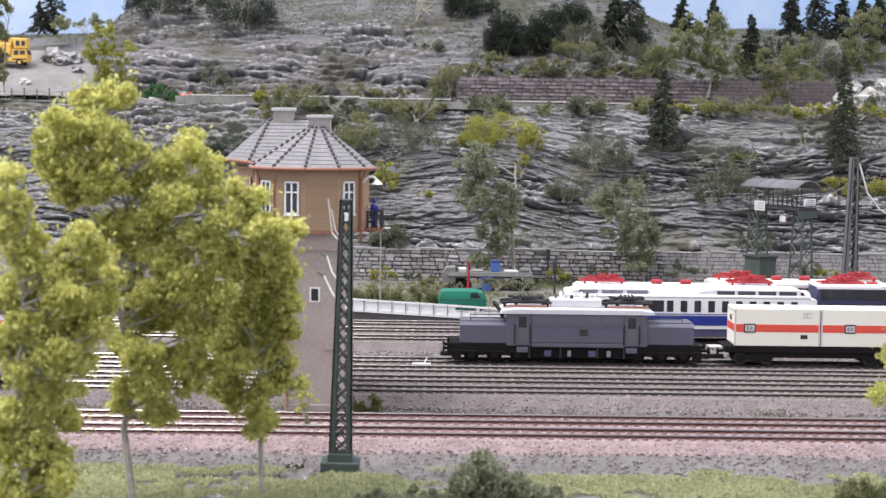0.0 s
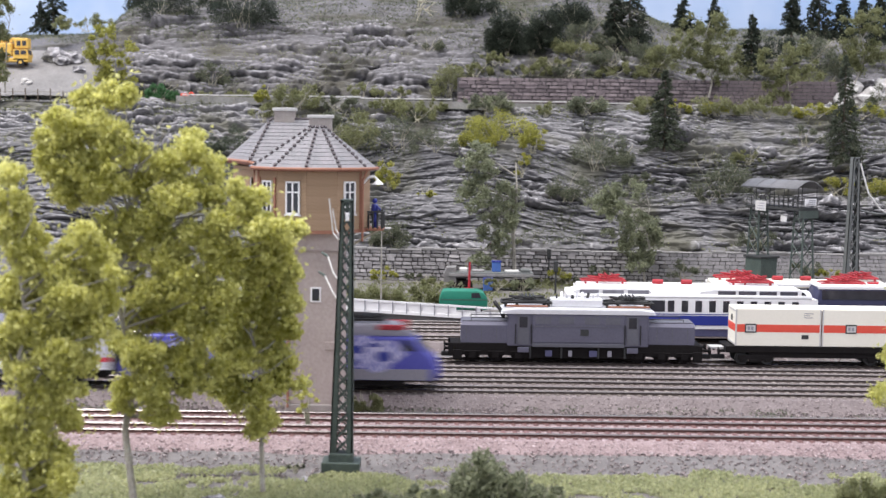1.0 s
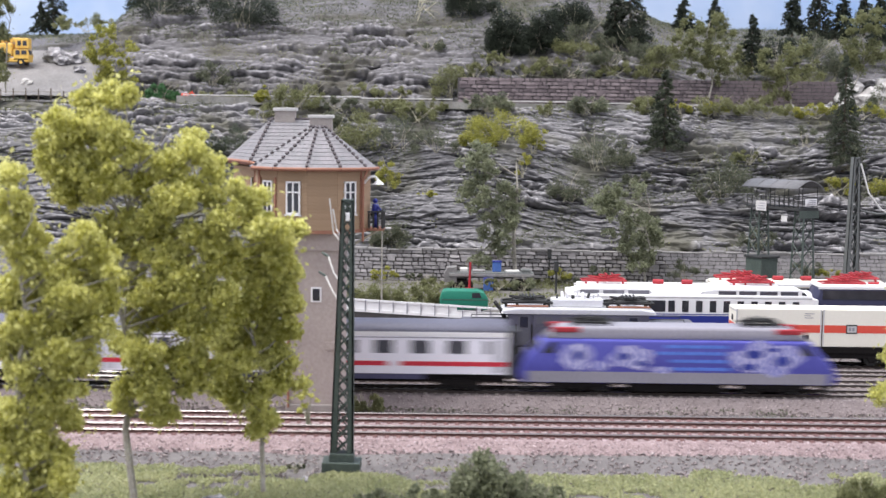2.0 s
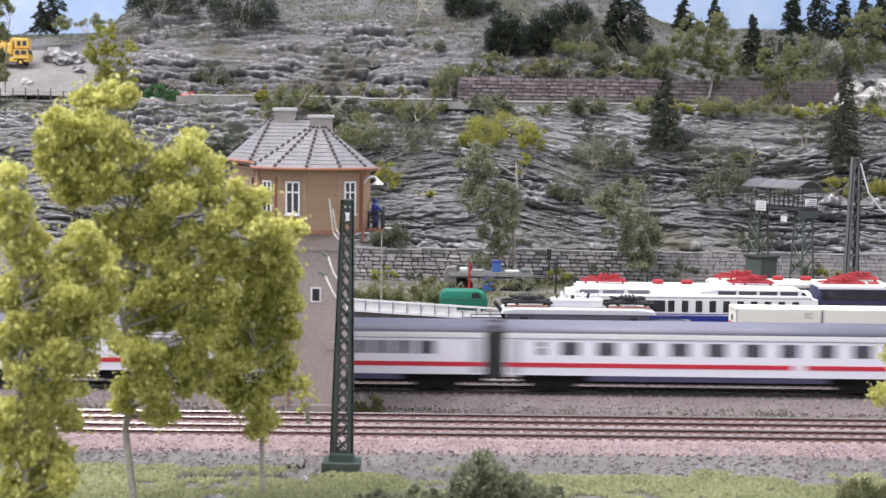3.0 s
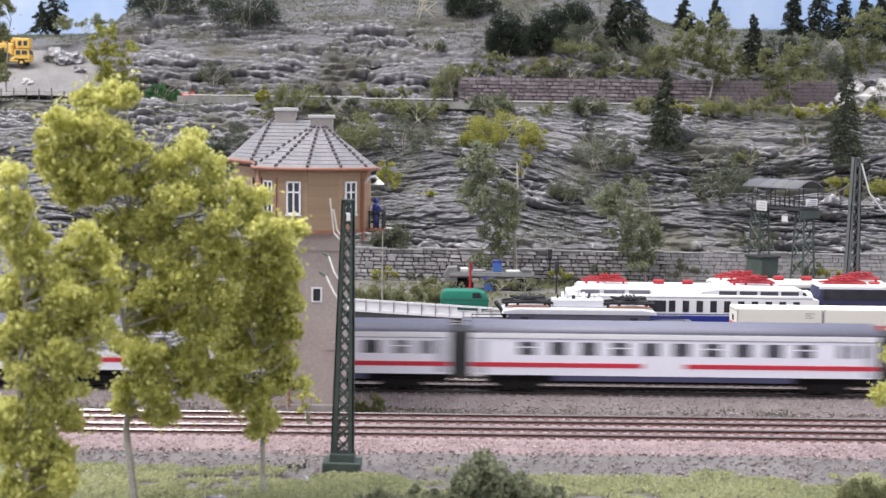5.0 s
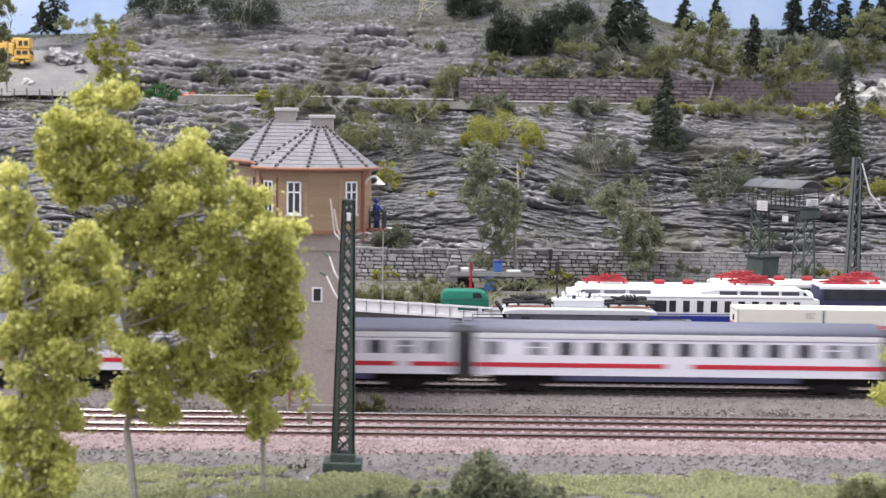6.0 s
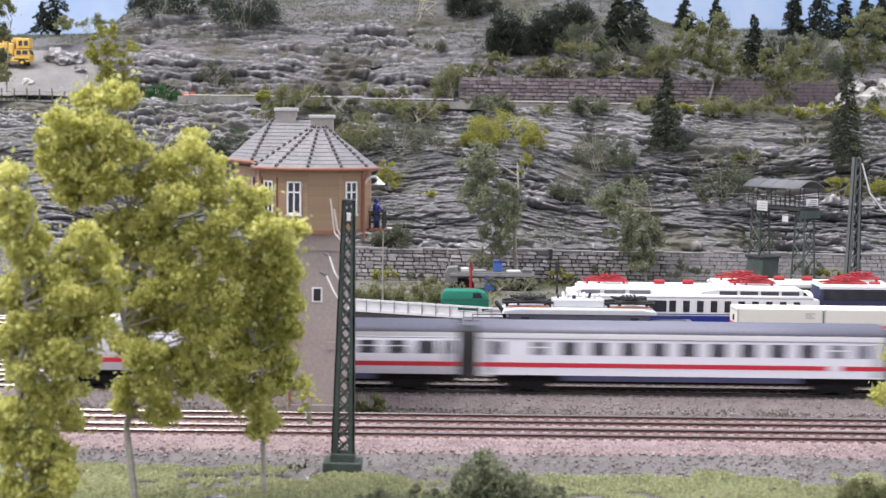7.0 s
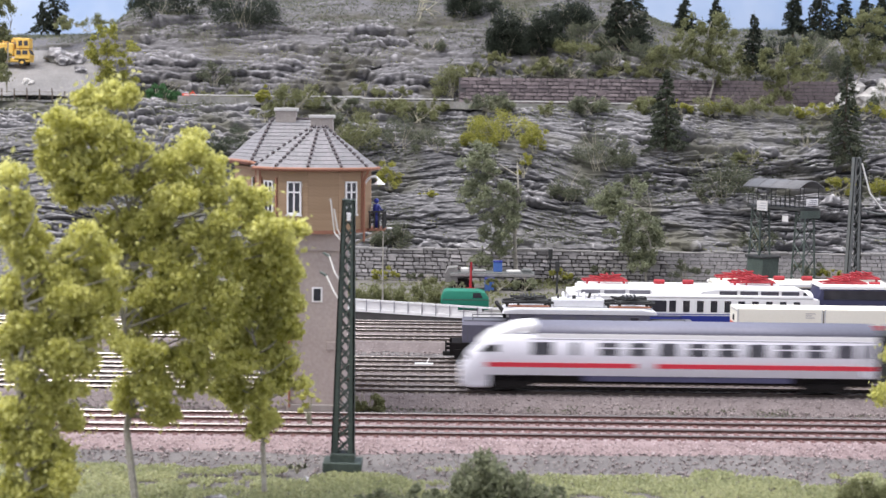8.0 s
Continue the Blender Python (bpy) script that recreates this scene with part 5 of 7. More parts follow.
# ---- coaches and locomotives on the rear sidings ----
def dome_coach():
    t = thing("dome_coach", 130, 652.4, 0, "blue and cream observation coach with glazed dome", "railway coach")
    part("body", body_shell(bmesh.new(), -70, 50, [(-9, 7.6), (-9.1, 14), (-8.9, 22.3), (8.9, 22.3), (9.1, 14), (9, 7.6)], .5), M["white"], t)
    for s in (-1, 1):
        part("blue_band", boxed(-70, 50, s * 9.1 - .1, s * 9.1 + .1, 9.4, 14.0), M["coach_blue"], t, "deep blue lower band")
        part("line", boxed(-70, 50, s * 9.15 - .1, s * 9.15 + .1, 14.5, 14.9), M["coach_blue"], t)
        part("skirt", boxed(-66, 46, s * 8.0 - .3, s * 8.0 + .3, 4, 7.6), M["skirt"], t)
        for x, wide in [(-67 + i * 6.9, 3.2) for i in range(5)] + [(-30.6, 7.3)] + [(-21.9 + i * 6.6, 3.1) for i in range(10)]:
            part("window", boxed(x, x + wide, s * 9.1 - .1, s * 9.1 + .1, 15.8, 21.2), M["pane"], t)
        for x, w in ((-64, 9), (-53, 10), (-41, 10)):
            part("upper_window", boxed(x, x + w, s * 8.0 - .12, s * 8.0 + .12, 23.2, 25.8), M["pane_grey"], t)
    part("roof", body_shell(bmesh.new(), -70, 47, arc(8.9, 22.3, 25.8, 12, 2.4)), M["white"], t, "white roof", True)
    bm = prism(bmesh.new(), [(-70, 22.3), (-67, 25.4), (-63, 26.6), (-31, 26.6), (-27, 22.3)], -7.9, 7.9, "y")
    bmesh.ops.bevel(bm, geom=bm.edges[:], offset=.4, segments=2, affect="EDGES", profile=.5)
    part("raised_roof", bm, M["white"], t, "white raised roof")
    bm = prism(bmesh.new(), [(-8, 24), (-6, 25.8), (1, 26.9), (42, 26.9), (47.6, 22.3), (-8, 22.3)], -7.9, 7.9, "y")
    bmesh.ops.bevel(bm, geom=bm.edges[:], offset=.5, segments=2, affect="EDGES", profile=.5)
    dome = part("dome", bm, M["white"], t, "white dome frame")
    for s in (-1, 1):
        for i in range(4):
            x = 2.2 + i * 9.9
            part("dome_pane", boxed(x, x + 8.4, s * 7.95 - .1, s * 7.95 + .1, 22.9, 25.9), M["coach_pane"], dome)
        part("end_pane", prism(bmesh.new(), [(42.2, 23.0), (45.6, 23.0), (43.2, 25.6), (42.2, 25.6)], s * 7.95 - .1, s * 7.95 + .1, "y"), M["pane"], dome)
    for bx in (-48, 32):
        bogie(t, bx)
    part("underframe", boxed(-66, 46, -6.5, 6.5, 5.0, 7.6), M["chassis"], t)


dome_coach()


def siding_loco(x, y, length, body, label, roofmat, pant="red", up=0.0):
    t = thing("electric_locomotive", x, y, 0, label, "locomotive", group="locomotives on the rear sidings")
    h = length / 2
    side = [(-h, 5), (-h, 15), (-h + 4, 23.2 + up), (h - 4, 23.2 + up), (h, 15), (h, 5)]
    bm = prism(bmesh.new(), side, -9.2, 9.2, "y")
    bmesh.ops.bevel(bm, geom=bm.edges[:], offset=.9, segments=2, affect="EDGES", profile=.5)
    part("body", bm, M[body], t, smooth=True)
    for s in (-1, 1):
        part("window_band", boxed(-h + 5, h - 5, s * 9.25 - .1, s * 9.25 + .1, 17.6 + up, 22.2 + up), M["pane"], t, "dark window band")
        part("cornice", boxed(-h + 3, h - 3, s * 9.0 - .4, s * 9.0 + .4, 22.8 + up, 24.2 + up, .1), M["white"], t, "white cornice line")
    part("roof", body_shell(bmesh.new(), -h + 4, h - 4, arc(8.6, 23.2 + up, 25.8 + up * .6, 10, 2.4)), M[roofmat], t, "", True)
    for k in (-1, 1):
        pantograph(t, k * (h - 17), 26.4, M[pant], 2.4, 22, 5.5, 1.3)
        pantograph(t, k * (h - 17) + 3, 26.8, M[pant], 3.0, 15, 4.5, 1.2)
        bogie(t, k * (h - 18), 20, (-6, 6), 7.8, 3.4)
    for k in (-10, 4.5):
        part("air_tank", tube(bmesh.new(), (k - 2.6, -3, 26.6), (k + 2.6, -3, 26.6), 1.3, n=12), M["red"], t, "red roof air tank")


siding_loco(118, 678.5, 108, "cream", "cream electric locomotive with red pantographs on a siding", "white")
siding_loco(184, 702.5, 96, "cream", "cream and beige electric locomotive with red pantographs", "cream")
siding_loco(226, 678.5, 84, "dark_blue", "dark blue electric locomotive with red pantographs and white cornice", "white", up=1.8)


# ---- look-out stand on lattice legs ----
def lookout():
    t = thing("signal_gantry", 203.5, 815, -1, "dark lattice-legged lookout stand with arched grey roof", "gantry", 119)
    for lx in (-19, 19):
        leg = new("leg")
        leg.parent = t
        for sx in (-1, 1):
            for sy in (-1, 1):
                part("leg_post", tube(bmesh.new(), (lx + sx * 5.6, sy * 5, 0), (lx + sx * 3.4, sy * 3.4, 58), .6, n=5), M["mast_green"], leg)
        for i in range(6):
            za, zb = i * 9.6, i * 9.6 + 9.6
            wa, wb = 5.6 - 2.2 * za / 58, 5.6 - 2.2 * zb / 58
            for sy in (-4.6, 4.6):
                part("brace", tube(bmesh.new(), (lx - wa, sy, za), (lx + wb, sy, zb), .42, n=4), M["mast_green"], leg)
                part("brace", tube(bmesh.new(), (lx + wa, sy, za), (lx - wb, sy, zb), .42, n=4), M["mast_green"], leg)
    part("deck", boxed(-23, 23, -7.5, 7.5, 57.4, 59, .1), M["dark_steel"], t, "dark plank deck")
    part("side_beam", boxed(-23.6, -23, -7.5, 7.5, 53.0, 57.4), M["mast_green"], t)
    for sy in (-7.2, 7.2):
        for i in range(12):
            x = -22 + i * 4
            part("baluster" if i % 3 else "roof_post", tube(bmesh.new(), (x, sy, 59), (x, sy, 65 if i % 3 else 71), .26, n=5), M["dark_steel"], t)
        part("handrail", tube(bmesh.new(), (-22.5, sy, 65), (22.5, sy, 65), .3, n=5), M["dark_steel"], t)
        part("handrail", tube(bmesh.new(), (-22.5, sy, 62), (22.5, sy, 62), .22, n=5), M["dark_steel"], t)
    out = [(-10.5 + 21 * i / 12, 70.5 + 4.6 * math.sin(math.pi * i / 12)) for i in range(13)]
    out += [(a, b - .5) for a, b in out[::-1]]
    part("roof", prism(bmesh.new(), out, -24, 24, "x"), M["sheet"], t, "arched dark grey sheet roof", True)
    for i in range(5):
        part("roof_seam", path_tube(bmesh.new(), [(-22 + i * 11, a, b + .15) for a, b in out[:13]], .14, 4), M["sheet"], t)
    part("white_board", boxed(-24.2, -23.8, -5, 4, 60.5, 64.5), M["white"], t, "white sign board")
    part("white_board", boxed(4, 13, 8.2, 8.6, 56, 62), M["dirty_white"], t, "white sign board")
    part("white_plate", boxed(-14, -9, 8.3, 8.5, 50.5, 54), M["dirty_white"], t)
    for i in range(3):
        part("writing", boxed(-24.4, -24.2, -4, 3 - i, 61.2 + i * 1.1, 61.6 + i * 1.1), M["coach_grey"], t)
        part("writing", boxed(5, 12 - i, 8.6, 8.75, 57.2 + i * 1.5, 57.7 + i * 1.5), M["coach_grey"], t)
    cab = part("cabin", boxed(6, 20, -4, 9, 0, 27, .4), M["mast_green"], t, "dark green hut between the legs")
    part("hut_roof", boxed(5, 21, -5, 10, 27, 28.2, .3), M["dark_steel"], cab)


lookout()


# ---- terrace with guard rails, quarry and digger ----
def guard_rail(x0, x1, y, z):
    t = thing("guard_rail", (x0 + x1) / 2, y, z, "white roadside guard rail on the terrace", "guard rail")
    h = (x1 - x0) / 2
    part("rail", boxed(-h, h, -.3, .3, 2.0, 2.8, .15), M["dirty_white"], t)
    k = int(h * 2 / 20) + 2
    for i in range(k):
        x = -h + 1 + i * (2 * h - 2) / max(1, k - 1)
        part("post", boxed(x - .25, x + .25, 0, .5, -4, 2.4), M["bark"], t)


edge = lambda x: 123.89 + -0.0098 * x
for a, b in ((-195, -62), (-62, 6), (30, 100), (100, 152), (152, 240), (240, 330)):
    guard_rail(a, b, 1015, edge((a + b) / 2) - 2.6)


def road_edge():
    bm = prism(bmesh.new(), [(-200, edge(-200) - 7), (335, edge(335) - 7), (335, edge(335) - 1.6), (-200, edge(-200) - 1.6)], 1016.5, 1024, "y")
    tagged(part("road_edge", bm, M["kerb"], None), "pale grey concrete edge of the terrace road", "kerb", kind="structure")


road_edge()


def terrace():
    nu, nv = 120, 14
    X, Y = np.meshgrid(np.linspace(-480, 480, nu), np.linspace(1022, 1066, nv))
    Z = 118.5 + 2.0 * (lattice(8, X / 24, Y / 18, 3) - .5)
    tagged(raw("terrace", np.stack([X, Y, Z], -1).reshape(-1, 3), grid_faces(nu, nv), M["soil"], smooth=True), "grey-brown earth terrace with a road", "ground", kind="structure")
    nu, nv = 90, 40
    X, Y = np.meshgrid(np.linspace(-560, -268, nu), np.linspace(1052, 1150, nv))
    Z = 124 + (Y - 1052) * 0.40 + 3 * (lattice(9, X / 26, Y / 26, 4) - .5) - np.clip((X + 300) / 32, 0, 1) ** 2 * 22
    tagged(raw("quarry_floor", np.stack([X, Y, Z], -1).reshape(-1, 3), grid_faces(nu, nv), M["scree"], smooth=True), "pale gravel slope of a small quarry", "ground", kind="structure")


terrace()


def fence(x0, x1, y, z, pitch, label):
    t = thing("fence", x0, y, z, label, "fence")
    n = int((x1 - x0) / pitch)
    rng = random.Random(5)
    for i in range(n + 1):
        part("post", boxed(i * pitch - .35, i * pitch + .35, -.35, .35, -3, 7 + rng.uniform(-1, 1)), M["bark_dark"], t)
    part("wire", boxed(0, n * pitch, -.12, .12, 5.0, 5.4), M["bark"], t)
    part("wire", boxed(0, n * pitch, -.12, .12, 2.6, 2.9), M["bark"], t)


fence(-345, -270, 1030, 121, 9.5, "low wooden fence along the quarry edge")
fence(-240, -150, 1030, 119, 13, "low wooden fence along the terrace")


def dump_truck(x, y, z):
    t = thing("mobile_crane", x, y, z, "yellow mobile crane truck on the quarry floor", "construction vehicle")
    part("chassis", boxed(-26, 14, -6, 6, 3.4, 6.4, .4), M["yellow"], t)
    cab = part("cab", prism(bmesh.new(), [(2, 5), (14, 5), (14.6, 9), (13.4, 13.4), (2, 13.4)], -6, 6, "y"), M["yellow"], t, "yellow driver's cab")
    part("side_window", boxed(3.6, 7.2, -6.2, -5.9, 9, 12.6), M["pane"], cab)
    part("side_window", boxed(8.4, 12.6, -6.2, -5.9, 9.4, 12.6), M["pane"], cab)
    part("windscreen", prism(bmesh.new(), [(14.3, 9.2), (14.6, 9.2), (13.6, 13), (13.3, 13)], -5, 5, "y"), M["pane"], cab)
    up = part("upper_cab", boxed(3, 14, -5, 4, 14, 22.5, .8), M["yellow"], t, "yellow crane operator's cab")
    part("window", boxed(5, 8, -5.2, -4.9, 16.4, 20.4), M["pane"], up)
    part("window", boxed(9.5, 12.6, -5.2, -4.9, 16.4, 20.4), M["pane"], up)
    part("engine_housing", boxed(-22, 1, -5.5, 5.5, 8, 18.5, 1.2), M["yellow"], t)
    part("boom", boxed(-30, 6, -2, 2, 19, 23, .6), M["yellow"], t, "yellow telescopic boom")
    for wx in (-20, -12, 8):
        for s in (-1, 1):
            w = part("wheel", tube(bmesh.new(), (wx, s * 4.2, 3), (wx, s * 6.2, 3), 3.0, n=18), M["black"], t)
            part("hub", tube(bmesh.new(), (wx, s * 6.1, 3), (wx, s * 6.4, 3), 1.3, n=12), M["yellow"], w)


dump_truck(-351.5, 1112, 148.6)


def boulder(x, y, z, r, material, label, seed, squash=0.7):
    """An angular lump of rock."""
    rng = random.Random(seed)
    bm = bmesh.new()
    bmesh.ops.create_icosphere(bm, subdivisions=3, radius=1)
    off = Vector((rng.uniform(0, 50), rng.uniform(0, 50), 0))
    for v in bm.verts:
        n = noise.fractal(v.co * 1.6 + off, 0.8, 2.1, 4)
        v.co = v.co * (1 + 0.45 * n)
        v.co.z *= squash
    bm.transform(Matrix.Diagonal((r, r * .8, r, 1)))
    ob = part("boulder", bm, M[material], None)
    ob.location = Vector((x, y, z)) * MM
    return tagged(ob, label, "boulder", group="boulders on the layout")


for i, (x, y, z, r, m) in enumerate(((-330, 1076, 134, 4.5, "pale_rock"), (-322, 1128, 158, 10, "rock"), (-306, 1126, 156, 8, "rock"), (-314, 1120, 154, 6, "rock"), (-296, 1105, 146, 5, "rock"),
                                   (330, 1062, 128, 13, "pale_rock"), (318, 1064, 137, 8, "pale_rock"), (344, 1064, 138, 10, "pale_rock"), (309, 1060, 128, 7, "pale_rock"),
                                   (-62, 366, -2, 3.2, "rock"), (-40, 392, -2.4, 1.6, "rock"), (-74, 352, -2, 2.5, "rock"), (-97, 358, -2, 2.8, "rock"))):
    boulder(x, y, z, r, m, "pale weathered boulder on the hillside" if m == "pale_rock" else "dark grey boulder lying on the ground", i)


def mini_digger():
    t = thing("mini_digger", -199, 1046, 121, "small orange digger on the terrace", "digger")
    part("tracks", boxed(-4, 4, -3, 3, 0, 2.2, .6), M["black"], t)
    part("cab", boxed(-3, 2, -2.2, 2.2, 2.2, 5.6, .5), M["orange"], t)
    part("arm", path_tube(bmesh.new(), [(2, 0, 4), (5, 0, 7), (8, 0, 3)], .5, 6), M["orange"], t)
    part("bucket", boxed(7, 9, -1.4, 1.4, 1.4, 3.4, .3), M["dark_steel"], t)


mini_digger()


# made-up white box with a stub, added where a white spot shows
def white_spot_box():
    t = thing("white_spot_box", -7, 577.8, -0.1, "small white box between the rails, added for a white spot", "point lever")
    part("box", boxed(-5, 3, -1, 1, 0, 1.0, .2), M["white"], t)
    part("lever", tube(bmesh.new(), (0, 0, .8), (1.2, 0, 3.2), .25, n=6), M["white"], t)


white_spot_box()


# ---- planting ----
leafy_tree(-50.0, 376.0, -0.1, 66, [
         (6.4, -5.5, 68.2, 4.3), (8.2, -1.1, 61.6, 3.8), (2.2, 3.3, 59.4, 5.1), (-3.1, -4.4, 61.8, 5.3), (6.5, 0.0, 53.5, 4.1), (-1.2, 4.4, 51.2, 5.4), (-6.4, -3.3, 49.0, 5.0), (7.2, 1.1, 45.4, 3.8), (0.3, 5.5, 43.0, 5.1),
         (9.2, -2.2, 38.7, 2.8), (3.9, 2.2, 35.5, 4.4), (-2.9, -5.5, 36.8, 4.9), (-9.9, -1.1, 29.5, 3.8), (-7.4, 3.3, 25.5, 4.1), (0.0, -4.4, 28.7, 4.3), (5.8, 0.0, 29.5, 3.1), (-3.6, 4.4, 19.6, 3.2), (2.3, -3.3, 19.7, 2.8),
         (6.5, 1.1, 23.7, 2.2), (-9.3, 5.5, 41.3, 4.8), (-1.8, -2.2, 16.2, 1.6), (10.3, 2.2, 29.1, 1.6)],
           46000, 0.74, "leaf_bright", "slender model birch with yellow-green foliage", 100, "bark", 1.15, spread=230)
leafy_tree(-83.0, 362.0, -2.0, 104, [
         (-0.1, -5.5, 112.4, 2.7), (-5.2, -1.1, 110.7, 3.9), (-11.9, 3.3, 108.0, 5.2), (-16.3, -4.4, 104.1, 5.4), (-21.4, 0.0, 98.8, 4.8), (-15.0, 4.4, 98.9, 5.5), (-6.2, -3.3, 102.8, 4.5), (-21.0, 1.1, 92.1, 4.5), (7.6, 5.5, 105.5, 2.0),
         (8.7, -2.2, 100.7, 2.4), (2.2, 2.2, 97.3, 3.6), (-3.5, -5.5, 94.7, 5.4), (-12.1, -1.1, 91.5, 5.7), (15.3, 3.3, 100.0, 3.0), (17.8, -4.4, 95.6, 3.9), (10.2, 0.0, 93.2, 5.1), (1.7, 4.4, 88.4, 5.8), (-5.6, -3.3, 85.6, 5.7),
         (-15.8, 1.1, 84.6, 5.1), (21.3, 5.5, 91.7, 3.7), (27.9, -2.2, 89.3, 3.3), (18.8, 2.2, 86.4, 5.2), (12.7, -5.5, 83.0, 5.6), (29.9, -1.1, 84.5, 3.9), (33.1, 3.3, 85.0, 2.1), (25.2, -4.4, 80.1, 5.4), (4.1, 0.0, 78.0, 6.0),
         (-6.1, 4.4, 76.1, 5.8), (17.5, -3.3, 73.9, 6.0), (8.3, 1.1, 68.9, 6.4), (-1.8, 5.5, 67.6, 6.1), (24.1, -2.2, 69.4, 5.7), (32.5, 2.2, 77.5, 4.6), (38.0, -5.5, 75.8, 3.9), (43.5, -1.1, 75.3, 2.4), (35.4, 3.3, 69.0, 5.2),
         (15.4, -4.4, 61.9, 6.3), (5.4, 0.0, 58.3, 6.3), (-3.2, 4.4, 59.2, 5.2), (22.7, -3.3, 58.9, 5.7), (2.1, 1.1, 50.4, 5.8), (10.4, 5.5, 49.9, 6.1), (20.2, -2.2, 49.6, 5.4), (-2.0, 2.2, 42.5, 4.6), (6.5, -5.5, 42.3, 5.6),
         (14.7, -1.1, 40.9, 5.7), (-0.0, 3.3, 33.0, 4.6), (9.2, -4.4, 33.0, 5.1), (16.7, 0.0, 32.2, 4.2), (-2.7, 4.4, 27.2, 3.1), (8.2, -3.3, 25.9, 3.0), (2.7, 1.1, 24.1, 2.7), (22.0, 5.5, 39.1, 4.0)],
           96000, 0.74, "leaf_bright", "tall model birch with full yellow-green crown", 101, "bark", 1.5, spread=230)
leafy_tree(-104.4, 335.0, -11.5, 92, [
         (-1.4, -5.5, 101.1, 1.9), (-0.4, -1.1, 92.6, 3.6), (-4.9, 3.3, 93.0, 2.8), (4.8, -4.4, 94.9, 2.2), (-3.6, 0.0, 87.6, 3.6), (1.3, 4.4, 84.5, 3.4), (17.5, -3.3, 84.6, 3.6), (20.5, 1.1, 82.2, 2.8), (10.1, 5.5, 80.2, 4.0),
         (8.1, -2.2, 78.1, 3.6), (16.7, 2.2, 76.3, 4.2), (24.2, -5.5, 75.8, 3.0), (-0.6, -1.1, 79.3, 4.7), (4.3, 3.3, 71.8, 5.1), (14.1, -4.4, 70.7, 4.7), (20.7, 0.0, 69.5, 3.1), (-3.9, 4.4, 70.1, 5.1), (1.2, -3.3, 64.1, 5.0),
         (8.3, 1.1, 63.6, 4.2), (14.2, 5.5, 64.5, 3.4), (-3.4, -2.2, 58.2, 3.9), (2.2, 2.2, 56.2, 2.8), (11.5, -5.5, 57.5, 2.5), (13.8, -1.1, 59.7, 2.2), (-3.9, 3.3, 48.7, 3.4), (4.1, -4.4, 47.4, 3.0), (8.4, 0.0, 46.6, 2.8),
         (9.9, 4.4, 38.5, 2.5), (-2.6, -3.3, 41.4, 3.6), (2.3, 1.1, 37.7, 3.6), (5.9, 5.5, 30.9, 3.1), (-1.0, -2.2, 31.2, 5.0), (3.9, 2.2, 24.3, 4.2), (11.1, -5.5, 25.0, 2.2), (-3.6, -1.1, 22.2, 5.0), (0.7, 3.3, 18.2, 5.1),
         (21.0, -4.4, 61.7, 1.9),
         (8.3, -4.0, 54.4, 3.0), (-0.0, -2.0, 55.4, 3.6), (5.5, 0.0, 42.3, 3.4), (-2.3, 2.0, 36.0, 4.2), (11.6, 4.0, 45.9, 2.0), (5.9, -4.0, 33.1, 3.6), (1.3, -2.0, 52.6, 3.1), (9.6, 0.0, 30.8, 2.2), (15.0, 2.0, 53.5, 2.0), (3.0, 4.0, 49.4, 2.8)],
           66000, 0.76, "leaf_bright", "broad yellow-green model tree near the layout edge", 102, "bark", 1.5, spread=230)
leafy_tree(136.3, 372.0, -2.8, 59.3, [(-6.2, -4.0, 46.8, 9.4), (-10.6, -0.8, 31.2, 5.6), (-7.8, 2.4, 37.5, 6.2), (-3.1, -3.2, 59.3, 9.4), (1.6, 0.0, 39.0, 9.4)],
           14000, 0.55, "leaf_bright", "yellow-green model tree near the layout edge", 103, "bark", 1.2, spread=105)
bush(-40.4, 410, 11.6, 8.0, 15.0, 160, 0.5, "leaf_bright", "thin birch sapling with few pale leaves", 232, 5, name="sapling")
bush(-214.1, 1028, 120.6, 30, 13, 1100, 0.85, "leaf_green", "fresh green shrub behind the terrace fence", 233)
bush(-135, 1012, 119, 12, 14, 700, 0.8, "leaf_yellow", "yellow-green shrub at the terrace edge", 77)
bush(11.2, 368.0, -4.1, 17.0, 17.5, 1800, 0.8, "leaf_sage", "spiky grey-green bush at the layout edge", 105, 16)
bush(19.0, 368.0, -4.0, 16.0, 12.4, 1200, 0.8, "leaf_sage", "spiky grey-green bush at the layout edge", 106, 16)
bush(1.8, 368.0, -4.2, 15.0, 8.0, 800, 0.8, "leaf_sage", "spiky grey-green bush at the layout edge", 107, 16)
bush(-9.1, 368.0, -4.3, 15.0, 7.0, 600, 0.8, "leaf_sage", "spiky grey-green bush at the layout edge", 108, 16)
bush(28.4, 368.0, -3.8, 12.0, 7.5, 600, 0.8, "leaf_sage", "spiky grey-green bush at the layout edge", 109, 16)
bush(-18.5, 368.0, -4.4, 10.8, 6.6, 450, 0.8, "leaf_sage", "spiky grey-green bush at the layout edge", 110, 16)
bush(119.2, 368.0, -1.9, 18.5, 8.5, 1500, 0.5, "leaf_olive", "low grassy shrub at the layout edge", 111, 6)
bush(-27.4, 497.0, -3.9, 13.3, 8.3, 900, 0.6, "leaf_olive", "dark olive shrub beside the signal tower", 112, 6)
bush(-42.9, 398.0, -0.7, 6.7, 2.3, 250, 0.4, "leaf_grey", "small grey weed by the track", 113, 6)
bush(-53.0, 775.0, 0.1, 18.1, 12.3, 700, 0.7, "leaf_olive", "clipped green hedge shrub behind the ramp", 114, 6)
bush(-41.9, 775.0, 0.2, 18.1, 14.2, 700, 0.7, "leaf_olive", "clipped green hedge shrub behind the ramp", 115, 6)
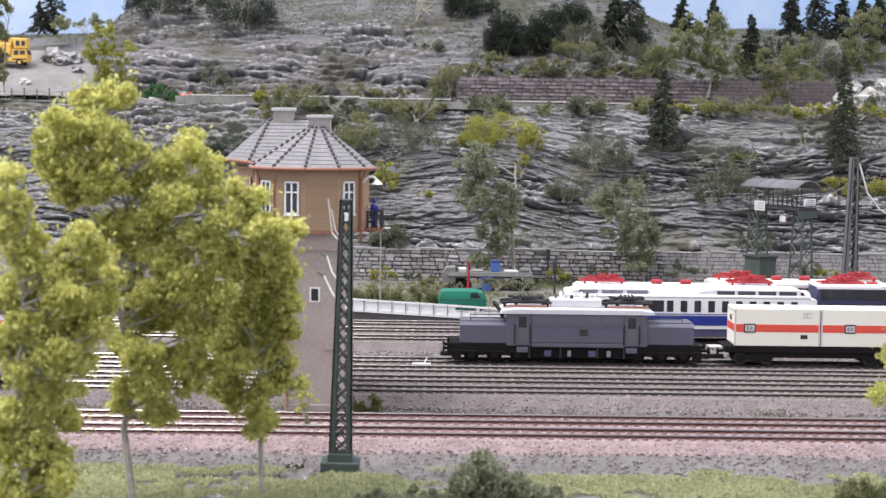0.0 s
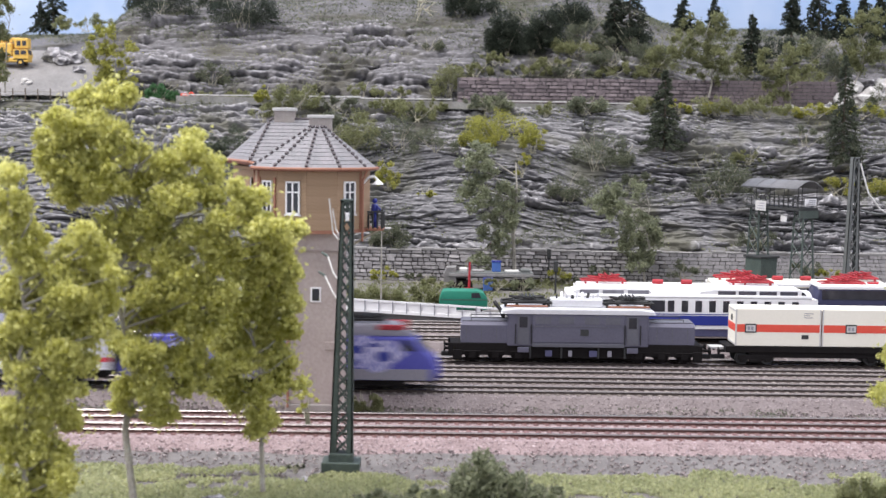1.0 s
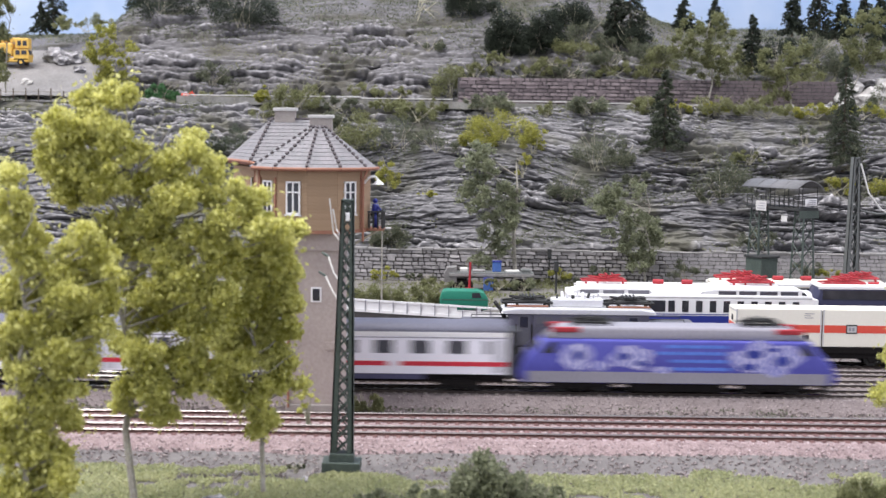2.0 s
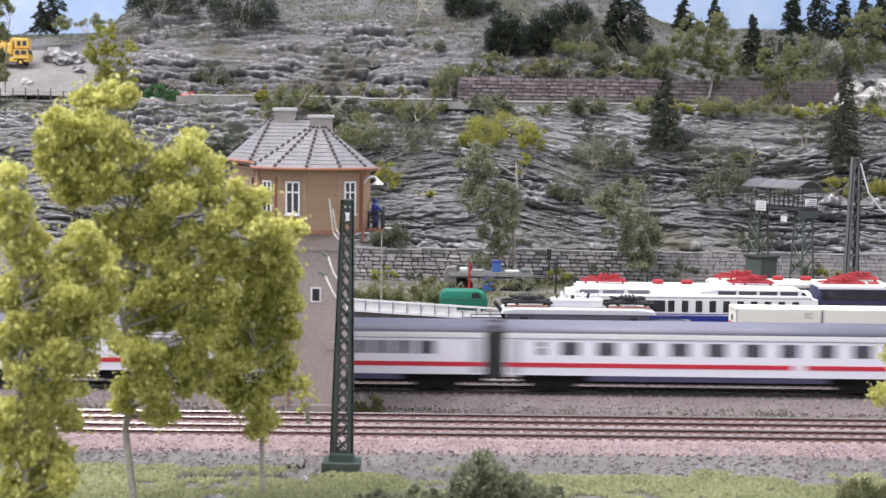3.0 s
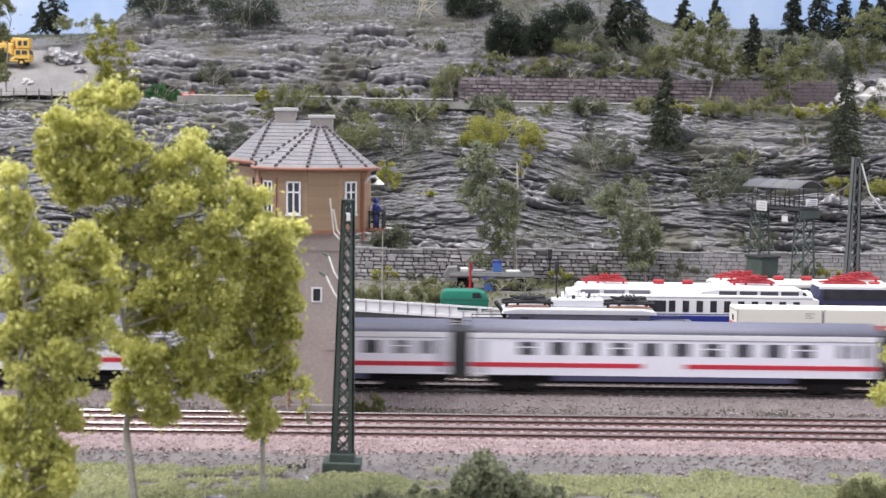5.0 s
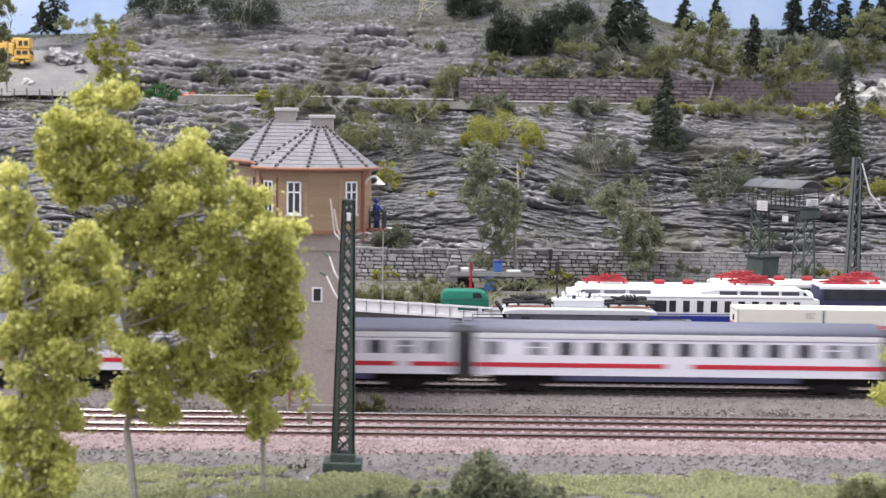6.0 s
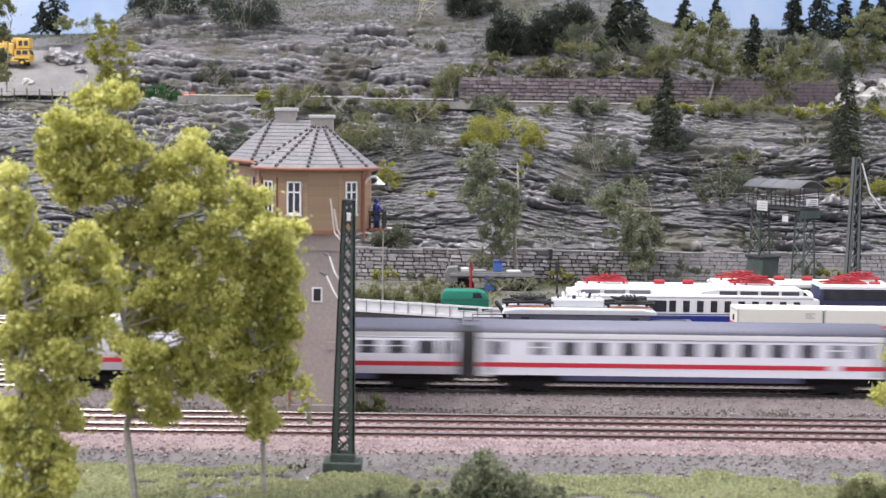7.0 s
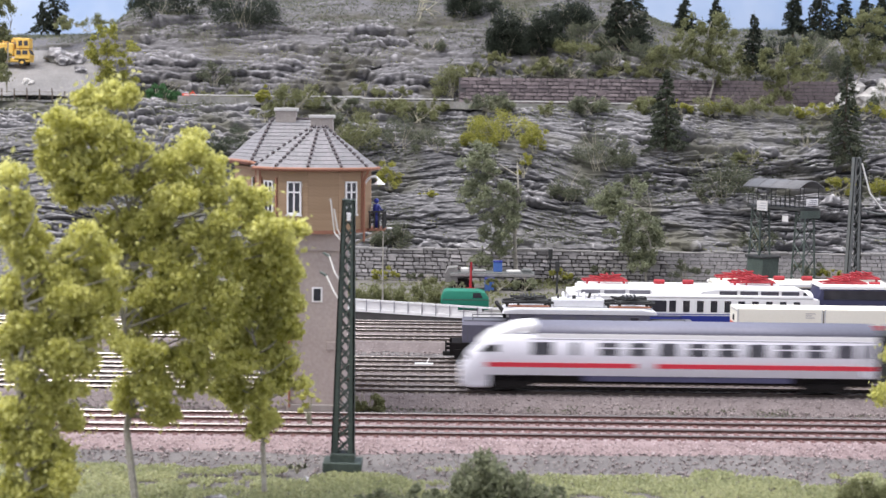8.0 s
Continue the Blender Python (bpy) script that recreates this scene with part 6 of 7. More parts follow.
bush(-30.8, 775.0, 0.3, 18.1, 13.3, 700, 0.7, "leaf_olive", "clipped green hedge shrub behind the ramp", 116, 6)
bush(-19.8, 775.0, 0.5, 18.1, 12.3, 700, 0.7, "leaf_olive", "clipped green hedge shrub behind the ramp", 117, 6)
bush(-8.7, 775.0, 0.6, 18.1, 14.2, 700, 0.7, "leaf_olive", "clipped green hedge shrub behind the ramp", 118, 6)
bush(-38.7, 893.0, 2.3, 19.4, 9.7, 500, 0.7, "leaf_yellow", "low shrub at the foot of the stone wall", 119, 6)
bush(77.3, 893.0, 3.8, 16.4, 8.9, 500, 0.7, "leaf_yellow", "low shrub at the foot of the stone wall", 120, 6)
bush(-14.3, 893.0, 0.4, 22.3, 7.4, 500, 0.7, "leaf_grey", "low shrub at the foot of the stone wall", 121, 6)
bush(105.4, 893.0, 3.3, 22.3, 10.4, 500, 0.7, "leaf_grey", "low shrub at the foot of the stone wall", 122, 6)
bush(161.5, 893.0, 5.5, 33.5, 12.7, 500, 0.7, "leaf_grey", "low shrub at the foot of the stone wall", 123, 6)
bush(241.9, 893.0, 6.5, 26.1, 11.9, 500, 0.7, "leaf_grey", "low shrub at the foot of the stone wall", 124, 6)
bush(45.7, 893.0, -6.4, 33.5, 11.2, 500, 0.7, "leaf_olive", "low shrub at the foot of the stone wall", 125, 6)
bush(256.8, 893.0, 6.7, 22.3, 8.2, 500, 0.7, "leaf_yellow", "low shrub at the foot of the stone wall", 126, 6)
bush(69.9, 893.0, -0.5, 22.3, 5.6, 500, 0.7, "leaf_olive", "low shrub at the foot of the stone wall", 127, 6)
bush(32.6, 893.0, -7.3, 22.3, 8.9, 500, 0.7, "leaf_olive", "low shrub at the foot of the stone wall", 128, 6)
bush(58.8, 893.0, -6.3, 26.1, 8.6, 500, 0.7, "leaf_grey", "low shrub at the foot of the stone wall", 129, 6)
bush(6.3, 893.0, -3.9, 18.6, 6.0, 500, 0.7, "leaf_olive", "low shrub at the foot of the stone wall", 130, 6)
bush(84.9, 893.0, -0.3, 22.3, 7.1, 500, 0.7, "leaf_grey", "low shrub at the foot of the stone wall", 131, 6)
bush(21.3, 893.0, -5.2, 14.9, 4.8, 500, 0.7, "leaf_grey", "low shrub at the foot of the stone wall", 132, 6)
bush(34.2, 842.0, 2.4, 21.1, 7.0, 450, 0.7, "leaf_olive", "scrubby shrub in front of the flat wagon", 133, 6)
bush(50.1, 842.0, 2.6, 17.6, 8.4, 450, 0.7, "leaf_sage", "scrubby shrub in front of the flat wagon", 134, 6)
bush(7.7, 842.0, 1.4, 14.0, 5.6, 450, 0.7, "leaf_sage", "scrubby shrub in front of the flat wagon", 135, 6)
bush(-4.6, 842.0, 2.0, 21.1, 9.1, 450, 0.7, "leaf_olive", "scrubby shrub in front of the flat wagon", 136, 6)
leafy_tree(48.6, 880.0, -0.4, 90.2, [(-29.3, -4.0, 78.1, 12.5), (-20.2, -0.8, 65.3, 14.7), (-12.8, 2.4, 47.0, 14.7), (-27.5, -3.2, 58.0, 12.5), (-5.5, 0.0, 58.0, 11.7), (-16.5, 3.2, 28.6, 12.5), (-7.3, -2.4, 36.0, 11.0), (-23.8, 0.8, 87.3, 9.2), (-1.8, 4.0, 43.3, 8.8), (-20.2, -1.6, 17.6, 8.1)],
           11000, 0.95, "leaf_sage", "grey-green model tree with leaning pale trunk", 137, "bark", 2.2, spread=90)
leafy_tree(133.8, 890.0, 2.5, 67.5, [(-11.9, -4.0, 61.2, 9.6), (-21.1, -0.8, 48.2, 12.6), (-8.2, 2.4, 40.8, 14.1), (-30.4, -3.2, 50.1, 9.6), (-15.6, 0.0, 29.7, 13.4), (-0.7, 3.2, 22.3, 12.6), (-6.3, -2.4, 11.1, 10.4), (3.0, 0.8, 33.4, 8.2), (-23.0, 4.0, 57.5, 8.2)],
           9500, 0.95, "leaf_sage", "olive model tree before the stone wall", 138, "bark", 1.0, spread=90)
bush(40.0, 972.5, 91.6, 56.7, 25.1, 2200, 0.75, "leaf_yellow", "bushy scatter shrub growing on the rock face", 139, 6)
bush(25.7, 967.5, 88.7, 32.3, 14.9, 900, 0.75, "leaf_yellow", "bushy scatter shrub growing on the rock face", 140, 6)
bush(63.8, 963.5, 86.0, 20.1, 22.1, 700, 0.75, "leaf_yellow", "bushy scatter shrub growing on the rock face", 141, 6)
bush(55.6, 955.5, 69.3, 11.9, 18.7, 300, 0.75, "leaf_yellow", "bushy scatter shrub growing on the rock face", 142, 6)
bush(-38.5, 946.5, 59.4, 18.1, 25.6, 800, 0.75, "leaf_yellow", "bushy scatter shrub growing on the rock face", 143, 6)
bush(-62.1, 966.0, 87.7, 34.6, 27.4, 1300, 0.75, "leaf_olive", "bushy scatter shrub growing on the rock face", 144, 6)
bush(-80.4, 983.0, 98.2, 28.7, 16.4, 700, 0.75, "leaf_grey", "bushy scatter shrub growing on the rock face", 145, 6)
bush(-32.7, 966.5, 88.0, 44.3, 23.0, 900, 0.75, "leaf_grey", "bushy scatter shrub growing on the rock face", 146, 6)
bush(-6.5, 963.0, 86.0, 36.1, 17.3, 600, 0.75, "leaf_grey", "bushy scatter shrub growing on the rock face", 147, 6)
bush(-21.4, 994.5, 107.2, 37.3, 14.5, 600, 0.75, "leaf_olive", "bushy scatter shrub growing on the rock face", 148, 6)
bush(109.7, 958.0, 74.7, 47.9, 28.7, 1500, 0.75, "leaf_grey", "bushy scatter shrub growing on the rock face", 149, 6)
bush(86.4, 939.0, 53.4, 31.3, 23.5, 900, 0.75, "leaf_grey", "bushy scatter shrub growing on the rock face", 150, 6)
bush(193.0, 942.0, 55.7, 43.2, 32.2, 1500, 0.75, "leaf_grey", "bushy scatter shrub growing on the rock face", 151, 6)
bush(214.0, 960.5, 79.9, 24.0, 14.0, 500, 0.75, "leaf_olive", "bushy scatter shrub growing on the rock face", 152, 6)
bush(-32.3, 917.0, 20.3, 29.0, 19.9, 900, 0.75, "leaf_grey", "bushy scatter shrub growing on the rock face", 153, 6)
bush(-47.7, 916.5, 18.3, 19.1, 15.3, 500, 0.75, "leaf_grey", "bushy scatter shrub growing on the rock face", 154, 6)
bush(125.8, 960.0, 78.8, 24.0, 16.0, 500, 0.75, "leaf_grey", "bushy scatter shrub growing on the rock face", 155, 6)
bush(105.6, 1003.5, 114.2, 33.4, 15.5, 900, 0.75, "leaf_grey", "bushy scatter shrub growing on the rock face", 156, 6)
bush(31.4, 1007.0, 115.8, 42.0, 15.9, 900, 0.75, "leaf_grey", "bushy scatter shrub growing on the rock face", 157, 6)
bush(74.5, 1000.0, 112.1, 12.5, 11.7, 300, 0.75, "leaf_olive", "bushy scatter shrub growing on the rock face", 158, 6)
bush(151.7, 1005.0, 114.8, 33.5, 15.5, 800, 0.75, "leaf_olive", "bushy scatter shrub growing on the rock face", 159, 6)
bush(198.3, 1004.0, 114.5, 33.5, 17.2, 800, 0.75, "leaf_olive", "bushy scatter shrub growing on the rock face", 160, 6)
bush(172.9, 1007.0, 115.9, 21.0, 10.5, 400, 0.75, "leaf_yellow", "bushy scatter shrub growing on the rock face", 161, 6)
bush(234.5, 1001.5, 113.2, 50.1, 13.8, 1000, 0.75, "leaf_olive", "bushy scatter shrub growing on the rock face", 162, 6)
bush(272.3, 1002.5, 113.7, 45.9, 11.7, 900, 0.75, "leaf_yellow", "bushy scatter shrub growing on the rock face", 163, 6)
bush(309.7, 1002.0, 113.3, 33.4, 12.5, 700, 0.75, "leaf_yellow", "bushy scatter shrub growing on the rock face", 164, 6)
bush(237.1, 1070.5, 119.7, 31.2, 13.4, 600, 0.75, "leaf_olive", "bushy scatter shrub growing on the rock face", 165, 6)
bush(-11.8, 940.0, 54.1, 14.1, 7.8, 250, 0.75, "leaf_yellow", "bushy scatter shrub growing on the rock face", 166, 6)
bush(274.7, 946.0, 59.3, 27.6, 13.8, 500, 0.75, "leaf_yellow", "bushy scatter shrub growing on the rock face", 167, 6)
bush(301.8, 944.0, 57.7, 23.6, 19.7, 600, 0.75, "leaf_yellow", "bushy scatter shrub growing on the rock face", 168, 6)
bush(136.9, 951.0, 63.3, 27.7, 11.9, 500, 0.75, "leaf_grey", "bushy scatter shrub growing on the rock face", 169, 6)
bush(257.1, 973.5, 92.3, 36.5, 14.2, 500, 0.75, "leaf_grey", "bushy scatter shrub growing on the rock face", 170, 6)
bush(285.8, 959.0, 76.8, 28.0, 20.0, 600, 0.75, "leaf_grey", "bushy scatter shrub growing on the rock face", 171, 6)
bush(-150.7, 961.0, 81.4, 40.0, 20.0, 1200, 0.75, "needle", "bushy scatter shrub growing on the rock face", 172, 6)
bush(-130.9, 993.0, 105.8, 24.8, 12.4, 400, 0.75, "leaf_olive", "bushy scatter shrub growing on the rock face", 173, 6)
bush(-166.6, 960.0, 79.3, 28.0, 16.0, 600, 0.75, "needle", "bushy scatter shrub growing on the rock face", 174, 6)
bush(214.2, 918.5, 23.2, 30.6, 15.3, 500, 0.75, "leaf_grey", "bushy scatter shrub growing on the rock face", 175, 6)
bush(182.4, 938.0, 52.6, 27.4, 11.7, 400, 0.75, "leaf_grey", "bushy scatter shrub growing on the rock face", 176, 6)
bush(17.6, 939.5, 53.7, 15.7, 8.6, 250, 0.75, "leaf_olive", "bushy scatter shrub growing on the rock face", 177, 6)
bush(-79.1, 967.0, 88.2, 24.2, 16.1, 500, 0.75, "needle", "bushy scatter shrub growing on the rock face", 178, 6)
bush(33.7, 1008, 115.3, 37.8, 13.5, 1007, 0.8, "leaf_sage", "pale tangled shrub along the terrace edge", 240, 9)
bush(106.9, 1008, 113.3, 31.5, 16.0, 997, 0.8, "leaf_sage", "pale tangled shrub along the terrace edge", 241, 9)
bush(74.3, 1008, 112.0, 11.8, 10.9, 254, 0.8, "leaf_sage", "pale tangled shrub along the terrace edge", 242, 9)
bush(146.7, 1008, 113.3, 21.0, 14.3, 595, 0.8, "leaf_olive", "pale tangled shrub along the terrace edge", 243, 9)
bush(201.0, 1008, 115.2, 21.9, 14.3, 618, 0.8, "leaf_yellow", "pale tangled shrub along the terrace edge", 244, 9)
bush(226.1, 1008, 115.5, 25.2, 15.1, 756, 0.8, "leaf_olive", "pale tangled shrub along the terrace edge", 245, 9)
bush(-35.3, 1008, 114.4, 46.2, 10.9, 1000, 0.8, "leaf_olive", "pale tangled shrub along the terrace edge", 246, 9)
bush(265.8, 1008, 114.8, 37.8, 9.2, 693, 0.8, "leaf_yellow", "pale tangled shrub along the terrace edge", 247, 9)
bush(-64.5, 1008, 101.6, 29.4, 15.1, 882, 0.8, "leaf_olive", "pale tangled shrub along the terrace edge", 248, 9)
bush(-20.6, 1008, 106.3, 33.6, 12.6, 840, 0.8, "leaf_grey", "pale tangled shrub along the terrace edge", 249, 9)
conifer(157.1, 969.5, 87.9, 60.6, 38.0, 5200, "dark green conifer on a rock ledge", 179, 0.9)
conifer(282.6, 962.0, 76.8, 83.4, 35.0, 5000, "tall dark straggly conifer on the rock face", 180, 0.9)
bush(-225.7, 1071.0, 119.8, 31.2, 16.1, 900, 0.85, "shrub_dark", "dark scatter shrub on the hillside", 181, 6)
bush(-158.8, 1070.0, 119.3, 31.2, 13.4, 600, 0.85, "leaf_olive", "scatter shrub on the hillside", 182, 6)
bush(-111.7, 1006.5, 115.7, 50.3, 18.5, 1200, 0.85, "leaf_olive", "scatter shrub on the hillside", 183, 6)
bush(-190.3, 1072.0, 120.3, 26.8, 10.7, 400, 0.85, "leaf_olive", "scatter shrub on the hillside", 184, 6)
bush(-78.1, 1005.0, 114.9, 33.5, 12.6, 600, 0.85, "leaf_grey", "scatter shrub on the hillside", 185, 6)
bush(-40.5, 1005.0, 114.9, 37.7, 10.9, 700, 0.85, "leaf_olive", "scatter shrub on the hillside", 186, 6)
bush(-7.1, 1006.0, 115.3, 29.3, 10.1, 500, 0.85, "leaf_olive", "scatter shrub on the hillside", 187, 6)
bush(3.5, 1079.0, 127.2, 29.7, 28.8, 1200, 0.85, "leaf_olive", "scatter shrub on the hillside", 188, 6)
bush(23.7, 1092.5, 144.5, 41.0, 13.7, 700, 0.85, "leaf_olive", "scatter shrub on the hillside", 189, 6)
bush(64.5, 1093.5, 145.4, 50.1, 11.8, 800, 0.85, "leaf_olive", "scatter shrub on the hillside", 190, 6)
bush(100.8, 1093.0, 145.0, 41.0, 10.9, 600, 0.85, "leaf_grey", "scatter shrub on the hillside", 191, 6)
bush(137.0, 1092.5, 144.5, 45.5, 13.7, 800, 0.85, "leaf_olive", "scatter shrub on the hillside", 192, 6)
bush(164.2, 1092.5, 143.9, 31.9, 18.2, 700, 0.85, "leaf_olive", "scatter shrub on the hillside", 193, 6)
bush(-239.4, 1072.5, 120.6, 17.9, 11.2, 300, 0.85, "leaf_olive", "scatter shrub on the hillside", 194, 6)
bush(49.5, 1111.0, 161.5, 34.0, 41.6, 4200, 0.85, "shrub_dark", "dark scatter shrub on the hillside", 195, 6)
bush(80.5, 1119.0, 166.0, 32.0, 36.0, 3400, 0.85, "shrub_dark", "dark scatter shrub on the hillside", 196, 6)
bush(104.6, 1144.0, 187.4, 38.1, 28.6, 2400, 0.85, "shrub_dark", "dark scatter shrub on the hillside", 197, 6)
bush(14.9, 1164.0, 197.3, 33.9, 29.1, 2000, 0.85, "shrub_dark", "dark scatter shrub on the hillside", 198, 6)
bush(70.1, 1116.0, 164.3, 32.5, 16.3, 900, 0.85, "shrub_dark", "dark scatter shrub on the hillside", 199, 6)
bush(-166.5, 1138.5, 184.6, 56.9, 37.0, 2600, 0.85, "shrub_dark", "dark scatter shrub on the hillside", 200, 6)
bush(-238.0, 1154.0, 192.5, 62.5, 34.6, 2400, 0.85, "shrub_dark", "dark scatter shrub on the hillside", 201, 6)
bush(-197.5, 1169.0, 199.9, 29.2, 19.5, 800, 0.85, "shrub_dark", "dark scatter shrub on the hillside", 202, 6)
bush(24.6, 1171.0, 200.9, 43.9, 31.2, 1400, 0.85, "shrub_dark", "dark scatter shrub on the hillside", 203, 6)
bush(161.1, 1104.5, 158.0, 36.8, 18.4, 700, 0.85, "leaf_grey", "scatter shrub on the hillside", 204, 6)
bush(173.6, 1095.5, 148.6, 27.4, 31.9, 900, 0.85, "leaf_olive", "scatter shrub on the hillside", 205, 6)
bush(235.5, 1086.0, 135.6, 27.1, 13.6, 500, 0.85, "leaf_grey", "scatter shrub on the hillside", 206, 6)
bush(299.2, 1108.0, 159.8, 41.5, 23.1, 800, 0.85, "leaf_grey", "scatter shrub on the hillside", 207, 6)
bush(112.5, 1125.5, 172.3, 37.5, 23.4, 900, 0.85, "leaf_grey", "scatter shrub on the hillside", 208, 6)
bush(-183.6, 1085.5, 135.0, 31.7, 18.1, 500, 0.85, "leaf_grey", "scatter shrub on the hillside", 209, 6)
bush(-299.2, 1132.5, 179.3, 51.9, 16.5, 900, 0.85, "leaf_olive", "scatter shrub on the hillside", 210, 6)
bush(-39.0, 1077.0, 125.3, 26.9, 11.2, 400, 0.85, "leaf_olive", "scatter shrub on the hillside", 211, 6)
bush(324.9, 1011.0, 117.8, 25.3, 21.1, 700, 0.85, "leaf_grey", "scatter shrub on the hillside", 212, 6)
bush(140.0, 1121.0, 167.7, 37.4, 14.0, 500, 0.85, "leaf_grey", "scatter shrub on the hillside", 213, 6)
bush(106.8, 1112.5, 162.3, 41.7, 18.5, 900, 0.85, "leaf_olive", "scatter shrub on the hillside", 214, 6)
bush(132.9, 1098.0, 152.8, 41.2, 18.3, 800, 0.85, "leaf_grey", "scatter shrub on the hillside", 215, 6)
bush(153.9, 1121.0, 167.9, 32.7, 23.3, 900, 0.85, "shrub_dark", "dark scatter shrub on the hillside", 216, 6)
bush(41.9, 1098.5, 154.0, 36.6, 11.4, 600, 0.85, "leaf_olive", "scatter shrub on the hillside", 217, 6)
bush(87.4, 1097.5, 152.2, 36.6, 11.4, 600, 0.85, "leaf_olive", "scatter shrub on the hillside", 218, 6)
bush(271.6, 1107.5, 159.4, 32.3, 23.1, 900, 0.85, "shrub_dark", "dark scatter shrub on the hillside", 219, 6)
bush(313.9, 1093.5, 145.8, 36.4, 22.8, 900, 0.85, "leaf_grey", "scatter shrub on the hillside", 220, 6)
bush(293.9, 1085.0, 134.0, 31.6, 20.3, 700, 0.85, "leaf_olive", "scatter shrub on the hillside", 221, 6)
bush(232.2, 1093.0, 144.8, 27.3, 22.8, 700, 0.85, "leaf_olive", "scatter shrub on the hillside", 222, 6)
bush(-13.1, 1119.0, 165.8, 28.0, 14.0, 400, 0.85, "leaf_grey", "scatter shrub on the hillside", 223, 6)
bush(-101.7, 1077.5, 125.9, 26.9, 9.9, 400, 0.85, "leaf_olive", "scatter shrub on the hillside", 224, 6)
bush(-65.9, 1078.0, 126.3, 26.9, 14.4, 500, 0.85, "leaf_olive", "scatter shrub on the hillside", 225, 6)
leafy_tree(-257.3, 1040.0, 126.0, 54.2, [(0.0, -4.0, 43.3, 11.3), (13.0, -0.8, 32.5, 11.3), (-8.7, 2.4, 28.2, 11.3), (4.3, -3.2, 19.5, 12.1), (15.2, 0.0, 10.8, 9.5), (-4.3, 3.2, 13.0, 10.4), (-13.0, -2.4, 23.8, 6.9)],
           5500, 0.95, "leaf_yellow", "light green model tree at the quarry", 226, "bark", 0.9, spread=90)
leafy_tree(205.7, 1062.0, 130.1, 64.1, [(-17.7, -4.0, 48.7, 15.0), (4.4, -0.8, 53.1, 15.0), (-6.6, 2.4, 35.4, 16.8), (8.8, -3.2, 31.0, 14.2), (-15.5, 0.0, 26.5, 12.4), (2.2, 3.2, 17.7, 12.4), (-24.3, -2.4, 37.6, 10.6)],
           9000, 0.95, "leaf_olive", "olive broad-leaved model tree on the terrace", 227, "bark", 1.2, spread=90)
leafy_tree(263.4, 1045.0, 117.4, 52.2, [(-13.1, -4.0, 39.2, 12.2), (6.5, -0.8, 43.5, 13.9), (-2.2, 2.4, 26.1, 14.8), (15.2, -3.2, 30.5, 11.3), (-8.7, 0.0, 15.2, 10.4), (-15.2, 3.2, 26.1, 9.6)],
           7000, 0.9, "leaf_olive", "loose olive model tree on the terrace", 228, "bark", 1.0, spread=90)
leafy_tree(321.6, 1060.0, 129.2, 70.7, [(-4.4, -4.0, 57.4, 13.2), (8.8, -0.8, 59.6, 12.4), (2.2, 2.4, 41.9, 14.1), (-8.8, -3.2, 37.5, 10.6), (11.0, 0.0, 37.5, 10.6), (-2.2, 3.2, 26.5, 9.7)],
           7000, 0.95, "leaf_olive", "fresh green model tree on the hill", 229, "bark", 1.0, spread=90)
leafy_tree(-333.2, 1035.0, 127.1, 73.3, [(-2.6, -4.0, 62.5, 11.2), (-4.3, -0.8, 43.1, 7.8), (-4.3, 2.4, 25.9, 6.9), (-3.4, -3.2, 12.9, 7.8)],
           5500, 0.95, "leaf_olive", "dark olive model tree beside the quarry", 230, "bark", 1.0, spread=90)
conifer(246.4, 1099.5, 150.5, 48.5, 30.2, 2400, "dark green conifer on the hill crest", 231, 1.1)
conifer(215.5, 1240.0, 190.6, 35.1, 31.0, 2400, "dark green conifer on the hill crest", 232, 1.1)
conifer(243.6, 1240.0, 190.9, 33.0, 23.7, 2400, "dark green conifer on the hill crest", 233, 1.1)
conifer(288.2, 1139.5, 183.5, 43.7, 24.7, 2400, "dark green conifer on the hill crest", 234, 1.1)
conifer(310.0, 1136.0, 179.8, 54.4, 35.0, 2400, "dark green conifer on the hill crest", 235, 1.1)
conifer(328.7, 1136.0, 180.0, 42.6, 28.4, 2400, "dark green conifer on the hill crest", 236, 1.1)
conifer(360.3, 1131.5, 175.5, 51.8, 28.3, 2400, "dark green conifer on the hill crest", 237, 1.1)
conifer(152.7, 1134.0, 177.7, 66.1, 42.5, 2400, "dark green conifer on the hill crest", 238, 1.1)
conifer(138.8, 1240.0, 189.6, 62.0, 41.3, 2400, "dark green conifer on the hill crest", 239, 1.1)
conifer(113.2, 1240.0, 189.3, 46.5, 31.0, 2400, "dark green conifer on the hill crest", 240, 1.1)
conifer(140.1, 1134.0, 177.6, 42.5, 28.3, 2400, "dark green conifer on the hill crest", 241, 1.1)
conifer(56.7, 1240.0, 203.8, 46.5, 41.3, 2400, "dark green conifer on the hill crest", 242, 1.1)
conifer(36.3, 1240.0, 203.6, 51.6, 41.3, 2400, "dark green conifer on the hill crest", 243, 1.1)
conifer(-244.8, 1240.0, 205.2, 51.6, 46.5, 2400, "dark green conifer on the hill crest", 244, 1.1)
conifer(-275.4, 1240.0, 207.4, 43.9, 31.0, 2400, "dark green conifer on the hill crest", 245, 1.1)
conifer(379.1, 1240.0, 192.5, 41.3, 25.8, 2400, "dark green conifer on the hill crest", 246, 1.1)
conifer(-354.8, 1240.0, 191.3, 43.9, 36.1, 1500, "dark olive conifer on the hill crest", 247, 1.2)
conifer(-365.1, 1240.0, 186.1, 28.4, 31.0, 1200, "olive conifer on the hill crest", 248, 1.2)


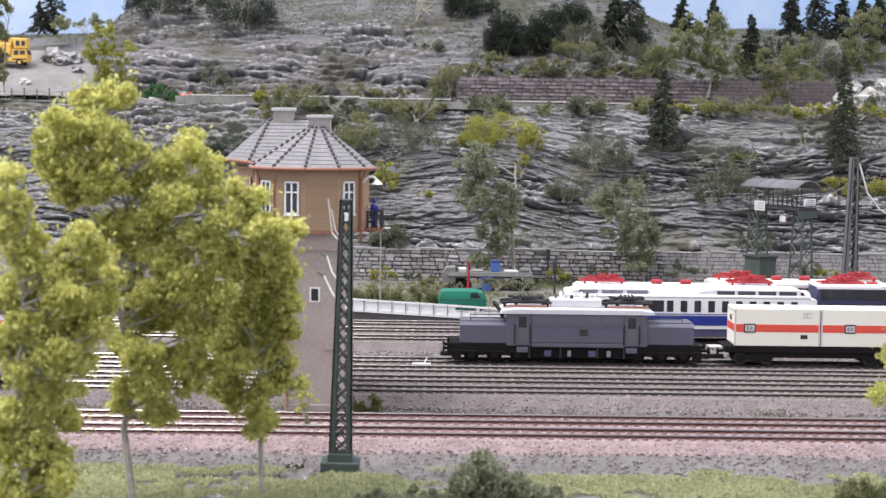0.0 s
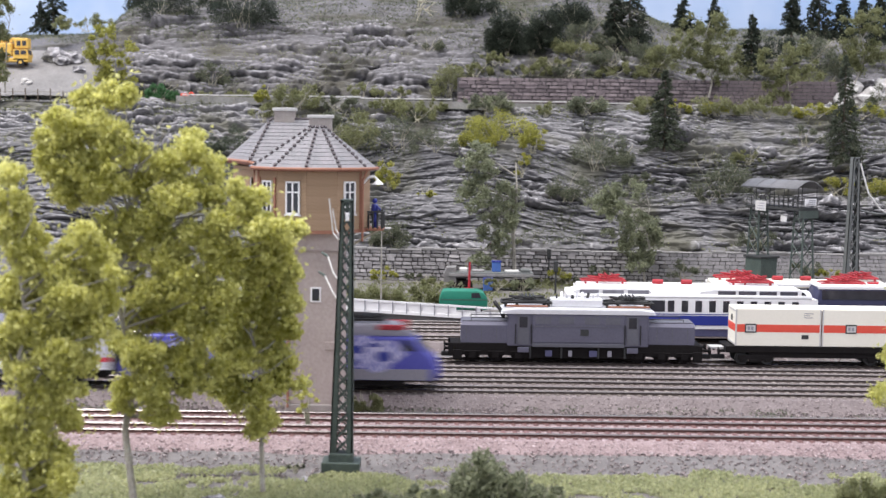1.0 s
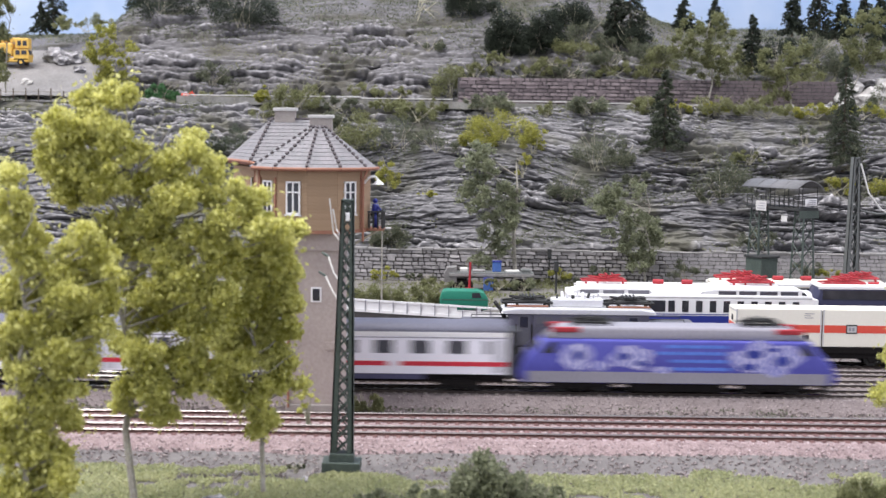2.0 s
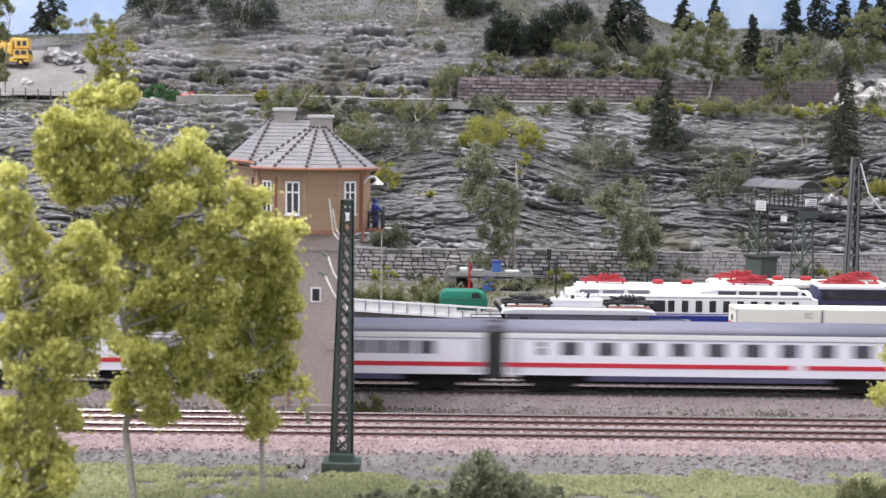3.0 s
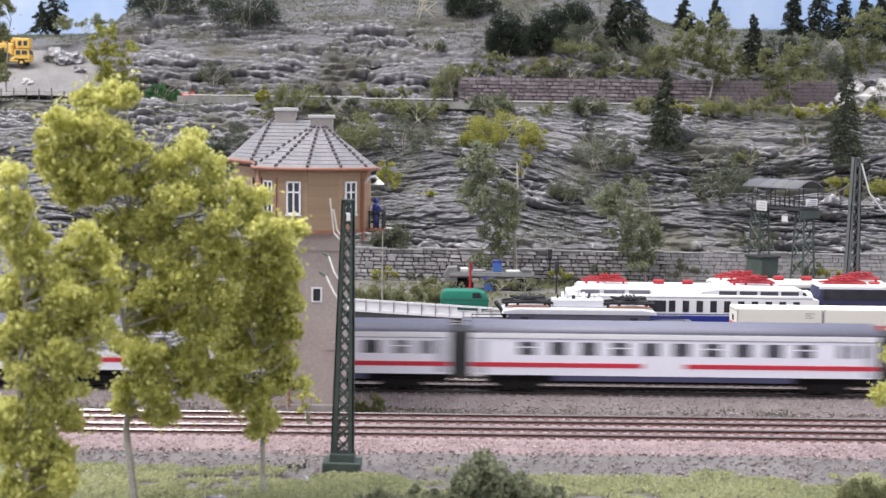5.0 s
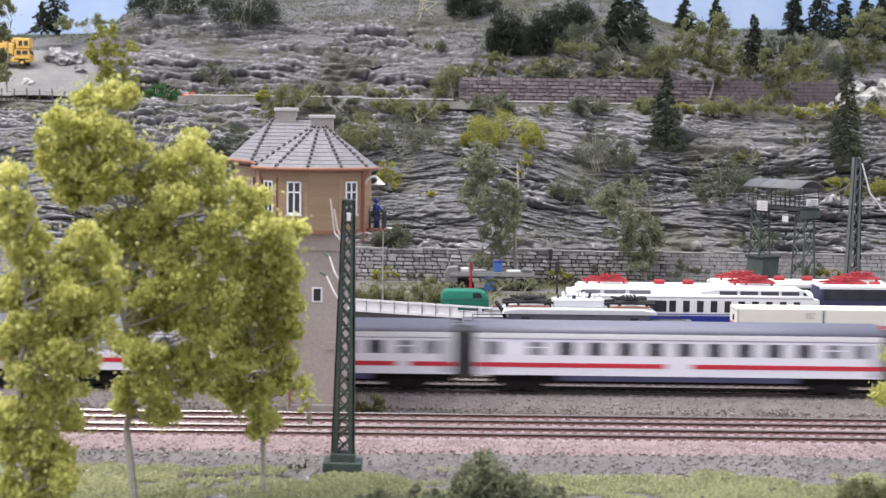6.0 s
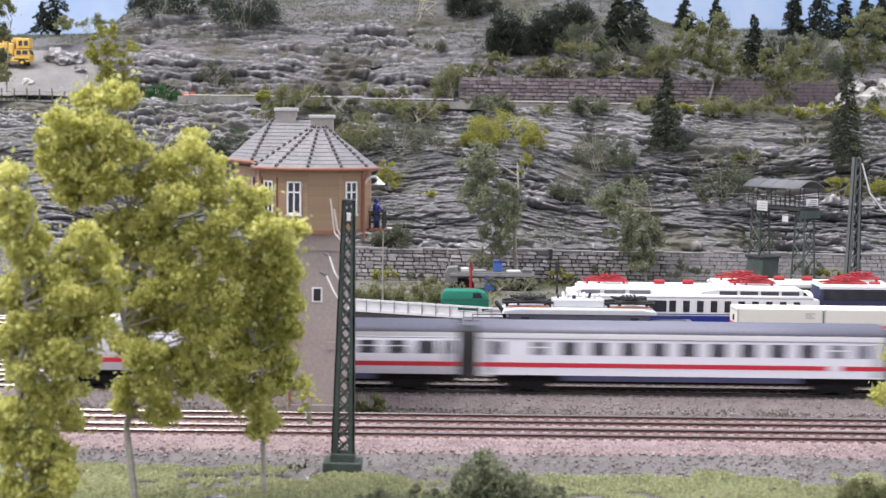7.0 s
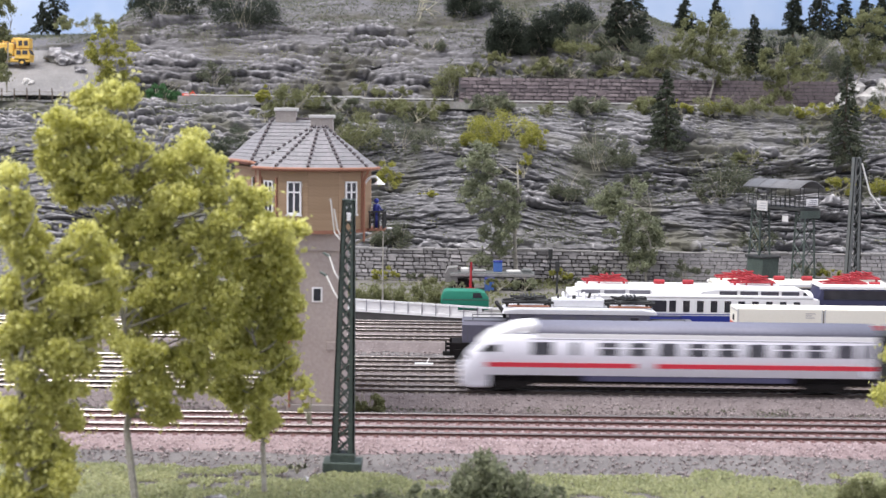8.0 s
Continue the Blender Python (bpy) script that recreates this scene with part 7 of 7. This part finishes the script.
def fallen_tree():
    t = thing("dead_tree", -18, 1150, 193, "pale dead tree lying on the hillside", "dead tree")
    rng = random.Random(8)
    bm = bmesh.new()
    for i in range(16):
        limb(bm, (rng.uniform(-5, 3), 0, rng.uniform(8, 22)), (rng.uniform(-8, 12), rng.uniform(-3, 1), rng.uniform(-3, 16)), .5, .2, rng, 3)
    part("branches", bm, M["twig"], t)


fallen_tree()


def grass():
    """Flock and tufts on the verge."""
    r = np.random.RandomState(21)
    n = 150000
    x, y = r.uniform(-150, 150, n), 296 + 112 * r.rand(n) ** 0.8
    keep = (lattice(22, x / 14, y / 9, 3) > 0.34 + 0.26 * np.clip((y - 392) / 14, 0, 1))
    x, y = x[keep], y[keep]
    z = -3.4 - np.clip((300 - y) / 60, 0, 3) * 4 + r.uniform(0, 1.2, len(x)) + 1.2 * lattice(5, x / 9, y / 9)
    v, f = leaves(r, np.stack([x, y, z], 1), 0.55)
    tagged(raw("grass", v, f, M["grass_flock"]), "yellow-green static grass and flock on the verge", "grass", kind="stuff")
    n = 9000
    x, y = r.uniform(-330, 330, n), r.uniform(486, 512, n)
    keep = lattice(23, x / 12, y / 8, 3) > 0.58
    v, f = leaves(r, np.stack([x[keep], y[keep], np.full(keep.sum(), -3.0) + r.uniform(0, .8, keep.sum())], 1), 0.5)
    tagged(raw("weeds", v, f, M["leaf_grey"]), "sparse grey-green weeds between the tracks", "weeds", kind="stuff")
    n = 46000
    x, y = r.uniform(-430, 430, n), r.uniform(392, 645, n)
    keep = ((y < 444) | (y > 484)) & (y < 512) & (r.rand(n) < .9) | ((y > 601) & (y < 642))
    keep = keep | ((y > 484) & (y < 512)) | ((y > 601) & (y < 642))
    x, y = x[keep], y[keep]
    v, f = chips(r, np.stack([x, y, np.full(len(x), -3.6)], 1), 0.7, .6)
    tagged(raw("gravel", v, f, M["stones_grey"]), "loose grey gravel between the tracks", "gravel", kind="stuff")


def scatter(name, face, material, label, count, seed, pick, size=0.75):
    """Flock and weeds glued on a rock face where pick(x, z, noise) says so."""
    r = np.random.RandomState(seed)
    X, Y, Z = (a.ravel() for a in FACES[face])
    i = r.randint(0, len(X), count)
    x, y, z = X[i], Y[i], Z[i]
    k = pick(x, z, lattice(seed, x / 38, z / 20, 4))
    c = np.stack([x[k], y[k] - 0.6, z[k] + 0.5], 1) + r.normal(0, 0.6, (int(k.sum()), 3))
    v, f = leaves(r, c, size)
    tagged(raw(name, v, f, M[material]), label, "weeds", kind="stuff")


scatter("hillside_weeds", "hill", "leaf_grey", "dry grey-green weeds on the hillside", 190000, 61, lambda x, z, n: (np.abs(x) < 460) & (n > np.where((x > 0) | (z > 178), 0.36, 0.58)) & (z > 120), 0.85)
scatter("hillside_moss", "hill", "leaf_olive", "olive moss patches on the hillside", 50000, 62, lambda x, z, n: (np.abs(x) < 460) & (n > np.where(x > 0, 0.4, 0.6)) & (z > 120))
scatter("ledge_weeds", "rock_face", "leaf_grey", "sparse dry weeds on the rock ledges", 120000, 63, lambda x, z, n: (np.abs(x) < 380) & (n > 0.56) & (z > 24))
scatter("ledge_moss", "rock_face", "leaf_olive", "green moss along the terrace edge", 50000, 64, lambda x, z, n: (np.abs(x) < 400) & (n > np.where(z > 108, 0.5, 0.68)))


def verge_weeds():
    r = np.random.RandomState(65)
    n = 26000
    x, y = r.uniform(-120, 330, n), r.uniform(768, 906, n)
    k = lattice(66, x / 20, y / 14, 3) > 0.45
    x, y = x[k], y[k]
    v, f = leaves(r, np.stack([x, y, -0.4 + r.uniform(0, 2.2, len(x))], 1), 0.8)
    tagged(raw("verge_weeds", v, f, M["leaf_olive"]), "olive weeds between roadway and stone wall", "weeds", kind="stuff")


grass()
verge_weeds()


# ---- stone retaining walls ----
def stone_wall(name, x0, x1, y, z0, z1, courses, mean, near, material, label, seed, coping=True):
    """A battered wall of squared stones with recessed dark joints; the stones of the near stretch are single pieces."""
    rng = random.Random(seed)
    t = thing(name, 0, y, z0, label, "stone wall", kind="structure")
    part("core", boxed(x0, x1, 0.6, 7, -6, z1 - z0 - .3), M["mortar"], t, "dark mortar")
    shapes = []
    for k in range(10):
        bm = boxed(0, 1, 0, 1, 0, 1)
        for v in bm.verts:
            v.co += Vector((rng.uniform(-.05, .05), rng.uniform(-.35, .2), rng.uniform(-.07, .07)))
        r = bmesh.ops.bevel(bm, geom=bm.edges[:], offset=.07, segments=1, affect="EDGES")
        bm.transform(Matrix.Diagonal((MM, MM, MM, 1)))
        me = bpy.data.meshes.new("stone")
        bm.to_mesh(me)
        bm.free()
        me.materials.append(material)
        shapes.append(me)
    rest = bmesh.new()
    h = (z1 - z0) / courses
    for c in range(courses):
        dz = rng.uniform(-.25, .25)
        x = x0 + rng.uniform(0, mean)
        while x < x1:
            w = mean * rng.uniform(.45, 1.6)
            hh = h * (2 if rng.random() < .08 and c < courses - 1 else 1)
            if near[0] < x < near[1]:
                ob = new("stone", rng.choice(shapes))
                ob.parent = t
                ob.matrix_basis = Matrix.Translation(Vector((x + .36, rng.uniform(-.8, .1), c * h + .36)) * MM) @ Matrix.Diagonal((w - .72, 2.0, hh - .66, 1))
            else:
                box(rest, x + .22, x + w - .22, rng.uniform(-.6, .3), 1.2 + rng.uniform(0, .4), c * h + .18, c * h + h - .18)
            x += w
    tagged(part("stones", rest, material, t), kind="stuff")
    if coping:
        x = x0
        while x < x1:
            w = rng.uniform(7, 18)
            part("coping", boxed(x + .2, x + w - .2, rng.uniform(-1.1, -.3), 6, z1 - z0 - .3, z1 - z0 + rng.uniform(.3, 1.7), .3), M["coping"], t)
            x += w


stone_wall("retaining_wall", -420, 420, 909, -0.5, 20.5, 8, 5.6, (-60, 148), M["stone"], "grey squared-stone retaining wall below the rock face", 3)
stone_wall("upper_retaining_wall", 10, 305, 1066, 117, 142.5, 9, 6.2, (10, 205), M["stone_red"], "reddish-grey stone retaining wall above the terrace", 4, False)


# ---- what moves ----
def motions():
    """The express passes from one side to the other on the near yard track."""
    joint = [(0.0, -439.6), (0.9, -302.6), (1.3, -240.9), (1.7, -180.7), (2.8, -10.2), (3.3, 66.7), (3.8, 145.0), (4.2, 209.6), (4.7, 287.6),
             (5.8, 466.5), (6.3, 551.3), (6.8, 633.5), (7.3, 713.9), (8.0, 826.1)]
    for car, behind in TRAIN:
        walk(car, [(t, pose((x - behind) * MM, 522.3 * MM, 0)) for t, x in joint])


motions()
